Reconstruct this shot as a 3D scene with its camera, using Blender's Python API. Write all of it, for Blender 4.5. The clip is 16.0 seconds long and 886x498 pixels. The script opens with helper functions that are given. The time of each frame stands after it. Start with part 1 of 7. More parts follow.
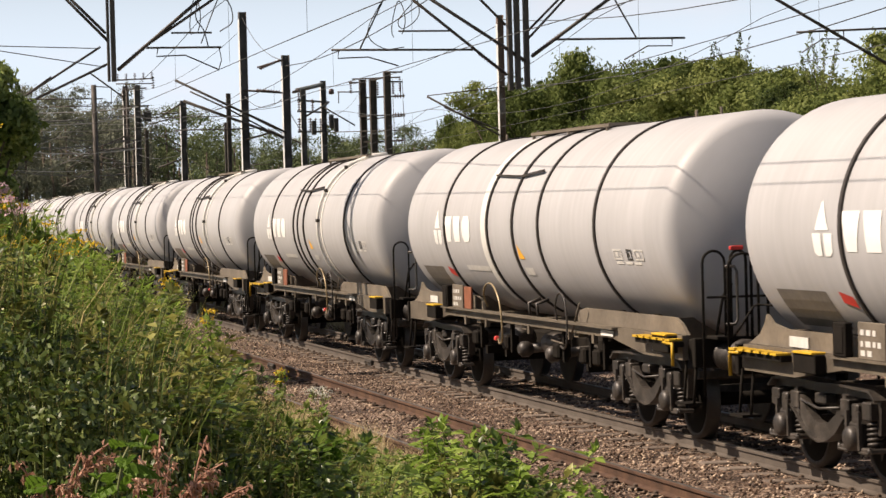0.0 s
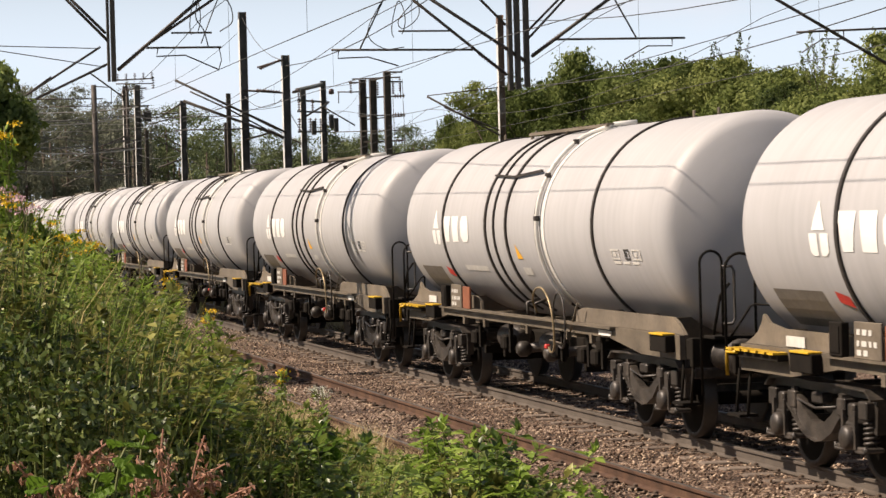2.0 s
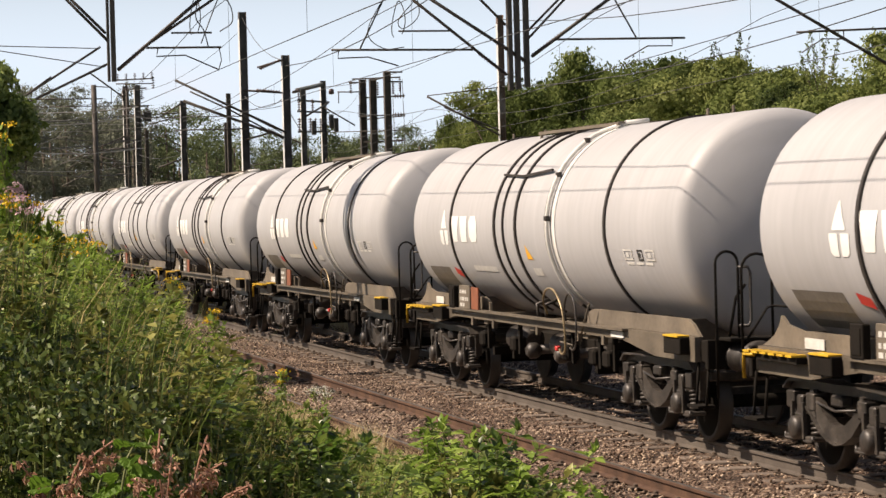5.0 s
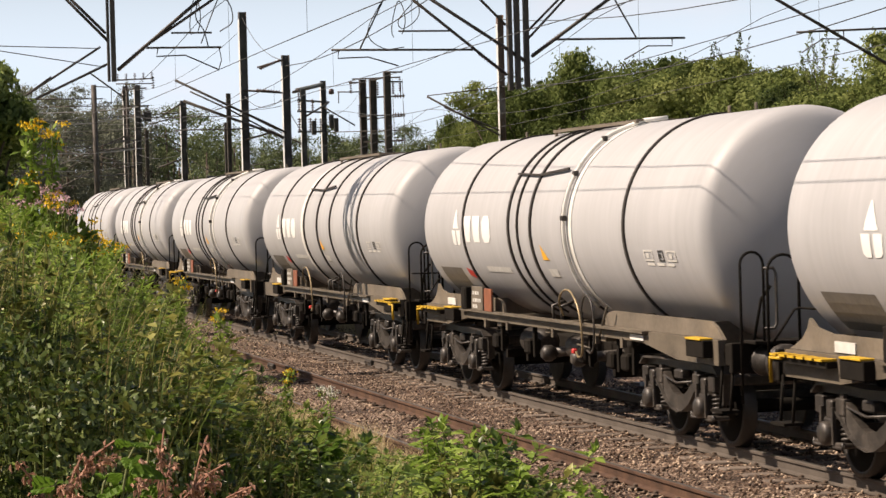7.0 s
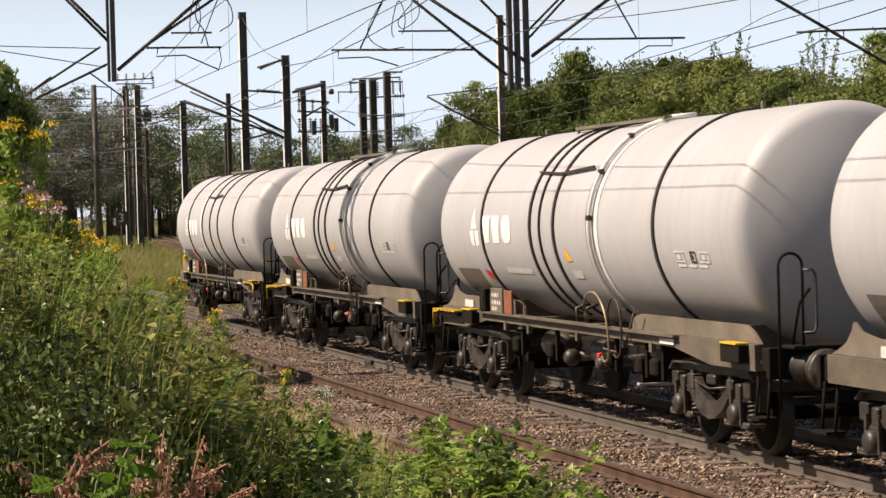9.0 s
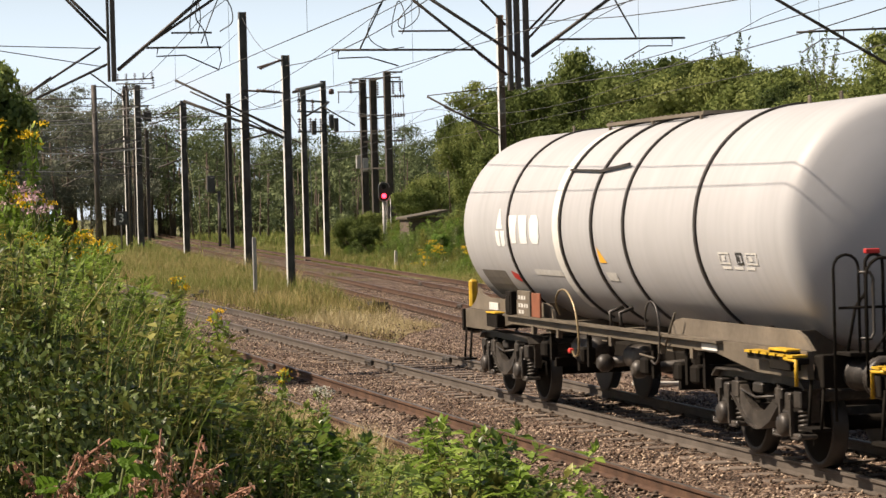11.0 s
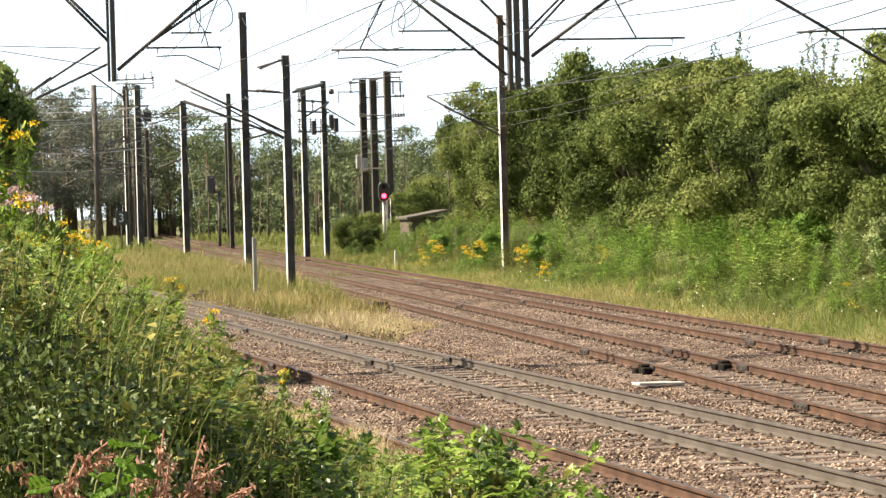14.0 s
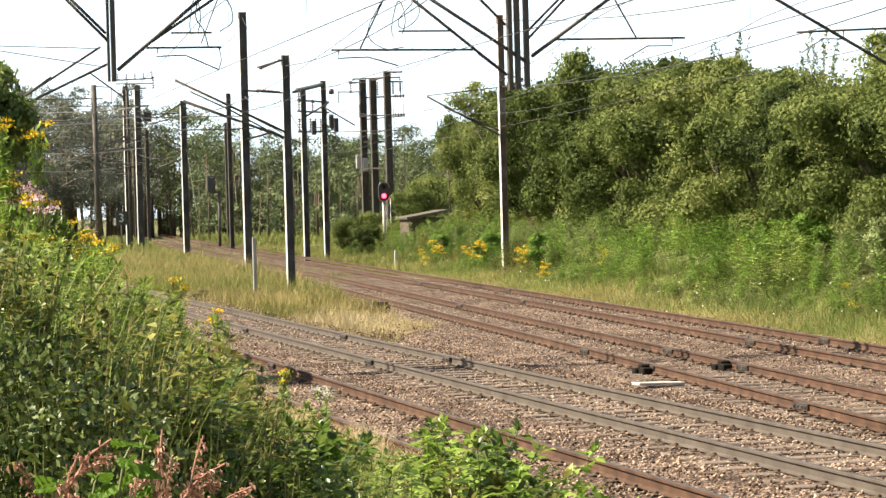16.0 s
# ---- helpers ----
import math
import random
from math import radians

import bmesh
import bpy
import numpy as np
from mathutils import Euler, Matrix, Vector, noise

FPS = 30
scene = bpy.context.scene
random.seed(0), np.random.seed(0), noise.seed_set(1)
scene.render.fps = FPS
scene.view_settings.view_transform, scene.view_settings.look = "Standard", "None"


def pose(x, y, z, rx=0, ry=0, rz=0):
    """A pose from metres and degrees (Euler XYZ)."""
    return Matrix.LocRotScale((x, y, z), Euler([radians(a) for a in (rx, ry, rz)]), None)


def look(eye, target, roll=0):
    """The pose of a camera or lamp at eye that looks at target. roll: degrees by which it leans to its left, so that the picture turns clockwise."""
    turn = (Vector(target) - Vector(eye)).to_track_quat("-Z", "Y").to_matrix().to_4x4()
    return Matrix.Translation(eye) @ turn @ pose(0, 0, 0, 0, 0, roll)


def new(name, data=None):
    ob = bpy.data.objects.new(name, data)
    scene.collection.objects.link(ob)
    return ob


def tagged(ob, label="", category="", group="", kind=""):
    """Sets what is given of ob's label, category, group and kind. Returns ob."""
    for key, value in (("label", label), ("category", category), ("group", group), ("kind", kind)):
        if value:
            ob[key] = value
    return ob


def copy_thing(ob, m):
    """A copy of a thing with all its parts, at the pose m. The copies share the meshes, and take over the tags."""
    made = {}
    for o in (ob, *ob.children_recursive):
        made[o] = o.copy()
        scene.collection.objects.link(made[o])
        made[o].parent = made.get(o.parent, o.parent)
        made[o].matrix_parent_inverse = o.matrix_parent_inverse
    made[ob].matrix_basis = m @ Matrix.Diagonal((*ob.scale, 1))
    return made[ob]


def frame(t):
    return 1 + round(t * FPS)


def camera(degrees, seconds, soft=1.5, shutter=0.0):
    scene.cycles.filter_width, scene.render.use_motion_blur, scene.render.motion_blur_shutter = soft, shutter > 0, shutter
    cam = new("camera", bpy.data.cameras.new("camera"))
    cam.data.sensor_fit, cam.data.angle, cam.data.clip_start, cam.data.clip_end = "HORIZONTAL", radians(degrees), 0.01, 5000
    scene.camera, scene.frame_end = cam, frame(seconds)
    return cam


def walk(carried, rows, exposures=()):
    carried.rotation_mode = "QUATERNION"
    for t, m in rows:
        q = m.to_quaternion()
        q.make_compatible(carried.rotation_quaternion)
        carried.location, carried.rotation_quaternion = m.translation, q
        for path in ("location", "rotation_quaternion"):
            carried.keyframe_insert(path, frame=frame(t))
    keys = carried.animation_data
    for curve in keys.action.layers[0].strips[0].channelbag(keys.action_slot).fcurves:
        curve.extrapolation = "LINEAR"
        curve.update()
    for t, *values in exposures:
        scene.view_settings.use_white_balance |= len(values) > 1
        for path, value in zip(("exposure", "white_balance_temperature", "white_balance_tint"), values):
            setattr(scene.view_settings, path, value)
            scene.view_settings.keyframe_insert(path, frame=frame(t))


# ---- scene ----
# ---- camera: it stands still on the bank above the line ----
EYE = Vector((-11.196, 0.0, 2.846))
AZ, TILT, LEAN = radians(14.867), radians(-0.941), -1.533
AIM = EYE + 50 * Vector((math.sin(AZ) * math.cos(TILT), math.cos(AZ) * math.cos(TILT), math.sin(TILT)))
cam = camera(20.391, 16.0, soft=1.45, shutter=0.06)
walk(cam, [(0.0, look(EYE, AIM, LEAN)), (16.0, look(EYE, AIM, LEAN))],
     exposures=[(0.0, 0.55, 7050, 16), (9.0, 0.55, 7050, 16), (11.2, 0.68, 7020, 13), (11.6, 0.98, 7000, 12), (12.0, 1.42, 6950, 9), (12.6, 1.44, 6900, 8), (16.0, 1.43, 6900, 7)])

# ---- sky and sun ----
SUN_EL, SUN_AZ = radians(46), radians(-77)   # azimuth from +Y towards +X
world = bpy.data.worlds.new("sky")
scene.world = world
world.use_nodes = True
wn, wl = world.node_tree.nodes, world.node_tree.links
wn.clear()
sky = wn.new("ShaderNodeTexSky")
sky.sky_type, sky.sun_disc = "NISHITA", False
sky.sun_elevation, sky.sun_rotation = SUN_EL, SUN_AZ
sky.air_density, sky.dust_density, sky.ozone_density = 1.0, 2.0, 1.0
geo = wn.new("ShaderNodeTexCoord")
cmap = wn.new("ShaderNodeMapping")
cmap.inputs["Scale"].default_value = (2.2, 2.2, 9.0)
cloud = wn.new("ShaderNodeTexNoise")
cloud.inputs["Scale"].default_value, cloud.inputs["Detail"].default_value = 2.6, 7.0
cramp = wn.new("ShaderNodeValToRGB")
cramp.color_ramp.elements[0].position, cramp.color_ramp.elements[1].position = 0.52, 0.76
cramp.color_ramp.elements[1].color = (0.5, 0.5, 0.5, 1)
sep = wn.new("ShaderNodeSeparateXYZ")
haze = wn.new("ShaderNodeMapRange")     # thin summer haze that whitens the sky towards the horizon
haze.interpolation_type = "SMOOTHSTEP"
haze.inputs["From Min"].default_value, haze.inputs["From Max"].default_value = 0.055, 0.17
haze.inputs["To Min"].default_value, haze.inputs["To Max"].default_value = 0.92, 0.0
hmix, cmix = wn.new("ShaderNodeMixRGB"), wn.new("ShaderNodeMixRGB")
hmix.inputs[2].default_value = (10.8, 13.3, 15.8, 1)
cmix.inputs[2].default_value = (12.6, 12.0, 12.8, 1)
bg = wn.new("ShaderNodeBackground")
bg.inputs["Strength"].default_value = 0.05
wout = wn.new("ShaderNodeOutputWorld")
wl.new(geo.outputs["Generated"], cmap.inputs["Vector"])
wl.new(geo.outputs["Generated"], sep.inputs[0])
wl.new(sep.outputs["Z"], haze.inputs["Value"])
wl.new(haze.outputs[0], hmix.inputs[0])
wl.new(sky.outputs[0], hmix.inputs[1])
wl.new(cmap.outputs[0], cloud.inputs["Vector"])
wl.new(cloud.outputs["Fac"], cramp.inputs[0])
wl.new(cramp.outputs[0], cmix.inputs[0])
wl.new(hmix.outputs[0], cmix.inputs[1])
wl.new(cmix.outputs[0], bg.inputs[0])
wl.new(bg.outputs[0], wout.inputs[0])

sun = new("sun", bpy.data.lights.new("sun", "SUN"))
sun.data.energy, sun.data.angle, sun.data.color = 5.0, radians(0.53), (1.0, 0.89, 0.75)
sun_way = Vector((math.sin(SUN_AZ) * math.cos(SUN_EL), math.cos(SUN_AZ) * math.cos(SUN_EL), math.sin(SUN_EL)))
sun.matrix_world = look(sun_way * 200, (0, 0, 0))

# ---- materials ----
def material(name, stops, rough=0.6, metal=0.0, scale=8.0, fine=60.0, bump=0.15, dist=0.01, island=0.0, obrand=0.0, spec=0.4, thin=0.0, span=0.6):
    """Noise-coloured surface: stops are colours from dark to light; island / obrand vary it piece by piece."""
    m = bpy.data.materials.new(name)
    m.use_nodes = True
    n, l = m.node_tree.nodes, m.node_tree.links
    p = n["Principled BSDF"]
    co = n.new("ShaderNodeTexCoord")
    big, small = n.new("ShaderNodeTexNoise"), n.new("ShaderNodeTexNoise")
    big.inputs["Scale"].default_value, big.inputs["Detail"].default_value = scale, 5
    small.inputs["Scale"].default_value, small.inputs["Detail"].default_value = fine, 3
    l.new(co.outputs["Object"], big.inputs["Vector"])
    l.new(co.outputs["Object"], small.inputs["Vector"])
    mixv = n.new("ShaderNodeMath")
    mixv.operation = "MULTIPLY_ADD"
    mixv.inputs[1].default_value = 0.35
    l.new(small.outputs["Fac"], mixv.inputs[0])
    sub = n.new("ShaderNodeMath")
    sub.operation = "MULTIPLY_ADD"
    sub.inputs[1].default_value, sub.inputs[2].default_value = 0.9, -0.12
    l.new(big.outputs["Fac"], sub.inputs[0])
    l.new(sub.outputs[0], mixv.inputs[2])
    value = mixv.outputs[0]
    for amount, node, socket in ((island, "ShaderNodeNewGeometry", "Random Per Island"), (obrand, "ShaderNodeObjectInfo", "Random")):
        if amount:
            src = n.new(node)
            mad = n.new("ShaderNodeMath")
            mad.operation = "MULTIPLY_ADD"
            mad.inputs[1].default_value = amount
            l.new(src.outputs[socket], mad.inputs[0])
            shift = n.new("ShaderNodeMath")
            shift.operation = "SUBTRACT"
            shift.inputs[1].default_value = amount / 2
            l.new(value, shift.inputs[0])
            l.new(shift.outputs[0], mad.inputs[2])
            value = mad.outputs[0]
    ramp = n.new("ShaderNodeValToRGB")
    els = ramp.color_ramp.elements
    while len(els) < len(stops):
        els.new(0.5)
    for i, c in enumerate(stops):
        els[i].position = 0.5 - span / 2 + span * i / max(1, len(stops) - 1)
        els[i].color = (*c, 1)
    l.new(value, ramp.inputs[0])
    l.new(ramp.outputs[0], p.inputs["Base Color"])
    p.inputs["Roughness"].default_value, p.inputs["Metallic"].default_value = rough, metal
    p.inputs["Specular IOR Level"].default_value = spec
    if bump:
        b = n.new("ShaderNodeBump")
        b.inputs["Strength"].default_value, b.inputs["Distance"].default_value = bump, dist
        l.new(small.outputs["Fac"], b.inputs["Height"])
        l.new(b.outputs[0], p.inputs["Normal"])
    if thin:
        tr = n.new("ShaderNodeBsdfTranslucent")
        mx = n.new("ShaderNodeMixShader")
        mx.inputs[0].default_value = thin
        l.new(ramp.outputs[0], tr.inputs["Color"])
        l.new(p.outputs[0], mx.inputs[1])
        l.new(tr.outputs[0], mx.inputs[2])
        l.new(mx.outputs[0], n["Material Output"].inputs["Surface"])
    return m


def tank_paint():
    """Pale grey paint with rain streaks down the barrel, brake dust low down and soft blotches."""
    m = bpy.data.materials.new("tank_paint")
    m.use_nodes = True
    n, l = m.node_tree.nodes, m.node_tree.links
    p = n["Principled BSDF"]
    co = n.new("ShaderNodeTexCoord")
    mp = n.new("ShaderNodeMapping")
    mp.inputs["Scale"].default_value = (0.5, 5.0, 0.5)
    l.new(co.outputs["Object"], mp.inputs["Vector"])
    info = n.new("ShaderNodeObjectInfo")
    off = n.new("ShaderNodeVectorMath")
    off.operation = "ADD"
    mul = n.new("ShaderNodeMath")
    mul.operation = "MULTIPLY"
    mul.inputs[1].default_value = 40
    l.new(info.outputs["Random"], mul.inputs[0])
    l.new(mp.outputs[0], off.inputs[0])
    l.new(mul.outputs[0], off.inputs[1])
    streak, blot = n.new("ShaderNodeTexNoise"), n.new("ShaderNodeTexNoise")
    streak.inputs["Scale"].default_value, streak.inputs["Detail"].default_value = 1.6, 6
    blot.inputs["Scale"].default_value, blot.inputs["Detail"].default_value = 0.9, 4
    l.new(off.outputs[0], streak.inputs["Vector"])
    l.new(co.outputs["Object"], blot.inputs["Vector"])
    add = n.new("ShaderNodeMath")
    add.operation = "ADD"
    l.new(streak.outputs["Fac"], add.inputs[0])
    l.new(blot.outputs["Fac"], add.inputs[1])
    ramp = n.new("ShaderNodeValToRGB")
    els = ramp.color_ramp.elements
    els[0].position, els[0].color = 0.26, (0.352, 0.352, 0.36, 1)
    els[1].position, els[1].color = 0.70, (0.445, 0.445, 0.455, 1)
    half = n.new("ShaderNodeMath")
    half.operation = "MULTIPLY"
    half.inputs[1].default_value = 0.5
    l.new(add.outputs[0], half.inputs[0])
    l.new(half.outputs[0], ramp.inputs[0])
    l.new(ramp.outputs[0], p.inputs["Base Color"])
    p.inputs["Roughness"].default_value = 0.5
    p.inputs["Specular IOR Level"].default_value = 0.38
    b = n.new("ShaderNodeBump")
    b.inputs["Strength"].default_value, b.inputs["Distance"].default_value = 0.08, 0.02
    l.new(blot.outputs["Fac"], b.inputs["Height"])
    l.new(b.outputs[0], p.inputs["Normal"])
    return m


def ballast_bed():
    """Close-packed angular stones of 3 to 6 cm in browns and greys, dark in the gaps, with rusty drifts."""
    m = bpy.data.materials.new("ballast_bed")
    m.use_nodes = True
    n, l = m.node_tree.nodes, m.node_tree.links
    p = n["Principled BSDF"]
    co = n.new("ShaderNodeTexCoord")
    cell, gap, drift = n.new("ShaderNodeTexVoronoi"), n.new("ShaderNodeTexVoronoi"), n.new("ShaderNodeTexNoise")
    gap.feature = "DISTANCE_TO_EDGE"
    for v in (cell, gap):
        v.inputs["Scale"].default_value = 27
        l.new(co.outputs["Object"], v.inputs["Vector"])
    drift.inputs["Scale"].default_value, drift.inputs["Detail"].default_value = 0.7, 5
    l.new(co.outputs["Object"], drift.inputs["Vector"])
    sepc = n.new("ShaderNodeSeparateColor")
    l.new(cell.outputs["Color"], sepc.inputs[0])
    add = n.new("ShaderNodeMath")
    add.operation = "MULTIPLY_ADD"
    add.inputs[1].default_value = 0.75
    l.new(sepc.outputs[0], add.inputs[0])
    dr = n.new("ShaderNodeMath")
    dr.operation = "MULTIPLY_ADD"
    dr.inputs[1].default_value, dr.inputs[2].default_value = 0.9, -0.33
    l.new(drift.outputs["Fac"], dr.inputs[0])
    l.new(dr.outputs[0], add.inputs[2])
    ramp = n.new("ShaderNodeValToRGB")
    els = ramp.color_ramp.elements
    for _ in range(2):
        els.new(0.5)
    for e, (pos, c) in zip(els, ((0.15, (0.037, 0.021, 0.013)), (0.42, (0.115, 0.068, 0.043)), (0.68, (0.225, 0.14, 0.092)), (0.9, (0.55, 0.42, 0.32)))):
        e.position, e.color = pos, (*c, 1)
    l.new(add.outputs[0], ramp.inputs[0])
    seam = n.new("ShaderNodeMapRange")
    seam.inputs["From Max"].default_value = 0.12
    seam.inputs["To Min"].default_value = 0.35
    l.new(gap.outputs["Distance"], seam.inputs["Value"])
    dark = n.new("ShaderNodeMixRGB")
    dark.blend_type = "MULTIPLY"
    dark.inputs[0].default_value = 1.0
    l.new(ramp.outputs[0], dark.inputs[1])
    l.new(seam.outputs[0], dark.inputs[2])
    l.new(dark.outputs[0], p.inputs["Base Color"])
    p.inputs["Roughness"].default_value = 0.92
    b = n.new("ShaderNodeBump")
    b.inputs["Strength"].default_value, b.inputs["Distance"].default_value = 1.0, 0.05
    mixh = n.new("ShaderNodeMath")
    mixh.operation = "MULTIPLY_ADD"
    mixh.inputs[1].default_value = 0.6
    l.new(sepc.outputs[1], mixh.inputs[0])
    l.new(seam.outputs[0], mixh.inputs[2])
    l.new(mixh.outputs[0], b.inputs["Height"])
    l.new(b.outputs[0], p.inputs["Normal"])
    return m


def glow(name, colour, strength):
    m = bpy.data.materials.new(name)
    m.use_nodes = True
    p = m.node_tree.nodes["Principled BSDF"]
    p.inputs["Base Color"].default_value = (*colour, 1)
    p.inputs["Emission Color"].default_value = (*colour, 1)
    p.inputs["Emission Strength"].default_value = strength
    return m


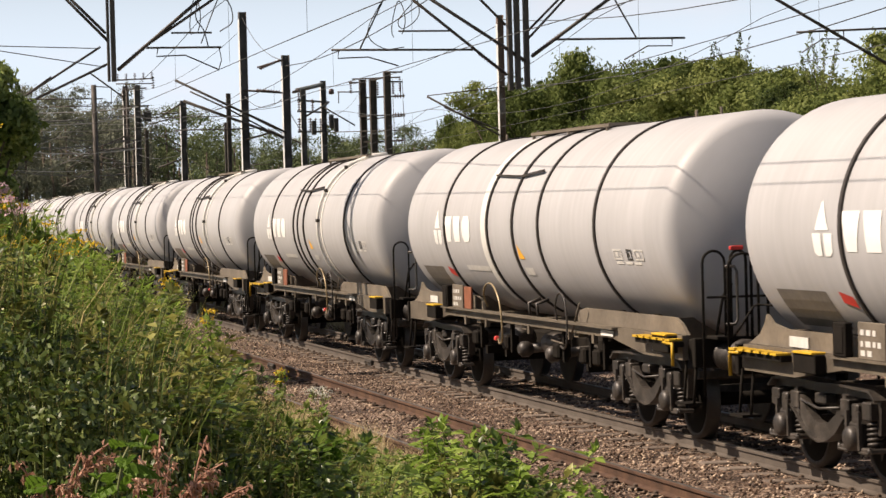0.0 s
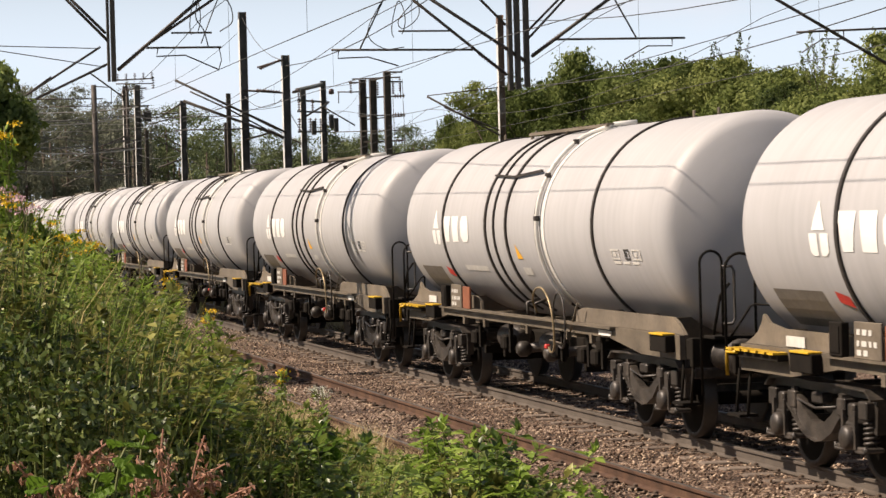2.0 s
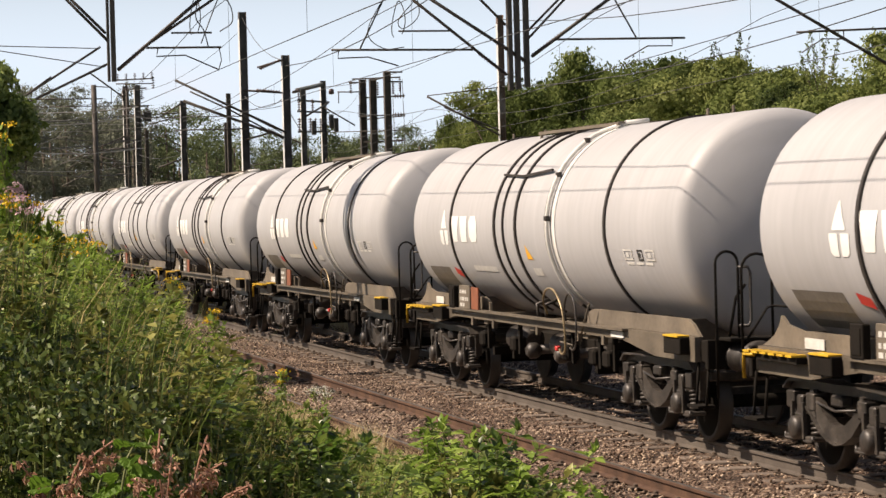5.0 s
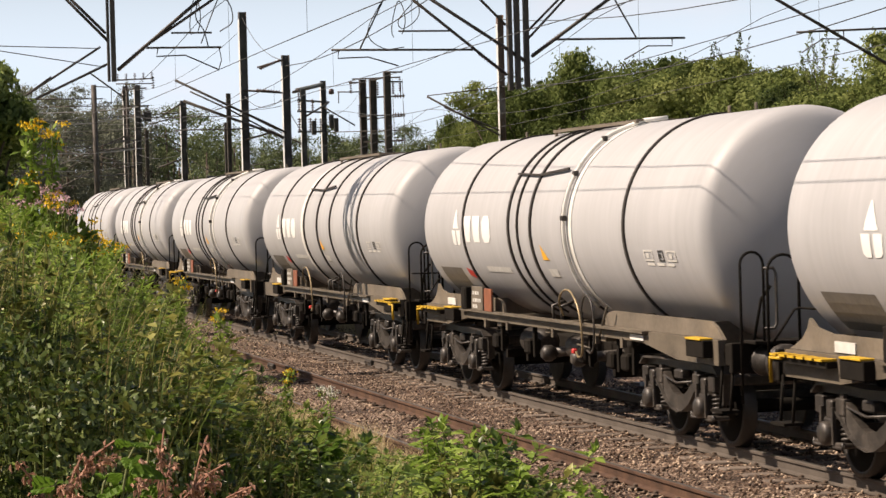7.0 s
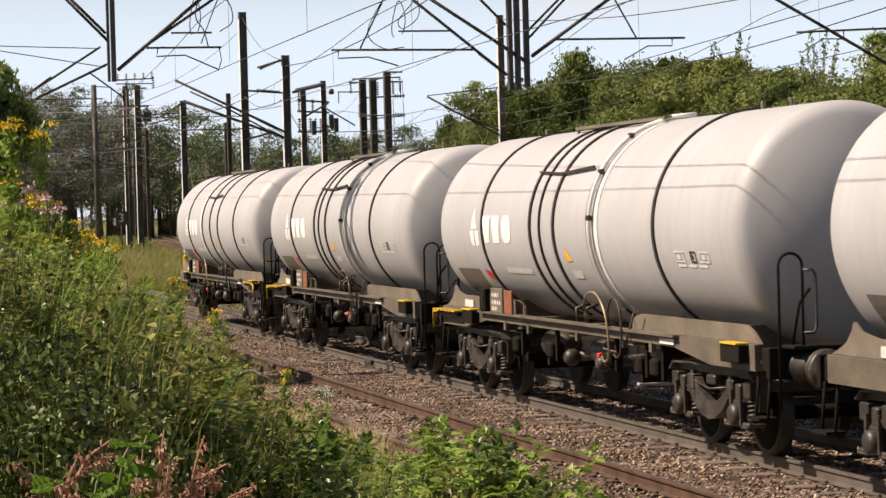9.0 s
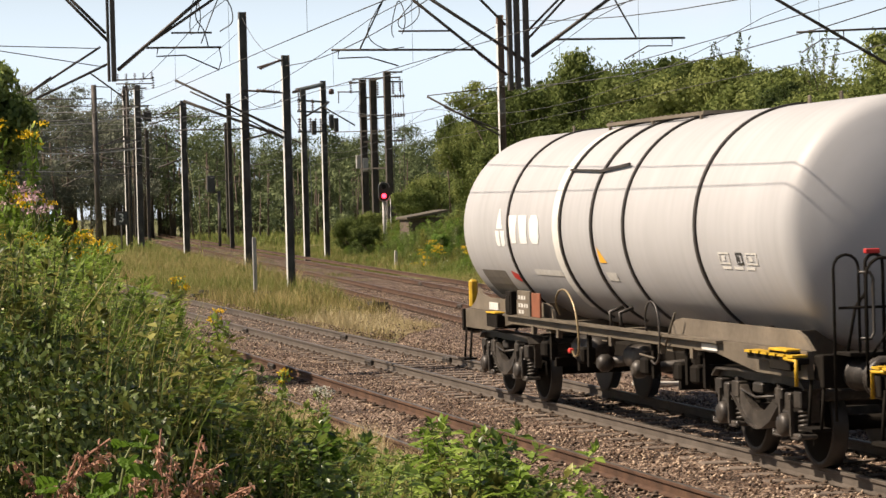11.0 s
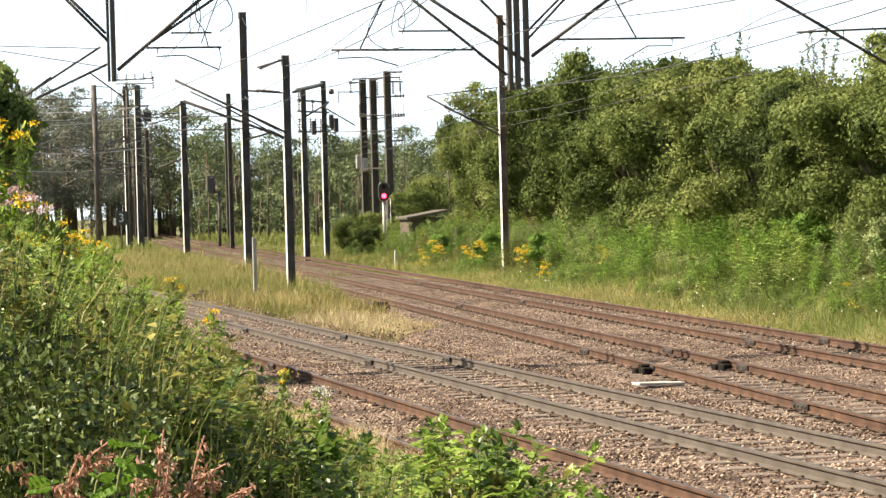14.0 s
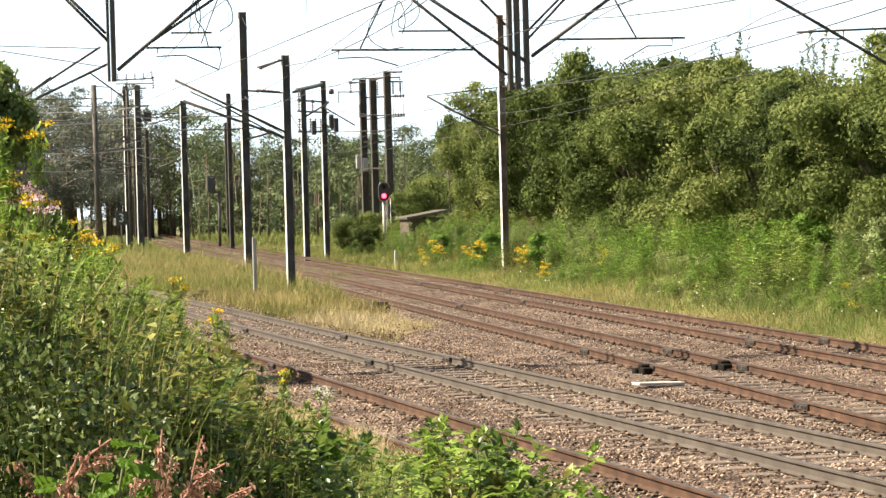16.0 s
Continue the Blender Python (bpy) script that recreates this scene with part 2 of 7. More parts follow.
M = {
    "tank": tank_paint(),
    "band": material("band_black", [(0.014, 0.012, 0.011), (0.06, 0.05, 0.044)], 0.6, scale=3),
    "white": material("white_paint", [(0.55, 0.54, 0.5), (0.8, 0.79, 0.76)], 0.45, scale=3, bump=0.05),
    "barrel_patch": material("dark_barrel_patch", [(0.1, 0.09, 0.078), (0.2, 0.185, 0.165)], 0.6, scale=2.5, fine=20),
    "emblem": material("bright_white_paint", [(0.74, 0.73, 0.71), (0.86, 0.86, 0.84)], 0.4, scale=3, bump=0.03),
    "frame": material("frame_grey", [(0.05, 0.041, 0.031), (0.18, 0.15, 0.112)], 0.6, scale=2.2, fine=30),
    "saddle": material("dusty_cream_plate", [(0.085, 0.07, 0.053), (0.215, 0.18, 0.138)], 0.6, scale=1.6, fine=18),
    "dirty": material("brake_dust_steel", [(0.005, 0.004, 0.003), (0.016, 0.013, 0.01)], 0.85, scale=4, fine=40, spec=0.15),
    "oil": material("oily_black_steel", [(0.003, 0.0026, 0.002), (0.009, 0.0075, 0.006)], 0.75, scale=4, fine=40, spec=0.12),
    "bogie": material("bogie_steel", [(0.01, 0.009, 0.008), (0.034, 0.029, 0.025), (0.1, 0.085, 0.072)], 0.48, scale=5, fine=30, spec=0.5),
    "hose": material("brass_hose", [(0.12, 0.09, 0.05), (0.4, 0.31, 0.18)], 0.4, metal=0.3, scale=6, bump=0.05),
    "tread": material("wheel_tread", [(0.03, 0.027, 0.025), (0.08, 0.075, 0.07)], 0.5, metal=0.5, scale=3),
    "yellow": material("yellow_paint", [(0.35, 0.2, 0.02), (0.75, 0.48, 0.03)], 0.5, scale=9),
    "orange": material("orange_plate", [(0.13, 0.05, 0.028), (0.3, 0.105, 0.055)], 0.6, scale=5, bump=0.03),
    "red": material("red_paint", [(0.45, 0.03, 0.03), (0.7, 0.06, 0.05)], 0.5, scale=3),
    "stencil": material("stencil_paint", [(0.46, 0.45, 0.42), (0.66, 0.65, 0.62)], 0.6, scale=9, fine=60),
    "warn": material("amber_sign", [(0.7, 0.33, 0.03), (0.85, 0.45, 0.05)], 0.5, scale=3, bump=0.02),
    "mark": material("dark_marking", [(0.03, 0.03, 0.03), (0.07, 0.07, 0.065)], 0.6, scale=6),
    "green": material("green_tape", [(0.08, 0.5, 0.12), (0.15, 0.75, 0.25)], 0.5, scale=6),
    "rust": material("rusty_rail", [(0.029, 0.015, 0.009), (0.072, 0.037, 0.022), (0.135, 0.075, 0.045)], 0.8, scale=3, fine=50, bump=0.3),
    "railgrey": material("dusty_rail", [(0.055, 0.044, 0.036), (0.125, 0.105, 0.088)], 0.7, scale=3, fine=50, bump=0.25),
    "railtop": material("rail_head", [(0.07, 0.06, 0.052), (0.18, 0.16, 0.14)], 0.45, metal=0.6, scale=2),
    "sleeper": material("sleeper", [(0.08, 0.06, 0.048), (0.2, 0.16, 0.13)], 0.9, scale=5, fine=60, bump=0.4, obrand=0.25),
    "ballast": ballast_bed(),
    "stone": material("ballast_stone", [(0.05, 0.031, 0.021), (0.15, 0.096, 0.065), (0.5, 0.385, 0.285)], 0.9, scale=0.6, fine=30, bump=0.2, island=0.8),
    "galv": material("galvanised_mast", [(0.22, 0.21, 0.2), (0.46, 0.45, 0.43)], 0.5, metal=0.15, scale=1.6, fine=25),
    "guard": material("faded_yellow_sleeve", [(0.5, 0.48, 0.2), (0.68, 0.66, 0.34)], 0.6, scale=6),
    # pale zinc for mast plates that carry the sunlit edge as colour
    "sunlit_pale": material("sunlit_flange_zinc", [(0.5, 0.49, 0.47), (0.78, 0.77, 0.74)], 0.42, scale=1.6, fine=25, spec=0.6),
    "mast": material("dark_mast", [(0.035, 0.03, 0.026), (0.10, 0.085, 0.072)], 0.65, scale=1.6, fine=25),
    "wire": material("weathered_wire", [(0.05, 0.05, 0.05), (0.12, 0.12, 0.12)], 0.6, metal=0.3, scale=2, bump=0),
    "insul": material("brown_insulator", [(0.05, 0.03, 0.025), (0.12, 0.08, 0.07)], 0.3, scale=6),
    "concrete": material("concrete", [(0.3, 0.28, 0.25), (0.55, 0.52, 0.47)], 0.9, scale=4, fine=60, bump=0.3),
    "lamp": glow("red_aspect", (1.0, 0.03, 0.06), 6.0),
    "glass": material("dark_lens", [(0.01, 0.01, 0.012), (0.03, 0.03, 0.03)], 0.15, scale=4, bump=0),
    "chair": material("rail_chair", [(0.04, 0.028, 0.02), (0.1, 0.07, 0.05)], 0.85, scale=6, fine=40),
    "bark": material("bark", [(0.05, 0.038, 0.028), (0.16, 0.125, 0.095)], 0.9, scale=5, fine=40, bump=0.5, dist=0.02),
    "soil": material("bank_soil", [(0.05, 0.058, 0.02), (0.115, 0.12, 0.042), (0.21, 0.19, 0.085)], 0.95, scale=0.25, fine=7, bump=0.8, dist=0.05),
    "oldsteel": material("old_steel", [(0.035, 0.033, 0.031), (0.075, 0.072, 0.068), (0.16, 0.155, 0.148)], 0.6, metal=0.1, scale=1.1, fine=25),
    "rustysteel": material("rusty_steel", [(0.08, 0.05, 0.035), (0.17, 0.115, 0.085), (0.38, 0.35, 0.32)], 0.65, scale=0.9, fine=14),
    "leaf_fresh": material("fresh_leaves", [(0.064, 0.112, 0.017), (0.205, 0.31, 0.048), (0.46, 0.555, 0.15)], 0.36, scale=0.8, fine=3, bump=0, island=0.22, thin=0.42, spec=0.3, span=0.5),
    "leaf_nettle": material("nettle_leaves", [(0.022, 0.04, 0.011), (0.07, 0.105, 0.024), (0.2, 0.24, 0.065)], 0.45, scale=0.8, fine=3, bump=0, island=0.26, thin=0.2, spec=0.42, span=0.5),
    "leaf_grey": material("willow_leaves", [(0.09, 0.12, 0.042), (0.21, 0.255, 0.1), (0.37, 0.42, 0.2)], 0.6, scale=0.5, fine=2, bump=0, island=0.25, thin=0.25, spec=0.1),
    "leaf_bank": material("bank_tree_leaves", [(0.045, 0.075, 0.022), (0.135, 0.19, 0.05), (0.29, 0.35, 0.11)], 0.5, scale=0.6, fine=2, bump=0, island=0.25, thin=0.35, spec=0.25, span=0.45),
    "grass_yellow": material("yellow_green_grass", [(0.1, 0.115, 0.032), (0.19, 0.2, 0.058), (0.31, 0.3, 0.11)], 0.75, scale=0.25, fine=2, bump=0, island=0.4, thin=0.3, spec=0.15),
    "grass_straw": material("bleached_grass", [(0.28, 0.22, 0.12), (0.45, 0.37, 0.21), (0.6, 0.52, 0.33)], 0.8, scale=0.6, fine=3, bump=0, island=0.4, thin=0.25, spec=0.15),
    "leaf_hedge": material("hedge_leaves", [(0.036, 0.054, 0.017), (0.12, 0.156, 0.043), (0.25, 0.28, 0.092)], 0.6, scale=0.35, fine=1.2, bump=0, island=0.1, obrand=0.26, thin=0.3, spec=0.08, span=0.46),
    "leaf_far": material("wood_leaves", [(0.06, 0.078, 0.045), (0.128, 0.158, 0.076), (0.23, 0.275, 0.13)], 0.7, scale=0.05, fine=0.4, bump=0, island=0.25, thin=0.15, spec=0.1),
    # distance haze over the wood's left part is mixed into these greyer leaf colours
    "leaf_haze_wood": material("hazed_wood_leaves", [(0.1, 0.108, 0.09), (0.175, 0.188, 0.14), (0.26, 0.28, 0.19)], 0.8, scale=0.05, fine=0.4, bump=0, island=0.25, thin=0.15, spec=0.05),
    "leaf_weed": material("weed_leaves", [(0.026, 0.051, 0.011), (0.13, 0.203, 0.034), (0.43, 0.51, 0.15)], 0.34, scale=0.7, fine=2.6, bump=0, island=0.26, thin=0.34, spec=0.42, span=0.4),
    "leaf_olive": material("olive_leaves", [(0.042, 0.048, 0.012), (0.15, 0.16, 0.032), (0.37, 0.36, 0.11)], 0.4, scale=0.6, fine=2.2, bump=0, island=0.34, thin=0.34, spec=0.3, span=0.4),
    "leaf_verge": material("verge_leaves", [(0.055, 0.105, 0.017), (0.145, 0.255, 0.042), (0.28, 0.4, 0.09)], 0.45, scale=0.3, fine=1.5, bump=0, island=0.3, thin=0.3, spec=0.2, span=0.45),
    "leaf_big": material("bramble_leaves", [(0.05, 0.1, 0.012), (0.11, 0.2, 0.024), (0.2, 0.32, 0.045)], 0.55, scale=6, fine=60, bump=0.3, island=0.4, thin=0.4, spec=0.15),
    "stalk": material("green_stalk", [(0.06, 0.09, 0.02), (0.17, 0.17, 0.06)], 0.6, scale=3, bump=0),
    "grass_dry": material("dry_grass", [(0.17, 0.15, 0.055), (0.36, 0.29, 0.125), (0.52, 0.43, 0.22)], 0.8, scale=0.35, fine=2, bump=0, island=0.4, thin=0.3, spec=0.15),
    "grass_green": material("green_grass", [(0.06, 0.1, 0.02), (0.14, 0.2, 0.045), (0.27, 0.3, 0.09)], 0.7, scale=0.22, fine=2, bump=0, island=0.45, thin=0.3, spec=0.15),
    "petal_yellow": material("yellow_petals", [(0.6, 0.36, 0.01), (0.85, 0.58, 0.02)], 0.6, scale=20, bump=0, island=0.3, thin=0.2),
    "petal_pink": material("pink_petals", [(0.55, 0.3, 0.36), (0.78, 0.56, 0.6)], 0.6, scale=20, bump=0, island=0.4, thin=0.2),
    "petal_white": material("white_petals", [(0.6, 0.6, 0.5), (0.8, 0.8, 0.72)], 0.6, scale=20, bump=0, thin=0.2),
    "dead": material("dead_dock", [(0.17, 0.08, 0.055), (0.4, 0.21, 0.145), (0.65, 0.43, 0.32)], 0.8, scale=8, bump=0, island=0.4, thin=0.2),
}


# ---- mesh helpers ----
def mesh_of(bm, name, mat, smooth=False):
    me = bpy.data.meshes.new(name)
    bm.normal_update()
    bm.to_mesh(me)
    bm.free()
    me.materials.append(mat)
    if smooth:
        me.shade_smooth()
    return me


def part(name, bm, mat, parent=None, label="", smooth=False):
    """Links a bmesh as one mesh object under a thing or a part."""
    ob = new(name, mesh_of(bm, name, mat, smooth) if isinstance(bm, bmesh.types.BMesh) else bm)
    ob.parent = parent
    if label:
        tagged(ob, label)
    return ob


def box(bm, c, size, bevel=0.0, m=None):
    b = bmesh.new()
    bmesh.ops.create_cube(b, size=1)
    bmesh.ops.scale(b, vec=size, verts=b.verts)
    if bevel:
        bmesh.ops.bevel(b, geom=b.edges[:], offset=bevel, segments=1, affect="EDGES")
    if m:
        bmesh.ops.transform(b, matrix=m, verts=b.verts)
    bmesh.ops.translate(b, vec=c, verts=b.verts)
    merge(bm, b)
    return bm


def merge(bm, b):
    verts = [bm.verts.new(v.co) for v in b.verts]
    b.verts.index_update()
    for f in b.faces:
        nf = bm.faces.new([verts[v.index] for v in f.verts])
        nf.smooth = f.smooth
    b.free()


def tube(bm, pts, r, sides=6, caps=True):
    """A round bar through the points; r may be a number or one per point."""
    pts = [Vector(p) for p in pts]
    rs = [float(q) for q in r] if isinstance(r, (list, tuple)) else [float(r)] * len(pts)
    rings = []
    ways = [(b - a).normalized() for a, b in zip(pts, pts[1:]) if (b - a).length > 1e-6]
    ref = min((Vector(q) for q in ((0, 0, 1), (1, 0, 0), (0, 1, 0))), key=lambda q: max(abs(q.dot(w)) for w in ways))
    for i, p in enumerate(pts):
        d = (pts[min(i + 1, len(pts) - 1)] - pts[max(i - 1, 0)]).normalized()
        u = d.cross(ref).normalized()
        v = d.cross(u).normalized()
        rings.append([bm.verts.new(p + rs[i] * (math.cos(a) * u + math.sin(a) * v)) for a in [2 * math.pi * k / sides for k in range(sides)]])
    for a, b in zip(rings, rings[1:]):
        for k in range(sides):
            f = bm.faces.new((a[k], a[(k + 1) % sides], b[(k + 1) % sides], b[k]))
            f.smooth = sides > 4
    if caps:
        bm.faces.new(rings[0][::-1])
        bm.faces.new(rings[-1])
    return bm


def eased(pts, n=5):
    """More points on a smooth curve through the given ones."""
    p = [np.array(q, float) for q in pts]
    p = [2 * p[0] - p[1]] + p + [2 * p[-1] - p[-2]]
    out = []
    for a, b, c, d in zip(p, p[1:], p[2:], p[3:]):
        for k in range(n):
            t = k / n
            out.append(tuple(0.5 * (2 * b + (c - a) * t + (2 * a - 5 * b + 4 * c - d) * t * t + (3 * b - a - 3 * c + d) * t ** 3)))
    return out + [tuple(p[-2])]


def bar(bm, a, b, w, h):
    """A flat bar of width w (level) and height h from a to b."""
    a, b = Vector(a), Vector(b)
    d = b - a
    q = d.to_track_quat("Y", "Z").to_matrix().to_4x4()
    return box(bm, (a + b) / 2, (w, d.length, h), m=q)


def lathe(bm, profile, sides=32, axis="y"):
    """Turns (along, radius) round the axis."""
    rings = []
    for y, r in profile:
        ring = []
        for k in range(sides):
            a = 2 * math.pi * k / sides
            c, s = r * math.cos(a), r * math.sin(a)
            ring.append(bm.verts.new((c, y, s) if axis == "y" else ((y, c, s) if axis == "x" else (c, s, y))))
        rings.append(ring)
    for a, b in zip(rings, rings[1:]):
        for k in range(sides):
            f = bm.faces.new((a[k], a[(k + 1) % sides], b[(k + 1) % sides], b[k]))
            f.smooth = True
    bm.faces.new(rings[0][::-1])
    bm.faces.new(rings[-1])
    return bm


def shift(bm, v, start=0):
    bm.verts.ensure_lookup_table()
    bmesh.ops.translate(bm, vec=v, verts=bm.verts[start:])
    return bm


def arc_band(bm, y, r, zc, w, t, a0, a1, n=40):
    """A strap of width w and thickness t round the barrel from angle a0 to a1 (degrees, 0 = +x, 90 = up)."""
    rows = []
    for k in range(n + 1):
        a = radians(a0 + (a1 - a0) * k / n)
        c, s = math.cos(a), math.sin(a)
        rows.append([bm.verts.new((rr * c, yy, zc + rr * s)) for rr, yy in ((r - 0.01, y - w / 2), (r + t, y - w / 2), (r + t, y + w / 2), (r - 0.01, y + w / 2))])
    for p, q in zip(rows, rows[1:]):
        for k in range(3):
            bm.faces.new((p[k], p[k + 1], q[k + 1], q[k]))
    bm.faces.new(rows[0])
    bm.faces.new(rows[-1][::-1])
    return bm


def triangles(name, verts, faces, mats, slots=None, smooth=False):
    """A mesh from arrays of corners and triangles."""
    me = bpy.data.meshes.new(name)
    verts, faces = np.asarray(verts, np.float32), np.asarray(faces, np.int32)
    me.vertices.add(len(verts))
    me.vertices.foreach_set("co", verts.ravel())
    me.loops.add(faces.size)
    me.loops.foreach_set("vertex_index", faces.ravel())
    me.polygons.add(len(faces))
    me.polygons.foreach_set("loop_start", np.arange(len(faces), dtype=np.int32) * 3)
    for m in mats:
        me.materials.append(m)
    if slots is not None:
        me.polygons.foreach_set("material_index", np.asarray(slots, np.int32))
    me.update(calc_edges=True)
    if smooth:
        me.shade_smooth()
    return me


def thing(name, label, category, group="", kind="", m=None):
    ob = new(name)
    ob.empty_display_size = 0.2
    tagged(ob, label, category, group, kind)
    if m is not None:
        ob.matrix_basis = m
    return ob


# ---- plan of the line: x across, y along the running line, rail tops at z = 0 ----
def x1(y):
    """Centre of the line on which the train runs; a very wide curve."""
    return 1.745e-4 * y * y - 1.6e-7 * y ** 3 if y > 0 else 0.0


def x0(y):
    return x1(y) - 3.40


def x3(y):
    return 4.69 + 0.105 * (y - 45)


def x4(y):
    return 8.40 + 0.106 * (y - 45)


def smoothstep(a, b, v):
    v = min(1.0, max(0.0, (v - a) / (b - a)))
    return v * v * (3 - 2 * v)


def ground_z(x, y):
    """Formation level between the lines, the bank on which the camera stands, and the rise to the hedge."""
    z = -0.42
    if -60 < y < 130:
        z += 1.55 * (1 - smoothstep(-9.3, -5.2, x - x1(y)))
    right = x - x4(max(-20.0, y)) if y < 180 else x - x4(180) - 0.25 * (y - 180)
    z += 1.5 * smoothstep(2.5, 9.0, right)
    z += 0.05 * noise.noise((x * 0.5, y * 0.5, 0)) + 0.12 * noise.noise((x * 0.08, y * 0.08, 3))
    return z


def spaced(lo, hi, step, far, grow=1.25):
    out = list(np.arange(lo, hi + 1e-6, step))
    s, a, b = step, lo, hi
    pre, post = [], []
    while b < far:
        s *= grow
        b += s
        a -= s
        post.append(b)
        pre.append(a)
    return pre[::-1] + out + post


def grid_sheet(name, xs, ys, zf, mat):
    n = len(ys)
    v = [(x, y, zf(x, y)) for x in xs for y in ys]
    f = []
    for i in range(len(xs) - 1):
        for j in range(n - 1):
            a = i * n + j
            f += [(a, a + n, a + n + 1), (a, a + n + 1, a + 1)]
    return triangles(name, v, f, [mat], smooth=True)


ground = new("ground", grid_sheet("ground", spaced(-14, 32, 0.8, 3500), spaced(-6, 130, 1.2, 4000), ground_z, M["soil"]))
tagged(ground, "earth and grass ground of the railway cutting", "ground", kind="structure")


def ballast_sheet(name, left, right, y0, y1, top, label):
    ys = np.concatenate([np.arange(y0, 90, 0.6), np.arange(90, y1 + 1, 3.0)])
    cols = np.linspace(0, 1, 26)
    v, f = [], []
    for y in ys:
        a, b = left(y), right(y)
        for c in cols:
            x = a + (b - a) * c
            edge = min(x - a, b - x)
            z = top - 0.42 * (1 - smoothstep(0.0, 0.9, edge)) + 0.02 * noise.noise((x * 3, y * 3, 1)) + 0.025 * noise.noise((x * 0.9, y * 0.9, 5))
            v.append((x, y, z))
    n = len(cols)
    for i in range(len(ys) - 1):
        for j in range(n - 1):
            a = i * n + j
            f += [(a, a + 1, a + n + 1), (a, a + n + 1, a + n)]
    ob = new(name, triangles(name, v, f, [M["ballast"]], smooth=True))
    return tagged(ob, label, "ballast", kind="structure")


ballast_sheet("ballast_main", lambda y: x0(y) - 1.9, lambda y: x1(y) + 2.1, -30, 300, -0.178, "brown stone ballast bed under the running lines")
ballast_sheet("ballast_branch", lambda y: x3(y) - 2.0 - 1.5 * (1 - smoothstep(58, 63, y)) + 0.8 * smoothstep(90, 120, y), lambda y: x4(y) + 2.1 - 0.8 * smoothstep(80, 120, y), -20, 300, -0.186, "rusty stone ballast bed under the far lines")


def stones():
    """Loose ballast stones over the beds, one object."""
    rng = np.random.default_rng(5)
    base = np.array([(1, 0, 0), (-1, 0, 0), (0, 1, 0), (0, -1, 0), (0, 0, 1), (0, 0, -1)], float)
    tris = np.array([(0, 2, 4), (2, 1, 4), (1, 3, 4), (3, 0, 4), (2, 0, 5), (1, 2, 5), (3, 1, 5), (0, 3, 5)])
    n = 60000
    y = 18 + 75 * rng.random(n) ** 1.5
    x = np.where(rng.random(n) < 0.62, rng.uniform(-5.0, 2.0, n), 0)
    far = x == 0
    x = np.where(far, 4.69 + 0.105 * (y - 45) + rng.uniform(-3.4, 5.6, n), x + 1.745e-4 * y * y)
    size = rng.uniform(0.012, 0.031, n)
    pts = base[None] * rng.uniform(0.55, 1.25, (n, 6, 1)) + rng.normal(0, 0.18, (n, 6, 3))
    a = rng.uniform(0, 2 * np.pi, n)
    c, s = np.cos(a)[:, None], np.sin(a)[:, None]
    px, py, pz = pts[..., 0] * c - pts[..., 1] * s, pts[..., 0] * s + pts[..., 1] * c, pts[..., 2] * 0.75
    out = np.stack([px, py, pz], -1) * size[:, None, None]
    z = np.where(far, -0.183, -0.175) + rng.uniform(-0.01, 0.025, n)
    out += np.stack([x, y, z], -1)[:, None, :]
    f = tris[None] + 6 * np.arange(n)[:, None, None]
    ob = new("ballast_stones", triangles("ballast_stones", out.reshape(-1, 3), f.reshape(-1, 3), [M["stone"]]))
    tagged(ob, "loose angular brown and grey ballast stones", "stones", kind="stuff")


stones()


# ---- track ----
RAIL = [(-0.07, -0.155), (0.07, -0.155), (0.07, -0.143), (0.012, -0.125), (0.011, -0.045), (0.035, -0.033), (0.035, -0.006), (0.026, 0.0), (-0.026, 0.0), (-0.035, -0.006), (-0.035, -0.033), (-0.011, -0.045), (-0.012, -0.125), (-0.07, -0.143)]


def rail_mesh(line, offset, y0, y1, side_mat):
    ys = np.concatenate([np.arange(y0, 100, 4.0), np.arange(100, y1 + 1, 10.0)])
    me = bpy.data.meshes.new("rail")
    v, f, slot = [], [], []
    n = len(RAIL)
    for y in ys:
        v += [(line(y) + offset + px, y, pz) for px, pz in RAIL]
    for i in range(len(ys) - 1):
        for k in range(n):
            a, b = i * n + k, i * n + (k + 1) % n
            f.append((a, b, b + n, a + n))
            slot.append(1 if k in (7,) else 0)
    me.from_pydata(v, [], f)
    me.materials.append(side_mat)
    me.materials.append(M["railtop"])
    me.polygons.foreach_set("material_index", slot)
    me.update()
    return me


def sleeper_meshes():
    bm = bmesh.new()
    box(bm, (0, 0, -0.23), (2.5, 0.25, 0.13), 0.012)
    s = mesh_of(bm, "sleeper", M["sleeper"])
    bm = bmesh.new()
    box(bm, (0, 0, -0.154), (0.32, 0.17, 0.02), 0.005)
    box(bm, (-0.085, 0, -0.134), (0.04, 0.06, 0.035), 0.008)
    box(bm, (0.085, 0, -0.134), (0.04, 0.06, 0.035), 0.008)
    c = mesh_of(bm, "rail_chair", M["chair"])
    bm = bmesh.new()
    for sx in (-0.03, 0.03):
        box(bm, (sx * 1.5, 0, -0.08), (0.06, 0.52, 0.11), 0.01)
        for yy in (-0.2, -0.07, 0.07, 0.2):
            box(bm, (sx * 2.5, yy, -0.08), (0.03, 0.045, 0.045), 0.008)
    box(bm, (0.13, 0.1, -0.13), (0.12, 0.3, 0.08), 0.015)
    j = mesh_of(bm, "fishplate", M["bogie"])
    return s, c, j


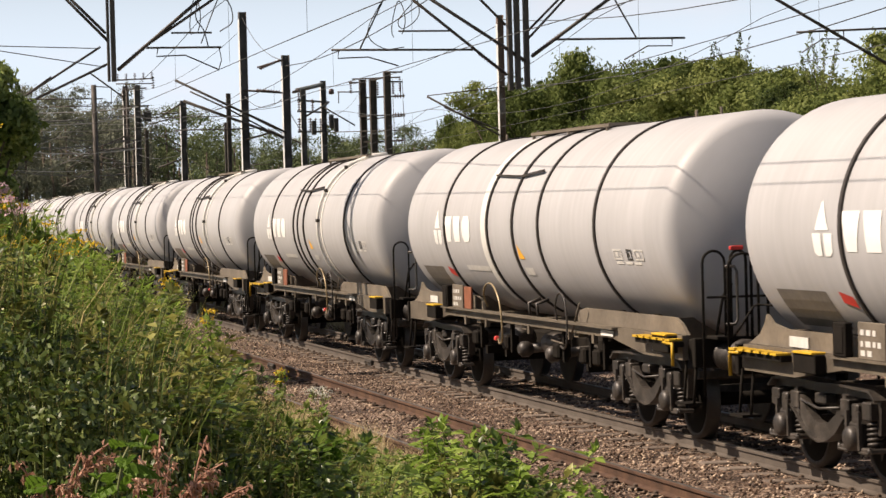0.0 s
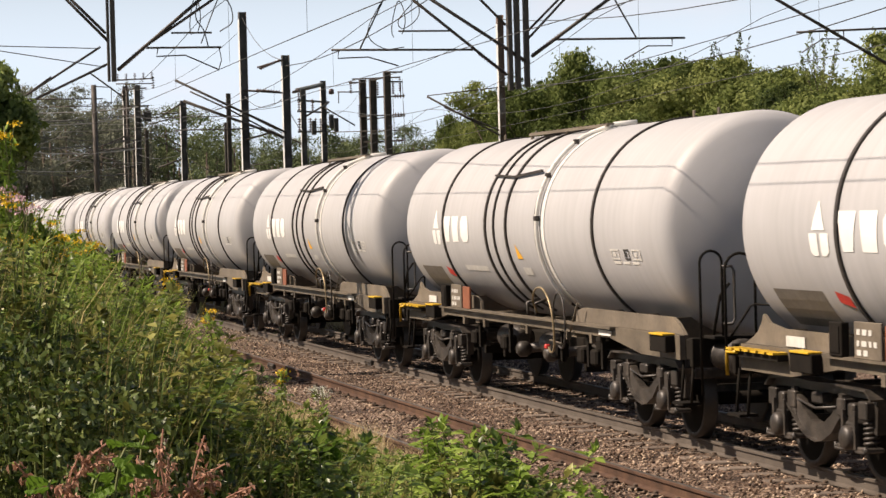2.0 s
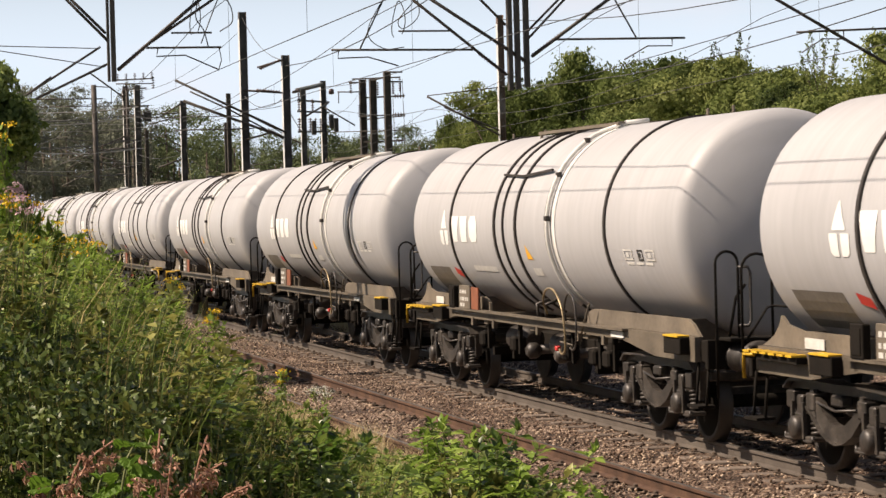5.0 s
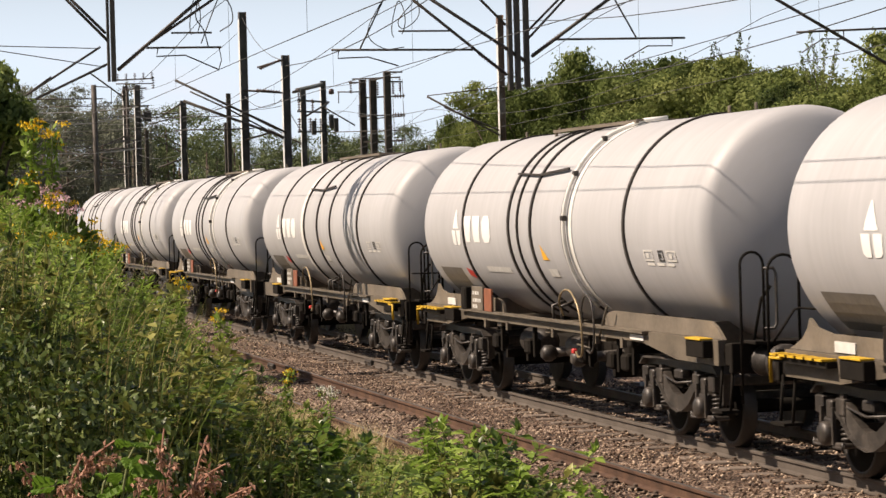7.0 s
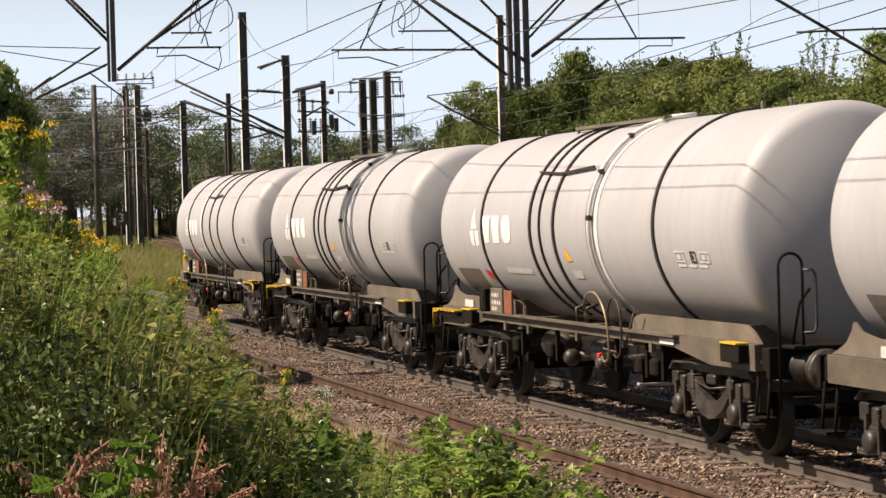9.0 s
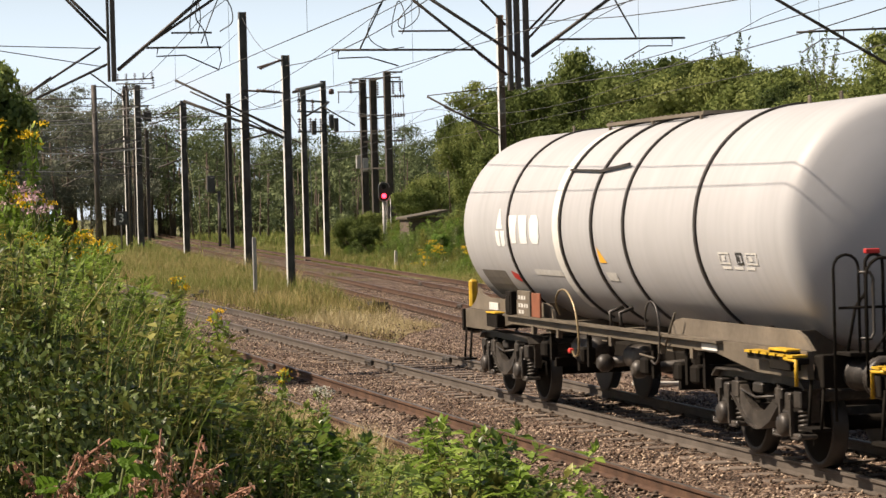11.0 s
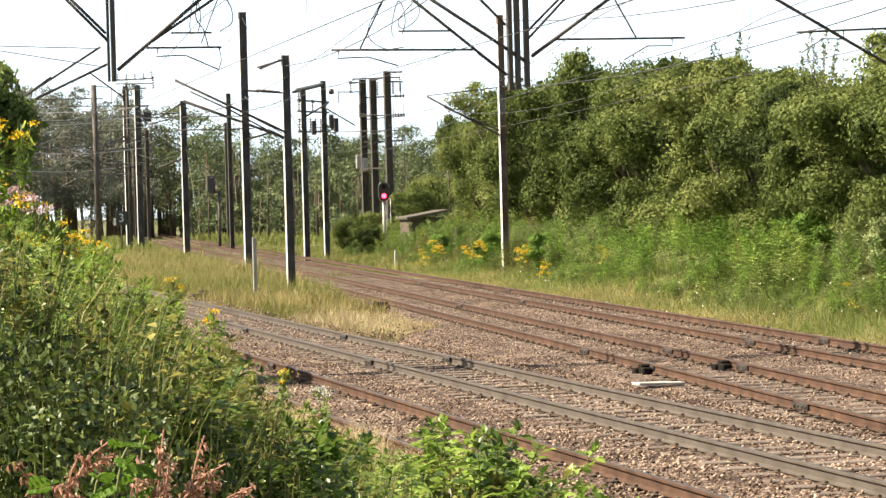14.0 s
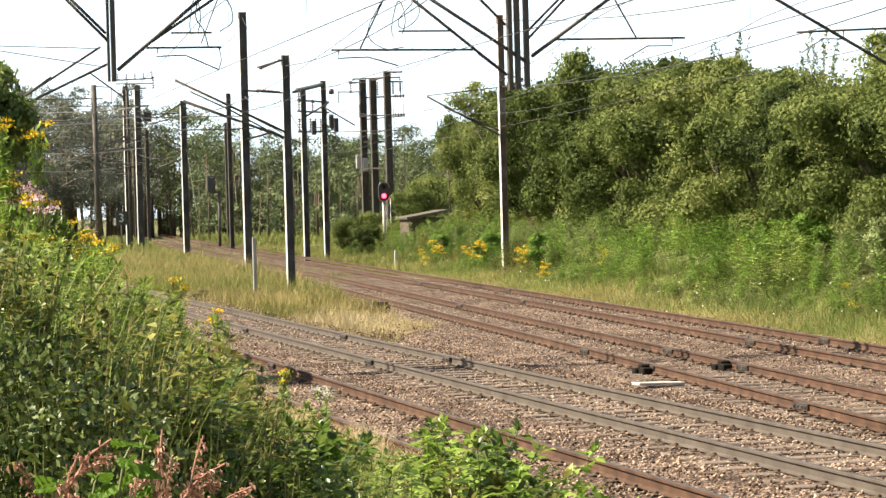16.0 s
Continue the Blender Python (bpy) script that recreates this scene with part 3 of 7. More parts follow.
def railway_track(line, y0, near0, near1, side_mat, label, joints, sunk=0.0, bare=0.0):
    """Rails, sleepers with their chairs, and joint plates of one track; some plates mimic shadow spots."""
    t = thing("railway_track", label, "railway track", "parallel tracks")
    for off in (-0.7525, 0.7525):
        part("rail", rail_mesh(line, off, y0, 420, side_mat), side_mat, t)
    y = near0
    while y < near1:
        h = math.atan(line(y + 0.5) - line(y - 0.5))
        s = part("sleeper", SLEEPER, None, t)
        deep = 0.008 if y < bare else sunk
        s.matrix_basis = pose(line(y), y, random.uniform(-0.008, 0.004) - deep, 0, 0, -math.degrees(h) + random.uniform(-0.5, 0.5))
        for off in (-0.7525, 0.7525):
            c = part("rail_chair", CHAIR, None, s)
            c.location = (off, 0, deep)
        y += 0.66
    for y, off in joints:
        j = part("fishplate", JOINT, None, t)
        j.matrix_basis = pose(line(y) + off, y, 0)
    return t


SLEEPER, CHAIR, JOINT = sleeper_meshes()


# ---- tank wagon: origin on the rails under its middle, +y towards the tail ----
TR, TZ, PITCH = 1.38, 2.55, 15.55


def side_plate(bm, x, top, low, half):
    """An upright plate of thickness 2 * half at x between an upper and a lower edge, given as (along, height)."""
    pairs = list(zip(top, low))
    for (a, b), (c, d) in zip(pairs, pairs[1:]):
        vs = [[bm.verts.new((xx, p[0], p[1])) for p in (a, c, d, b)] for xx in (x - half, x + half)]
        bm.faces.new(vs[0])
        bm.faces.new(vs[1][::-1])
        for k in range(4):
            bm.faces.new((vs[0][k], vs[1][k], vs[1][(k + 1) % 4], vs[0][(k + 1) % 4]))


def bogie_frame():
    """Welded side frames: a flanged top beam with drooping ends, a swan-necked plate that dips between the axles, bolster, end bars."""
    bm = bmesh.new()
    for sx in (-1, 1):
        x = sx * 1.02
        top = [(-1.36, 0.86), (-1.22, 0.95), (-0.55, 0.97), (0.0, 0.955), (0.55, 0.97), (1.22, 0.95), (1.36, 0.86)]
        low = [(-1.34, 0.80), (-1.2, 0.86), (-0.55, 0.87), (0.0, 0.86), (0.55, 0.87), (1.2, 0.86), (1.34, 0.80)]
        side_plate(bm, x, top, low, 0.06)
        for (a, b), (c, d) in zip(top, top[1:]):
            bar(bm, (x + sx * 0.02, a, b), (x + sx * 0.02, c, d), 0.24, 0.025)
        neck = [(-0.68, 0.86), (-0.52, 0.80), (-0.36, 0.66), (-0.18, 0.57), (0.0, 0.54), (0.18, 0.57), (0.36, 0.66), (0.52, 0.80), (0.68, 0.86)]
        belly = [(-0.74, 0.70), (-0.60, 0.62), (-0.42, 0.48), (-0.2, 0.39), (0.0, 0.36), (0.2, 0.39), (0.42, 0.48), (0.60, 0.62), (0.74, 0.70)]
        side_plate(bm, x + sx * 0.07, neck, belly, 0.045)
        for (a, b), (c, d) in zip(belly, belly[1:]):
            bar(bm, (x + sx * 0.08, a, b), (x + sx * 0.08, c, d), 0.15, 0.02)
        for y in (-0.62, 0.62):
            bar(bm, (x + sx * 0.1, y, 0.88), (x + sx * 0.1, y * 0.94, 0.58), 0.05, 0.09)
        for y in (-1.16, -0.64, 0.64, 1.16):
            box(bm, (x + sx * 0.04, y, 0.75), (0.2, 0.2, 0.18), 0.012)
        for y in (-1.3, 1.3):
            bar(bm, (x, y, 0.86), (x, y * 0.97, 0.52), 0.1, 0.09)
        tube(bm, [(x + sx * 0.12, -0.5, 0.74), (x + sx * 0.14, 0.0, 0.70), (x + sx * 0.12, 0.5, 0.76)], 0.016, 5)
        box(bm, (x + sx * 0.06, 0.0, 0.80), (0.14, 0.26, 0.12), 0.02)
    box(bm, (0, 0, 0.76), (1.95, 0.36, 0.26), 0.03)
    for y in (-1.36, 1.36):
        box(bm, (0, y, 0.80), (1.95, 0.1, 0.12), 0.02)
    for y in (-0.45, 0.45):
        bar(bm, (-0.95, y, 0.55), (0.95, y, 0.55), 0.07, 0.09)
    return bm


def axlebox():
    """Box with a round bolted cover, wings that carry the springs, and guide straps."""
    bm = bmesh.new()
    box(bm, (0, 0, 0.50), (0.2, 0.27, 0.30), 0.04)
    b = bmesh.new()
    lathe(b, [(-0.07, 0.125), (0.04, 0.125), (0.07, 0.095), (0.075, 0.02)], 14, "x")
    bmesh.ops.rotate(b, verts=b.verts, matrix=Matrix.Rotation(math.pi, 3, "Z"))
    bmesh.ops.translate(b, vec=(-0.11, 0, 0.47), verts=b.verts)
    merge(bm, b)
    box(bm, (-0.02, 0, 0.70), (0.14, 0.14, 0.22), 0.02)
    for sy in (-1, 1):
        box(bm, (0, sy * 0.25, 0.365), (0.2, 0.26, 0.05), 0.012)
        bar(bm, (-0.1, sy * 0.15, 0.36), (-0.1, sy * 0.14, 0.74), 0.035, 0.05)
        tube(bm, [(-0.09, sy * 0.36, 0.4), (-0.1, sy * 0.36, 0.34), (-0.09, sy * 0.12, 0.34)], 0.018, 5)
    return bm


def spring():
    """Two nested coils between the axlebox wing and the frame."""
    bm = bmesh.new()
    turns, n = 5.5, 55
    pts = []
    for k in range(n + 1):
        a = 2 * math.pi * turns * k / n
        pts.append((0.072 * math.cos(a), 0.072 * math.sin(a), 0.40 + 0.27 * k / n))
    tube(bm, pts, 0.017, 5)
    tube(bm, [(0, 0, 0.38), (0, 0, 0.69)], 0.05, 7)
    return bm


def wheelset_parts():
    b1 = bmesh.new()
    tube(b1, [(-1.0, 0, 0), (1.0, 0, 0)], 0.08, 10)
    b2 = bmesh.new()
    lathe(b2, [(-0.07, 0.10), (-0.07, 0.36), (-0.065, 0.46), (0.04, 0.455), (0.065, 0.49), (0.075, 0.488), (0.075, 0.37), (0.02, 0.34), (0.02, 0.16), (0.09, 0.12), (0.09, 0.09)], 28, "x")
    b3 = bmesh.new()
    lathe(b3, [(-0.068, 0.40), (-0.074, 0.405), (-0.070, 0.463), (0.042, 0.459), (0.066, 0.494), (0.078, 0.491), (0.078, 0.45)], 28, "x")
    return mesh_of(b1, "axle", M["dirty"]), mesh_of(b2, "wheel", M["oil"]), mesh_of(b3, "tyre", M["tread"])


def rail_hoop(xa, xb, y, foot_a, foot_b, top):
    """Points of a tall rail with a round top, from one foot over to the other."""
    mid, r = (xa + xb) / 2, (xa - xb) / 2
    arc = [(mid + r * math.cos(math.pi * k / 8), y, top - abs(r) + abs(r) * math.sin(math.pi * k / 8)) for k in range(9)]
    return [(xa, y, foot_a)] + arc + [(xb, y, foot_b)]


def tank_wagon(braked=False):
    """The braked kind has its white stripe by the tail-side band, a brake platform and more rails at its front end."""
    w = thing("tank_wagon", "pale grey bogie tank wagon with black bands on rails", "tank wagon", "train of tank wagons")
    # barrel with dished ends
    turn = [90 - 63.7 * k / 8 for k in range(9)]
    knuckle = [(-6.343 - 0.28 * math.cos(radians(g)), 1.1 + 0.28 * math.sin(radians(g))) for g in turn]
    crown = [(-4.12 - 2.76 * math.cos(radians(g)), 2.76 * math.sin(radians(g))) for g in (0.4, 5, 10, 15, 20, 24)]
    prof = crown + knuckle[::-1]
    prof = prof + [(y, TR) for y in (-4, -2, 0, 2, 4)] + [(-y, r) for y, r in prof[::-1]]
    bm = lathe(bmesh.new(), prof, 72)
    shift(bm, (0, 0, TZ))
    tank = part("tank", bm, M["tank"], w, "pale grey steel barrel with dished ends", smooth=True)
    mid = -0.04 if braked else 0.21
    for y, wd, t in ((3.89, 0.065, 0.026), (1.33, 0.07, 0.028), (mid, 0.07, 0.028), (-1.33, 0.065, 0.026), (-3.89, 0.065, 0.026)):
        part("band", arc_band(bmesh.new(), y, TR, TZ, wd, t, -62, 242, 64), M["band"], tank, "black strap round the barrel")
    if not braked:
        part("band", arc_band(bmesh.new(), 0.86, TR, TZ, 0.035, 0.03, -62, 242, 64), M["band"], tank, "thin black strap")
    # white painted stripe, and beside it a conduit that climbs the flank and lies over the top
    sy_, wide = (1.54, 0.30) if braked else (-1.66, 0.13)
    part("stripe", arc_band(bmesh.new(), sy_, TR, TZ, wide, 0.012, -52, 232, 64), M["white"], tank, "white painted stripe")
    if not braked:
        pts = [(-(TR + 0.05) * math.cos(radians(a)), -1.50, TZ + (TR + 0.05) * math.sin(radians(a))) for a in range(-48, 62, 6)]
        pts += [(-0.58, -1.54, TZ + 1.30), (-0.3, -1.66, TZ + 1.40), (-0.05, -1.85, TZ + 1.42)]
        pipe = part("vent_pipe", tube(bmesh.new(), pts, 0.03, 8), M["white"], w, "pale vent pipe", smooth=True)
        for a in (5, 30, 55):
            r = TR + 0.05
            part("clamp", box(bmesh.new(), (-r * math.cos(radians(a)), -1.50, TZ + r * math.sin(radians(a))), (0.07, 0.10, 0.07), 0.01), M["band"], pipe)
    hy = 1.15 if braked else -1.55
    pts = [(-1.30, hy + 0.56, 1.36), (-1.38, hy + 0.48, 1.55), (-1.40, hy + 0.24, 1.70), (-1.40, hy - 0.1, 1.70), (-1.40, hy - 0.42, 1.5), (-1.40, hy - 0.56, 1.2), (-1.38, hy - 0.5, 0.92), (-1.34, hy - 0.2, 0.84), (-1.28, hy + 0.1, 0.9)]
    part("hose", tube(bmesh.new(), eased(pts), 0.015, 7), M["hose"], w, "looped brass-coloured hose", smooth=True)
    part("hose_coupling", box(bmesh.new(), (-1.3, hy + 0.1, 0.9), (0.07, 0.08, 0.07), 0.015), M["red"], w, "red hose coupling")
    # spill guard on the flank
    bm = bmesh.new()
    ga = radians(33)
    gx, gz = -(TR + 0.03) * math.cos(ga), TZ + (TR + 0.03) * math.sin(ga)
    bar(bm, (gx, 1.40, gz), (gx - 0.03, mid, gz - 0.04), 0.03, 0.028)
    bar(bm, (gx - 0.03, mid, gz - 0.04), (gx, -1.05, gz + 0.02), 0.03, 0.035)
    part("spill_guard", bm, M["band"], tank, "black spill deflector bar")
    # walkway along the top
    bm = bmesh.new()
    for sx in (-0.42, 0.42):
        bar(bm, (sx, -1.7, TZ + 1.385), (sx, 2.1, TZ + 1.385), 0.04, 0.04)
    for y in (-1.6, 0.2, 2.0):
        for sx in (-0.42, 0.42):
            bar(bm, (sx, y, TZ + 1.26), (sx, y, TZ + 1.385), 0.04, 0.04)
    walkway = part("walkway", bm, M["saddle"], w, "grey grating walkway")
    slat = mesh_of(bar(bmesh.new(), (-0.42, 0, TZ + 1.40), (0.42, 0, TZ + 1.40), 0.06, 0.03), "slat", M["saddle"])
    for k in range(20):
        part("slat", slat, None, walkway).location = (0, -1.65 + k * 0.195, 0)
    bm = bmesh.new()
    lathe(bm, [(0.0, 0.25), (0.12, 0.25), (0.12, 0.29), (0.15, 0.29), (0.18, 0.1)], 16, "z")
    shift(bm, (0.0, 0.75, TZ + 1.27))
    part("manlid", bm, M["frame"], w, "round manhole lid", smooth=True)
    for y in (-4.9, -4.0, 3.2, 5.0):
        part("lifting_lug", box(bmesh.new(), (0, y, TZ + 1.41), (0.03, 0.06, 0.14), 0.01), M["frame"], tank)
    # saddles between barrel and underframe
    for sy in (-1, 1):
        bm = bmesh.new()
        for sx in (-1, 1):
            x = sx * 1.16
            tail = [(5.8, 1.48), (6.2, 1.53), (6.36, 1.62), (6.42, 1.52), (6.55, 1.41), (6.75, 1.33), (6.9, 1.285)] if sy > 0 else [(6.3, 1.48), (6.5, 1.42), (6.72, 1.285)]
            pl = [(2.42, 1.28), (2.46, 1.40), (2.58, 1.45), (2.78, 1.48)] + tail
            inner = [bm.verts.new((x - sx * 0.02, sy * a, b)) for a, b in pl]
            outer = [bm.verts.new((x + sx * 0.02, sy * a, b)) for a, b in pl]
            n = len(pl)
            bm.faces.new(inner)
            bm.faces.new(outer[::-1])
            for k in range(n):
                bm.faces.new((inner[k], outer[k], outer[(k + 1) % n], inner[(k + 1) % n]))
        for y in (3.4, 4.8, 6.0):
            box(bm, (0, sy * y, 1.28), (2.2, 0.05, 0.36))
        part("saddle", bm, M["saddle"], w, "dusty cream saddle plate under the barrel")
    # underframe: side channels, deeper over the bogies, cross members
    bm = bmesh.new()
    for sx in (-1, 1):
        x = sx * 1.24
        bar(bm, (x, -4.3, 1.21), (x, 4.3, 1.21), 0.07, 0.13)
        bar(bm, (x + sx * 0.05, -4.4, 1.275), (x + sx * 0.05, 4.4, 1.275), 0.13, 0.03)
        for sy in (-1, 1):
            pl = [(4.2, 1.285), (6.8, 1.285), (6.8, 1.0), (5.4, 1.0), (4.2, 1.14)]
            a = [bm.verts.new((x - 0.035, sy * p, q)) for p, q in pl]
            b = [bm.verts.new((x + 0.035, sy * p, q)) for p, q in pl]
            bm.faces.new(a)
            bm.faces.new(b[::-1])
            for k in range(5):
                bm.faces.new((a[k], b[k], b[(k + 1) % 5], a[(k + 1) % 5]))
        for y in (-3.4, -2.3, -0.4, 1.9, 3.1):
            bar(bm, (x + sx * 0.02, y - 0.05, 1.1), (x + sx * 0.02, y + 0.05, 1.1), 0.06, 0.12)
    for y in (-5.06, -2.5, 0, 2.5, 5.06):
        box(bm, (0, y, 1.16), (2.46, 0.22, 0.16))
    box(bm, (0, 0, 1.12), (0.32, 14.0, 0.2))
    part("underframe", bm, M["frame"], w, "dusty grey steel underframe")
    # headstocks, buffers, coupling, hoses
    for sy in (-1, 1):
        part("headstock", box(box(bmesh.new(), (0, sy * 7.1, 1.1), (2.5, 0.09, 0.34), 0.01), (0, sy * 6.93, 1.12), (2.4, 0.3, 0.26), 0.02), M["dirty"], w, "near-black headstock")
        for sx in (-0.865, 0.865):
            bm = bmesh.new()
            b = bmesh.new()
            lathe(b, [(7.14, 0.17), (7.2, 0.17), (7.2, 0.15), (7.46, 0.15), (7.46, 0.12), (7.7, 0.12), (7.7, 0.2), (7.73, 0.22), (7.76, 0.22), (7.772, 0.1)], 18)
            if sy < 0:
                bmesh.ops.scale(b, vec=(1, -1, 1), verts=b.verts)
                bmesh.ops.reverse_faces(b, faces=b.faces)
            bmesh.ops.translate(b, vec=(sx, 0, 1.06), verts=b.verts)
            merge(bm, b)
            part("buffer", bm, M["bogie"], w, "dusty round buffer")
        part("coupling", tube(bmesh.new(), [(0, sy * 7.1, 1.0), (0.03, sy * 7.4, 0.95), (0, sy * 7.75, 0.98)], 0.05, 6), M["dirty"], w)
        part("brake_hose", tube(bmesh.new(), [(-0.35, sy * 7.12, 0.95), (-0.37, sy * 7.4, 0.75), (-0.3, sy * 7.6, 0.62), (-0.15, sy * 7.74, 0.7)], 0.025, 6), M["dirty"], w, smooth=True)
        for sx in (-1, 1):
            part("end_step", box(tube(tube(bmesh.new(), [(sx * 1.2, sy * 7.05, 1.0), (sx * 1.24, sy * 7.05, 0.5)], 0.018, 5), [(sx * 1.2, sy * 6.72, 1.0), (sx * 1.24, sy * 6.72, 0.5)], 0.018, 5), (sx * 1.24, sy * 6.88, 0.5), (0.22, 0.36, 0.03)), M["dirty"], w, "dark wire foot step")
    # side steps: dark boxes with yellow treads by the front, a yellow frame by the tail end
    for sx in (-1, 1):
        st = part("side_step", box(bmesh.new(), (sx * 1.33, -6.35, 1.18), (0.14, 0.56, 0.2), 0.01), M["dirty"], w, "black box step")
        part("tread", box(bmesh.new(), (sx * 1.34, -6.35, 1.29), (0.16, 0.5, 0.025), 0.005), M["yellow"], st, "yellow serrated tread")
        st = part("side_step", box(bmesh.new(), (sx * 1.33, 4.85, 1.18), (0.14, 0.56, 0.2), 0.01), M["dirty"], w, "black box step")
        part("tread", box(bmesh.new(), (sx * 1.34, 4.85, 1.29), (0.16, 0.5, 0.025), 0.005), M["yellow"], st, "yellow serrated tread")
    # hand rails and ladder at the front end
    for sx in (-1, 1):
        pts = rail_hoop(sx * 1.25, sx * 0.98, -7.46, 0.62, 1.28, 2.28)
        part("hand_rail", tube(bmesh.new(), pts, 0.016, 7), M["dirty"], w, "dark tubular hand rail", smooth=True)
        pts = [(sx * 1.0, -7.52, 2.1), (sx * 0.9, -7.56, 2.1), (sx * 0.87, -7.56, 2.04), (sx * 0.87, -7.56, 1.5), (sx * 0.9, -7.56, 1.44), (sx * 1.0, -7.52, 1.44)]
        part("hand_rail", tube(bmesh.new(), pts, 0.018, 7), M["bogie"], w, "worn grab rail", smooth=True)
        if braked:
            for xa, xb in ((0.93, 0.74), (0.68, 0.48)):
                pts = rail_hoop(sx * xa, sx * xb, -7.51, 1.28, 1.28, 2.28)
                part("hand_rail", tube(bmesh.new(), pts, 0.018, 7), M["dirty"], w, "dark tubular hand rail", smooth=True)
            part("hand_rail", tube(bmesh.new(), [(sx * 1.2, -7.46, 1.75), (sx * 0.5, -7.5, 1.75)], 0.016, 6), M["dirty"], w, smooth=True)
    if braked:
        part("tail_flag", box(bmesh.new(), (-0.85, -7.5, 2.31), (0.16, 0.06, 0.05), 0.008), M["red"], w, "small red marker")
    part("brace", tube(bmesh.new(), [(-1.0, -7.2, 1.3), (-0.95, -7.3, 1.75), (-0.85, -7.35, 1.9)], 0.018, 6), M["dirty"], w, smooth=True)
    bm = bmesh.new()
    for x in (0.25, 0.65):
        tube(bm, [(x, -7.05, 1.2), (x, -7.0, 3.1), (x, -6.5, 3.75)], 0.02, 5)
    for k in range(7):
        tube(bm, [(0.25, -7.04, 1.45 + 0.27 * k), (0.65, -7.04, 1.45 + 0.27 * k)], 0.014, 5)
    part("ladder", bm, M["frame"], w, "grey end ladder")
    part("end_platform", box(bmesh.new(), (0, -7.32, 1.28), (2.2, 0.36, 0.04), 0.008), M["dirty"], w)
    # plates on the flank frame by the tail end
    for sx in (-1, 1):
        x = sx * 1.33
        part("label_holder", box(box(bmesh.new(), (x, 4.02, 1.46), (0.09, 0.3, 0.34), 0.01), (x + sx * 0.04, 4.02, 1.46), (0.03, 0.22, 0.26)), M["dirty"], w, "dark framed document box")
        pl = part("data_plate", box(bmesh.new(), (x, 3.32, 1.47), (0.03, 0.62, 0.36), 0.006), M["saddle"], w, "dusty data plate with rows of figures")
        bm = bmesh.new()
        for row, gaps in ((0.08, (0.08, 0.1, 0.07)), (-0.03, (0.06, 0.12, 0.06, 0.07)), (-0.12, (0.1, 0.1))):
            y = 0.24
            for g in gaps:
                box(bm, (x + sx * 0.018, 3.32 + y - g / 2, 1.47 + row), (0.004, g, 0.055))
                y -= g + 0.05
        part("lettering", bm, M["stencil"], pl, "pale bars of lettering")["kind"] = "stuff"
        part("hazard_plate", box(bmesh.new(), (x, 2.72, 1.46), (0.03, 0.4, 0.34), 0.006), M["orange"], w, "plain orange hazard plate")
        bm = bmesh.new()
        part("tank_data", box(bm, (sx * 1.19, 5.45, 1.36), (0.012, 0.5, 0.11)), M["stencil"], w, "pale stencilled panel")
        # number bars on the sole bar
        part("number_bar", box(bmesh.new(), (sx * 1.285, -4.0, 1.2), (0.012, 0.5, 0.07)), M["white"], w, "white painted number bar")

    def on_flank(bm, y, ang, wy, h, sx=-1, lift=0.006):
        """A thin plate bent round the barrel: middle at angle ang above the level, wy along, h round."""
        n = 5
        rows = []
        for k in range(n):
            a = radians(ang) + (k / (n - 1) - 0.5) * h / TR
            r = TR + lift
            rows.append([bm.verts.new((sx * r * math.cos(a), y + s * wy / 2, TZ + r * math.sin(a))) for s in (-1, 1)])
        for p, q in zip(rows, rows[1:]):
            bm.faces.new((p[0], p[1], q[1], q[0]))
        return bm

    def painted(bm, rows, sx):
        """A plain painted shape on the barrel: rows of (height over the middle, from, to), bent round it."""
        pts = []
        for (h0, a0, b0), (h1, a1, b1) in zip(rows, rows[1:]):
            pts += [(h0 + (h1 - h0) * t, a0 + (a1 - a0) * t, b0 + (b1 - b0) * t) for t in (0.0, 0.34, 0.67)]
        pts.append(rows[-1])
        r = TR + 0.006
        ring = [[bm.verts.new((sx * r * math.cos(h / TR), y, TZ + r * math.sin(h / TR))) for y in (a, b)] for h, a, b in pts]
        for p, q in zip(ring, ring[1:]):
            bm.faces.new((p[0], p[1], q[1], q[0]))

    for sx in (-1,):
        # plain maker's device: a pale chevron, three block shapes
        bm = bmesh.new()
        painted(bm, ((0.27, 4.34, 4.37), (0.12, 4.26, 4.45), (-0.02, 4.19, 4.52)), sx)
        painted(bm, ((-0.05, 4.11, 4.32), (-0.24, 4.13, 4.32), (-0.28, 4.20, 4.32)), sx)
        painted(bm, ((-0.05, 4.39, 4.60), (-0.24, 4.39, 4.58), (-0.28, 4.39, 4.51)), sx)
        part("device", bm, M["emblem"], tank, "white painted device")
        bm = bmesh.new()
        painted(bm, ((0.17, 3.44, 3.88), (0.0, 3.48, 3.84), (-0.23, 3.54, 3.78)), sx)
        painted(bm, ((0.17, 2.94, 3.36), (0.0, 2.96, 3.34), (-0.23, 2.98, 3.32)), sx)
        painted(bm, ((0.17, 2.46, 2.72), (0.08, 2.36, 2.82), (-0.14, 2.36, 2.82), (-0.23, 2.46, 2.72)), sx)
        part("device", bm, M["emblem"], tank, "white painted emblem")
        bm = bmesh.new()
        v = []
        for y, ang in ((-0.15, -19), (-0.43, -19), (-0.15, -10)):
            aa = radians(ang)
            v.append(bm.verts.new((sx * (TR + 0.008) * math.cos(aa), y, TZ + (TR + 0.008) * math.sin(aa))))
        bm.faces.new(v)
        part("warning_triangle", bm, M["warn"], tank, "amber warning triangle")
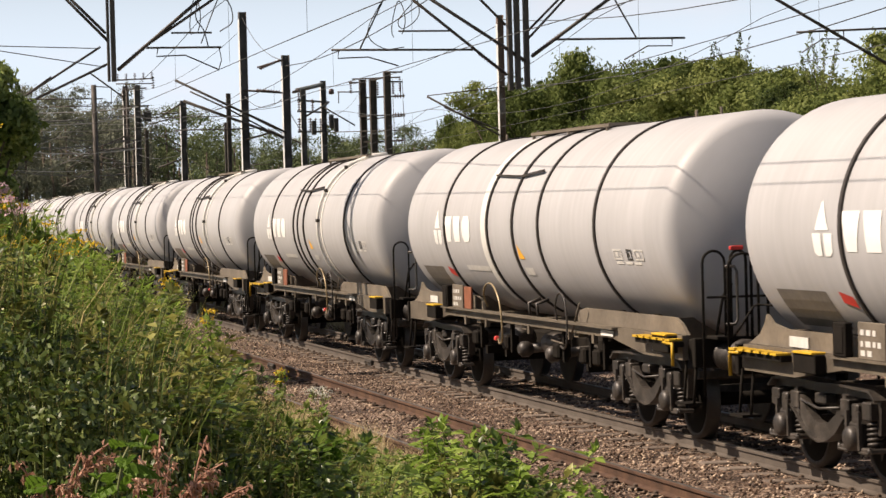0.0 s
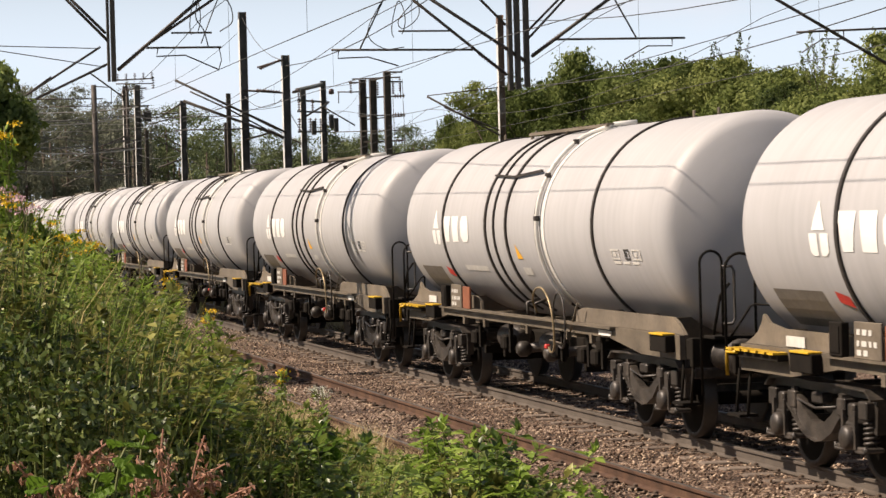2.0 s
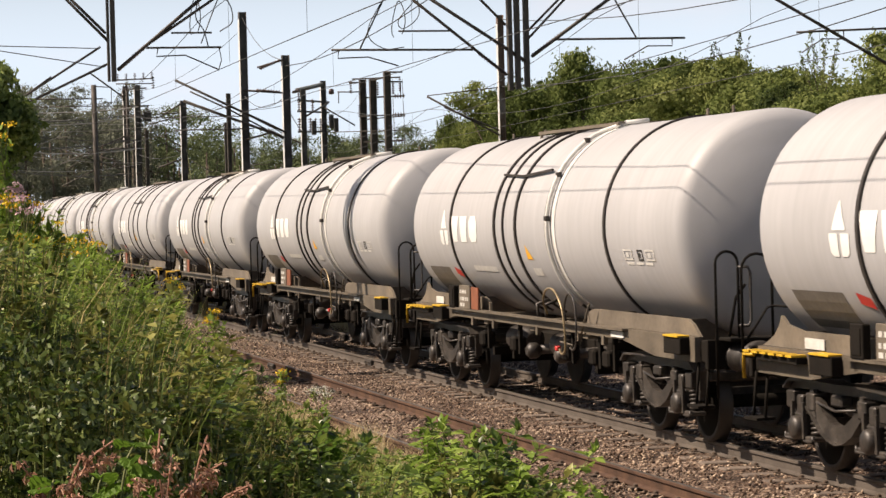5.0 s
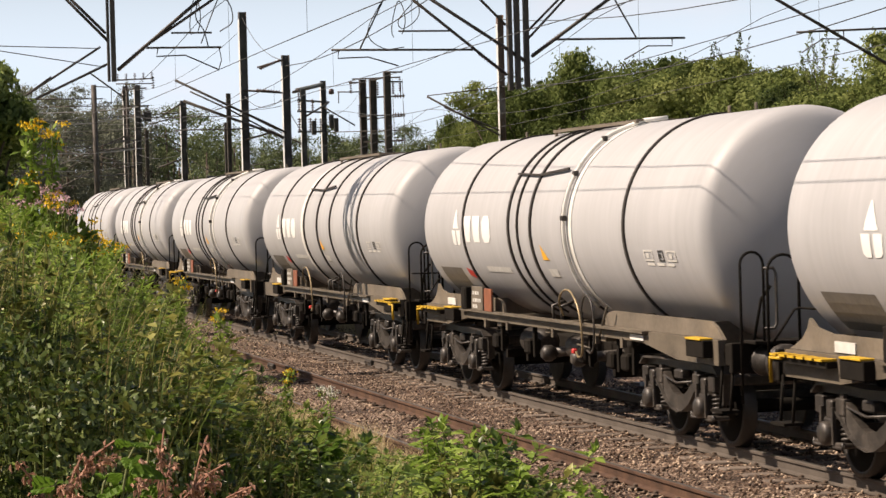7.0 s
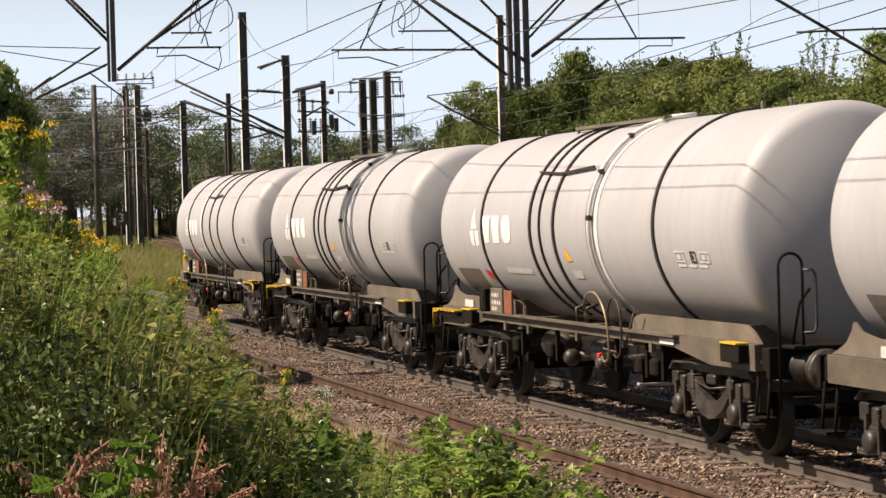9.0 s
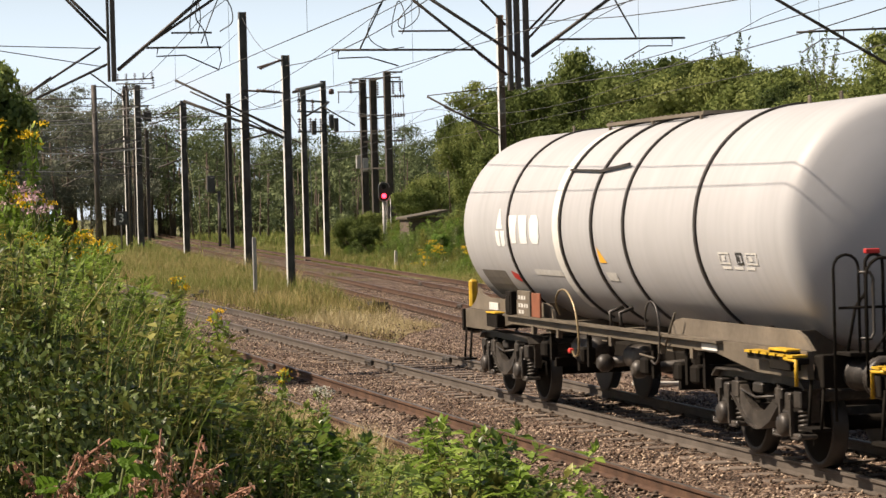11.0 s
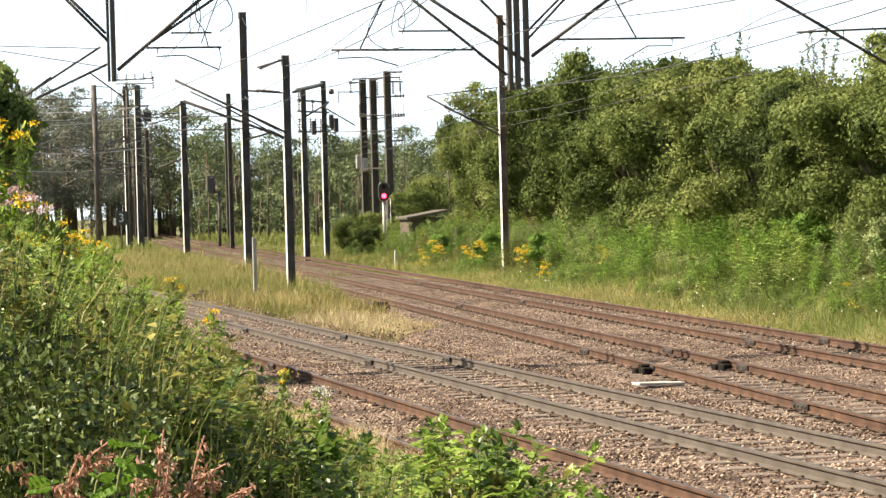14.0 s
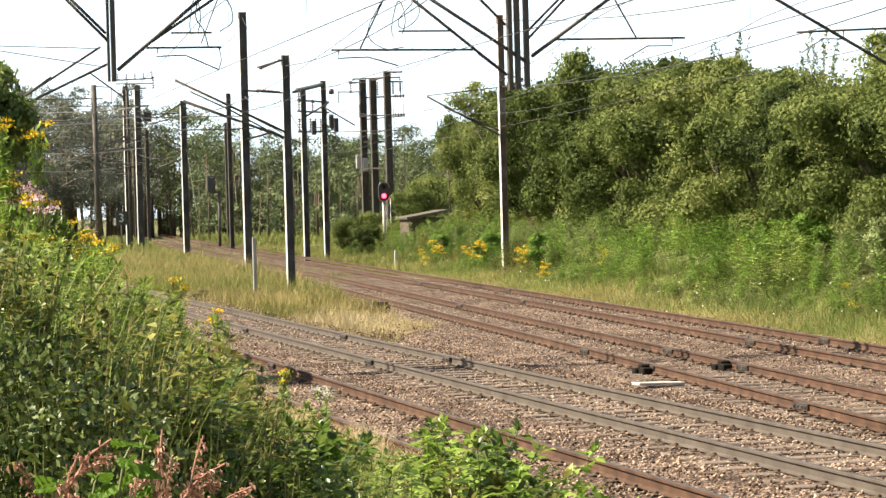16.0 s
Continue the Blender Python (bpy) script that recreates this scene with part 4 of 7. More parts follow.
        part("earth_mark", on_flank(bmesh.new(), -0.42, -27, 0.4, 0.12, sx), M["stencil"], tank, "pale worn marking")
        bm = bmesh.new()
        corners = ((4.32, -27), (4.02, -29.5), (4.02, -35), (4.32, -32.5))
        bm.faces.new([bm.verts.new((sx * (TR + 0.008) * math.cos(radians(g)), y, TZ + (TR + 0.008) * math.sin(radians(g)))) for y, g in corners])
        part("red_label", bm, M["red"], tank, "faded red slanted label")
        part("name_strip", on_flank(bmesh.new(), 2.4, -27, 1.3, 0.09, sx), M["stencil"], tank, "pale strip of worn lettering")
        for y, mt in ((-4.68, "white"), (-5.14, "mark"), (-5.5, "white")):
            bm = bmesh.new()
            wy = 0.30 if mt == "white" else 0.16
            on_flank(bm, y, -11.6, wy, 0.022, sx)
            on_flank(bm, y, -16.4, wy, 0.022, sx)
            on_flank(bm, y - wy / 2, -14, 0.03, 0.14, sx)
            on_flank(bm, y + wy / 2, -14, 0.03, 0.14, sx)
            on_flank(bm, y + 0.02, -14, wy * 0.35, 0.06, sx)
            part("stencil", bm, M["stencil" if mt == "white" else mt], tank, "square painted stencil")["kind"] = "stuff"
        bm = bmesh.new()
        for y in (-4.7, -5.05, -5.4):
            on_flank(bm, y, -18.5, 0.26, 0.035, sx)
        part("lettering", bm, M["white"], tank, "small pale bars of lettering")["kind"] = "stuff"
        part("end_panel", on_flank(bmesh.new(), 5.3, -38, 1.3, 0.5, sx, 0.004), M["barrel_patch"], tank, "darker panel low on the barrel")
    # bottom outlet gear, brake rig, air tanks
    for y, r, ln in ((1.7, 0.19, 0.9), (-0.3, 0.16, 0.6)):
        b = bmesh.new()
        lathe(b, [(-ln / 2, r * 0.5), (-ln / 2 + 0.06, r), (ln / 2 - 0.06, r), (ln / 2, r * 0.5)], 14)
        bmesh.ops.translate(b, vec=(-0.85, y, 0.88), verts=b.verts)
        part("air_reservoir", b, M["bogie"], w, "dirty cylindrical air reservoir")
    for y in (0.3, -1.1):
        bm = bmesh.new()
        tube(bm, [(-1.14, y, 0.78), (0.0, y, 0.84), (1.14, y, 0.78)], 0.07, 9)
        lathe_b = lathe(bmesh.new(), [(-0.1, 0.06), (-0.05, 0.115), (0.05, 0.115), (0.1, 0.08)], 12, "x")
        bmesh.ops.translate(lathe_b, vec=(-1.14, y, 0.78), verts=lathe_b.verts)
        merge(bm, lathe_b)
        part("discharge_valve", bm, M["bogie"], w, "dusty discharge pipe with valve")
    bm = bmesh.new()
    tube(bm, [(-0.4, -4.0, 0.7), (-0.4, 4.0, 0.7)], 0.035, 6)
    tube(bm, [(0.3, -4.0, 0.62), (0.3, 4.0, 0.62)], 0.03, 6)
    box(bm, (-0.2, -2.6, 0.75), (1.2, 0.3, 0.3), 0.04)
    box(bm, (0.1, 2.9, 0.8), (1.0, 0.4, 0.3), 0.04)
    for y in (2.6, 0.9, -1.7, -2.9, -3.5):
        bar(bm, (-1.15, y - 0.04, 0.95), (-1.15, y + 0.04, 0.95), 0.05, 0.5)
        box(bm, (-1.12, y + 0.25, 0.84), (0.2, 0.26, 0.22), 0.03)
    # long belly block, added to darken the space below the barrel
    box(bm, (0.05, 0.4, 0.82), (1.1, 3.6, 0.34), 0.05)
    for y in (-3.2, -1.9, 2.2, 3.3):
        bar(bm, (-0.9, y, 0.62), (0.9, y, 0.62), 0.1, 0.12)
    part("brake_rigging_and_belly", bm, M["dirty"], w, "dark brake rods and levers with an added belly block")
    for sx in (-1, 1):
        hoop = [(sx * 1.36, -2.05, 1.3), (sx * 1.38, -2.06, 1.5), (sx * 1.38, -2.22, 1.66), (sx * 1.38, -2.44, 1.62), (sx * 1.38, -2.56, 1.4), (sx * 1.38, -2.55, 1.05), (sx * 1.38, -2.42, 0.93), (sx * 1.36, -2.2, 0.95)]
        part("release_hoop", tube(bmesh.new(), eased(hoop), 0.014, 6), M["bogie"], w, "bent wire release handle", smooth=True)
        part("lever", tube(bmesh.new(), [(sx * 1.3, -2.9, 1.55), (sx * 1.32, -2.6, 1.15)], 0.016, 5), M["frame"], w)
        part("lever", tube(bmesh.new(), [(sx * 1.32, -2.2, 0.98), (sx * 1.3, -1.6, 1.0)], 0.014, 5), M["frame"], w)
        for yy in (-0.1, -0.5):
            part("outlet_handle", tube(bmesh.new(), [(sx * 1.16, yy, 1.25), (sx * 1.18, yy, 1.46), (sx * 1.0, yy, 1.52)], 0.026, 6), M["bogie"], w, "dark outlet valve handle", smooth=True)
    # bogies and wheelsets
    frame_me = mesh_of(bogie_frame(), "bogie_frame", M["bogie"])
    ab_me, sp_me = mesh_of(axlebox(), "axlebox", M["bogie"]), mesh_of(spring(), "coil_spring", M["bogie"])
    ax_me, wh_me, ty_me = wheelset_parts()
    sets = []
    for by in (-5.06, 5.06):
        bg_ob = part("bogie", frame_me, None, w, "dusty cast bogie frame with a dipped side")
        bg_ob.location = (0, by, 0)
        for ay in (-0.9, 0.9):
            for sx in (-1, 1):
                a = part("axlebox", ab_me, None, bg_ob)
                a.matrix_basis = pose(sx * 1.08, ay, 0, 0, 0, 0 if sx < 0 else 180)
                for sy in (-0.26, 0.26):
                    c = part("coil_spring", sp_me, None, bg_ob)
                    c.location = (sx * 1.06, ay + sy, 0)
            ws = part("wheelset", ax_me, None, w)
            ws.location = (0, by + ay, 0.46)
            for sx in (-1, 1):
                wl_ob = part("wheel", wh_me, None, ws)
                wl_ob.matrix_basis = pose(sx * 0.76, 0, 0, 0, 0, 0 if sx < 0 else 180)
                t_ob = part("tyre", ty_me, None, wl_ob, "bright worn tyre")
    return w


def tail_s(t):
    """How far along the line the last wagon's middle stands at t seconds; the train gathers speed slightly."""
    return 204.88 - 15.42 * t - 0.0425 * t * t


def wagon_pose(s):
    d = 3.49e-4 * s - 4.8e-7 * s * s if s > 0 else 0.0
    return pose(x1(s), s, 0, 0, 0, -math.degrees(math.atan(d)))


def yellow_frame(w, end=1):
    """The yellow step frame and hand rails by one end; the braked wagons have theirs in front."""
    for sx in (-1, 1):
        bm = bmesh.new()
        for k in range(6):
            bar(bm, (sx * 1.36, end * (5.47 + 0.235 * k), 1.24), (sx * 1.36, end * (5.64 + 0.235 * k), 1.24), 0.17, 0.024)
        tube(bm, [(sx * 1.42, end * 6.55, 1.21), (sx * 1.42, end * 6.85, 1.20), (sx * 1.42, end * 6.85, 0.94)], 0.022, 5)
        part("step_bearer", bar(bmesh.new(), (sx * 1.34, end * 5.45, 1.19), (sx * 1.34, end * 6.87, 1.19), 0.12, 0.06), M["dirty"], w, "dark step bearer")
        part("step_frame", bm, M["yellow"], w, "yellow tubular step frame")
        if end < 0:
            continue
        pts = rail_hoop(sx * 1.2, sx * 0.84, 7.43, 1.0, 1.0, 2.26)
        part("hand_rail", tube(bmesh.new(), pts, 0.017, 7), M["dirty"], w, "dark tubular hand rail", smooth=True)
        part("hand_rail", tube(bmesh.new(), [(sx * 1.16, 7.43, 1.3), (sx * 0.9, 7.43, 1.66), (sx * 0.84, 7.42, 1.68), (sx * 0.82, 6.9, 1.68)], 0.014, 6), M["dirty"], w, smooth=True)


first = tank_wagon(True)
yellow_frame(first, -1)
plain = tank_wagon()
yellow_frame(plain)
plain.matrix_world = wagon_pose(205.0 - PITCH)
WAGONS = [first, plain]
for k in range(2, 13):
    kind = first if k in (3, 11) else plain
    WAGONS.append(copy_thing(kind, wagon_pose(205.0 - PITCH * k)))
for sx in (-1, 1):
    part("end_grip", box(bmesh.new(), (sx * 1.06, 7.12, 1.50), (0.13, 0.12, 0.44), 0.03), M["yellow"], first, "yellow end grip")
tape = lathe(bmesh.new(), [(-7.62, 0.113), (-7.62, 0.122), (-7.50, 0.122), (-7.50, 0.113)], 18)
part("marking_tape", shift(tape, (-0.865, 0, 1.06)), M["green"], WAGONS[2], "bright green tape round a buffer")


# ---- overhead line ----
def h_column(bm, x, y, z0, z1, w=0.26, d=0.26, lean=0.0):
    """A rolled H section standing up; flanges face across the line."""
    t, hw, hd = 0.022, w / 2, d / 2
    out = [(-hw, -hd), (-hw + t, -hd), (-hw + t, -t / 2), (hw - t, -t / 2), (hw - t, -hd), (hw, -hd), (hw, hd), (hw - t, hd), (hw - t, t / 2), (-hw + t, t / 2), (-hw + t, hd), (-hw, hd)]
    lo = [bm.verts.new((x + a, y + b, z0)) for a, b in out]
    hi = [bm.verts.new((x + a, y + b, z1)) for a, b in out]
    bm.faces.new(lo[::-1])
    bm.faces.new(hi)
    for k in range(12):
        bm.faces.new((lo[k], lo[(k + 1) % 12], hi[(k + 1) % 12], hi[k]))
    return bm


def insulator(bm, a, b, n=7, r=0.075):
    a, b = Vector(a), Vector(b)
    for k in range(n):
        p = a.lerp(b, (k + 0.3) / n)
        q = a.lerp(b, (k + 0.7) / n)
        tube(bm, [p, q], [r, r * 0.45], 8)
    tube(bm, [a, b], 0.03, 6)
    return bm


def cantilever(parent, x, y, z_top, z_low, reach, zc=5.55, mast_gap=0.15):
    """Raking tube with its insulators, registration tube and steady arm; reach is signed, across the line."""
    s = 1 if reach > 0 else -1
    tip = (x + reach, y, z_top + 0.9)
    part("stay_tube", tube(bmesh.new(), [(x + s * mast_gap, y, z_low), (x + reach * 0.6, y, z_low + (z_top + 0.9 - z_low) * 0.62), tip], 0.03, 6), M["mast"], parent, smooth=True)
    part("insulator", insulator(bmesh.new(), (x + s * 0.2, y, z_low + 0.1), (x + s * 0.75, y, z_low + 0.1 + 0.5 * (z_top + 0.8 - z_low) / abs(reach))), M["insul"], parent, "ribbed brown insulator")
    rx = x + reach
    bm = tube(bmesh.new(), [(x + s * abs(reach) * 0.35, y, zc + 0.45), (rx + s * 0.6, y, zc + 0.43)], 0.022, 6)
    part("registration_tube", bm, M["mast"], parent, smooth=True)
    sx = rx + s * 0.55
    part("steady_arm", tube(bmesh.new(), [(sx, y, zc + 0.42), (sx, y, zc + 0.26), (sx - s * 0.5, y, zc + 0.28), (rx - s * 0.15, y, zc + 0.02)], 0.016, 5), M["mast"], parent, smooth=True)


def lattice(bm, a, b, w, h, n, leg=0.12, web=0.06):
    """A braced box girder from a to b (level), w wide along y, h high."""
    a, b = Vector(a), Vector(b)
    for sy in (-w / 2, w / 2):
        for sz in (-h / 2, h / 2):
            bar(bm, a + Vector((0, sy, sz)), b + Vector((0, sy, sz)), leg, leg)
    for k in range(n):
        p, q = a.lerp(b, k / n), a.lerp(b, (k + 1) / n)
        for sy in (-w / 2, w / 2):
            o = Vector((0, sy, 0))
            up, dn = Vector((0, 0, h / 2)), Vector((0, 0, -h / 2))
            bar(bm, p + o + (up if k % 2 else dn), q + o + (dn if k % 2 else up), web, web)
        for sz in (-h / 2, h / 2):
            o = Vector((0, 0, sz))
            l, r = Vector((0, -w / 2, 0)), Vector((0, w / 2, 0))
            bar(bm, p + o + (l if k % 2 else r), q + o + (r if k % 2 else l), web, web)
    return bm


PY, PZ, CZ = 46.35, 8.3, 5.58      # portal plane, girder height, contact wire height


def portal():
    """Portal across all four tracks with drop tubes and cantilevers."""
    g = thing("overhead_line_portal", "dark steel lattice portal over the tracks", "portal")
    part("girder", lattice(bmesh.new(), (-9.2, PY, PZ), (14.5, PY, PZ), 0.5, 0.5, 44, 0.07, 0.035), M["mast"], g, "lattice girder")
    for x in (-9.2, 14.5):
        part("leg", h_column(bmesh.new(), x, PY, ground_z(x, PY) - 0.3, PZ + 0.4, 0.4, 0.4), M["mast"], g)
    # single drop tube by the near track, three beside the middle tracks
    part("drop_tube", box(box(bmesh.new(), (-5.288, PY, (PZ - 0.25 + 5.394) / 2), (0.046, 0.1, PZ - 0.25 - 5.394)), (-5.195, PY, (PZ - 0.25 + 5.394) / 2), (0.077, 0.16, PZ - 0.25 - 5.394)), M["mast"], g, "drop tube")
    for x, z in ((2.571, 5.126), (2.725, 5.147), (2.911, 5.188)):
        part("drop_tube", box(bmesh.new(), (x, PY, (PZ - 0.25 + z) / 2), (0.087, 0.14, PZ - 0.25 - z)), M["mast"], g, "drop tube")

    def put(u0, u1, r, name="stay_tube", mt="mast"):
        part(name, tube(bmesh.new(), [u0, u1], r, 6), M[mt], g, smooth=True)

    # near track: raking stays both ways from the drop tube
    put((-6.205, PY, 7.104), (-5.278, PY, 6.146), 0.028)
    put((-6.122, PY, 7.104), (-5.329, PY, 6.301), 0.028)
    put((-5.123, PY, 5.611), (-2.857, PY, 7.485), 0.034)
    put((-4.454, PY, 6.146), (-3.063, PY, 7.073), 0.026)
    part("insulator", insulator(bmesh.new(), (-5.103, PY, 5.621), (-4.557, PY, 6.074), 10, 0.05), M["insul"], g, "ribbed insulator")
    put((-4.557, PY, 6.023), (-3.146, PY, 6.023), 0.022, "registration_tube")
    part("steady_arm", tube(bmesh.new(), [(-4.351, PY, 6.012), (-4.382, PY, 5.858), (-3.836, PY, 5.878), (-3.207, PY, 5.6)], 0.014, 5), M["mast"], g, smooth=True)
    part("dropper_loop", tube(bmesh.new(), [(-3.187, PY, 6.023), (-3.146, PY, 5.786), (-3.207, PY, 5.58)], 0.01, 5), M["wire"], g)
    put((-4.093, PY, 6.301), (-3.321, PY, 6.301), 0.02, "registration_tube")
    part("jumper", tube(bmesh.new(), eased([(-3.527, PY, 6.095), (-3.321, PY, 6.61), (-3.146, PY, 6.97), (-2.96, PY, 6.836), (-2.919, PY, 6.507), (-3.166, PY, 6.321)]), 0.012, 5), M["wire"], g, smooth=True)
    part("jumper", tube(bmesh.new(), eased([(-3.527, PY, 7.073), (-3.619, PY, 6.61), (-3.475, PY, 6.352), (-3.393, PY, 6.043)]), 0.012, 5), M["wire"], g, smooth=True)
    # running line: stays rake up to the left of the middle tubes
    put((2.911, PY, 5.683), (0.593, PY, 7.176), 0.034)
    put((2.499, PY, 5.425), (0.233, PY, 7.228), 0.03)
    part("insulator", insulator(bmesh.new(), (2.478, PY, 5.446), (1.932, PY, 5.868), 10, 0.05), M["insul"], g, "ribbed insulator")
    part("insulator", insulator(bmesh.new(), (2.859, PY, 5.703), (2.293, PY, 6.074), 10, 0.05), M["insul"], g, "ribbed insulator")
    put((-1.003, PY, 5.95), (1.829, PY, 5.93), 0.022, "registration_tube")
    put((0.336, PY, 6.301), (1.417, PY, 6.301), 0.02, "registration_tube")
    part("steady_arm", tube(bmesh.new(), [(-0.859, PY, 5.95), (-0.88, PY, 5.786), (-0.282, PY, 5.806), (0.315, PY, 5.631)], 0.014, 5), M["mast"], g, smooth=True)
    put((-0.437, PY, 5.971), (0.13, PY, 7.073), 0.016, "jumper", "wire")
    part("jumper", tube(bmesh.new(), eased([(0.13, PY, 7.073), (-0.282, PY, 6.301), (0.027, PY, 5.971), (0.439, PY, 5.992)]), 0.01, 5), M["wire"], g, smooth=True)
    part("jumper", tube(bmesh.new(), eased([(0.696, PY, 7.073), (0.748, PY, 6.61), (0.439, PY, 6.352), (0.336, PY, 6.507), (0.645, PY, 6.867)]), 0.01, 5), M["wire"], g, smooth=True)
    # third track: stay rakes up to the right
    put((3.014, PY, 5.786), (5.486, PY, 7.485), 0.036)
    put((2.962, PY, 6.146), (4.044, PY, 7.228), 0.024)
    put((2.962, PY, 6.301), (3.941, PY, 7.228), 0.024)
    put((2.499, PY, 6.404), (1.675, PY, 7.228), 0.026)
    part("insulator", insulator(bmesh.new(), (3.034, PY, 5.806), (3.683, PY, 6.249), 11, 0.05), M["insul"], g, "ribbed insulator")
    put((3.477, PY, 6.115), (6.227, PY, 6.126), 0.022, "registration_tube")
    put((5.197, PY, 6.136), (4.662, PY, 7.073), 0.018)
    part("steady_arm", tube(bmesh.new(), [(5.949, PY, 6.115), (5.949, PY, 5.971), (5.434, PY, 5.971), (4.93, PY, 5.703)], 0.014, 5), M["mast"], g, smooth=True)
    # fourth track
    put((7.031, PY, 7.537), (10.842, PY, 5.425), 0.034)
    put((8.627, PY, 6.218), (11.151, PY, 6.301), 0.022, "registration_tube")
    part("steady_arm", tube(bmesh.new(), [(9.657, PY, 6.229), (9.657, PY, 6.074), (9.194, PY, 6.084), (8.73, PY, 5.806)], 0.014, 5), M["mast"], g, smooth=True)
    return g


portal()


def wire_run(name, line, off, y0, y1, z, sag, label, droppers=True):
    """Contact wire with its carrier and droppers over one track."""
    t = thing(name, label, "overhead wire", "overhead wires")
    pts = []
    n = int((y1 - y0) / 4)
    span = 50.0
    car = []
    for k in range(n + 1):
        y = y0 + (y1 - y0) * k / n
        ph = ((y - PY) / span) % 1.0
        lift = sag * (4 * (ph - 0.5) ** 2)
        stag = 0.2 * math.sin(math.pi * (y - PY) / span)
        pts.append((line(y) + off + stag, y, z))
        car.append((line(y) + off + stag, y, z + 0.30 + lift))
    part("contact_wire", tube(bmesh.new(), pts, 0.008, 4), M["wire"], t)
    part("carrier_wire", tube(bmesh.new(), car, 0.009, 4), M["wire"], t)
    if droppers:
        for k in range(1, n, 2):
            part("dropper", tube(bmesh.new(), [pts[k], car[k]], 0.004, 3), M["wire"], t)
    return t


for line, off in ((x0, -0.15), (x1, -0.06), (x3, 0.1), (x4, 0.15)):
    wire_run("overhead_wire", line, off, -55, 245, CZ + 0.02, 1.05, "thin contact wire and carrier wire over a track")


def old_mast(x, y, h, w, mat, arms=(), label="", z0=None):
    z0 = ground_z(x, y) - 0.3 if z0 is None else z0
    g = thing("overhead_line_mast", label or "dark steel H-section mast in the grass", "mast", "overhead line masts")
    part("column", h_column(bmesh.new(), x, y, z0, h, w, w), M[mat], g)
    # thin pale plate on the sunward side: the flange's sunlit edge, painted in
    if mat != "mast":
        part("sunlit_flange_plate", box(bmesh.new(), (x - w / 2 - 0.008, y, (z0 + h - 0.4) / 2), (0.014, w * 0.96, h - z0 - 0.4), 0.002), M["sunlit_pale"], g, "pale plate painted as the sunlit flange face")
    for zt, zl, reach in arms:
        cantilever(g, x, y, zt, zl, reach)
    return g


old_mast(13.18, 133.4, 13.9, 0.40, "oldsteel", label="tall weathered steel mast standing in dry grass")
old_mast(6.85, 90.1, 8.7, 0.27, "oldsteel", [(6.5, 5.6, -3.6)])
old_mast(19.7, 105.5, 11.4, 0.27, "rustysteel", label="rust-stained steel mast at the lineside")
old_mast(16.8, 178.0, 11.2, 0.42, "oldsteel", [(8.6, 7.4, -4.4)])
old_mast(26.3, 213.0, 13.4, 0.36, "mast")
for x, y, h in ((20.54, 237.0, 15.4), (21.35, 234.8, 15.4)):
    old_mast(x, y, h, 0.55, "oldsteel", [(9.5, 7.5, -5.5)] if x < 21 else (), "weathered grey steel leg of a paired mast")
for x, y, h in ((21.14, 156.0, 10.7), (23.64, 161.4, 11.6)):
    old_mast(x, y, h, 0.34, "oldsteel", [(8.2, 7.2, -3.5)] if x < 22 else (), "galvanised mast carrying switch gear")
for x, y, h in ((43.3, 234.2, 15.6), (43.8, 232.0, 15.6), (44.5, 229.0, 16.1)):
    old_mast(x, y, h, 0.62, "mast", (), "dark mast hung with insulators")
for x, y in ((14, 300), (34, 330), (30, 290), (40, 360), (36, 270)):
    old_mast(x, y, 13.0, 0.4, "mast", [(8, 6.5, -4)], "far dark mast at the edge of the wood")


guy = thing("guy_wire", "thin pale yellow guy wire staying a mast", "guy wire", m=pose(17.98, 177.75, 0))
part("wire", tube(bmesh.new(), [(0, 0, ground_z(17.98, 177.75) - 0.1), (-1.0, 0.2, 7.6)], 0.028, 5), M["guard"], guy)


def bracket(label, *bars):
    """Stays, arms and tubes on one mast: (end, end, radius) each."""
    g = thing("overhead_line_bracket", label, "bracket", "line brackets")
    for a, b, r in bars:
        part("tube", tube(bmesh.new(), [a, b], r, 6), M["mast"], g)
    return g


bracket("raking stays on a mast hidden by a tree",
        ((-1.87, 75.0, 8.03), (-6.6, 75.0, 5.05), 0.035),
        ((-1.64, 75.0, 7.52), (-6.6, 75.0, 5.2), 0.04),
        ((-3.39, 75.0, 7.14), (-4.43, 75.0, 6.41), 0.025),
        ((-2.2, 75.0, 7.23), (-1.23, 75.0, 6.5), 0.025),
        ((-6.6, 75.0, 8.14), (-1.92, 75.0, 7.98), 0.014),
        ((-6.6, 75.0, 8.22), (-1.85, 75.0, 7.43), 0.014),
        ((-6.6, 75.0, -0.5), (-6.6, 75.0, 8.6), 0.12))
bracket("tubes and arms round a far mast",
        ((7.66, 200.0, 12.52), (13.74, 200.0, 12.47), 0.05),
        ((8.63, 200.0, 11.87), (17.53, 200.0, 11.87), 0.04),
        ((12.9, 200.0, 13.49), (14.45, 200.0, 13.38), 0.04),
        ((14.45, 200.0, 13.38), (14.41, 200.0, 12.01), 0.03),
        ((15.82, 200.0, 8.45), (13.07, 200.0, 8.23), 0.05),
        ((13.3, 200.0, 8.5), (10.75, 200.0, 6.82), 0.04),
        ((10.26, 200.0, 5.46), (13.49, 200.0, 6.99), 0.05),
        ((15.08, 200.0, 6.72), (10.34, 200.0, 8.42), 0.04),
        ((9.92, 200.0, 9.34), (15.17, 200.0, 9.84), 0.03),
        ((13.1, 200.0, -0.6), (13.02, 200.0, 13.6), 0.22))
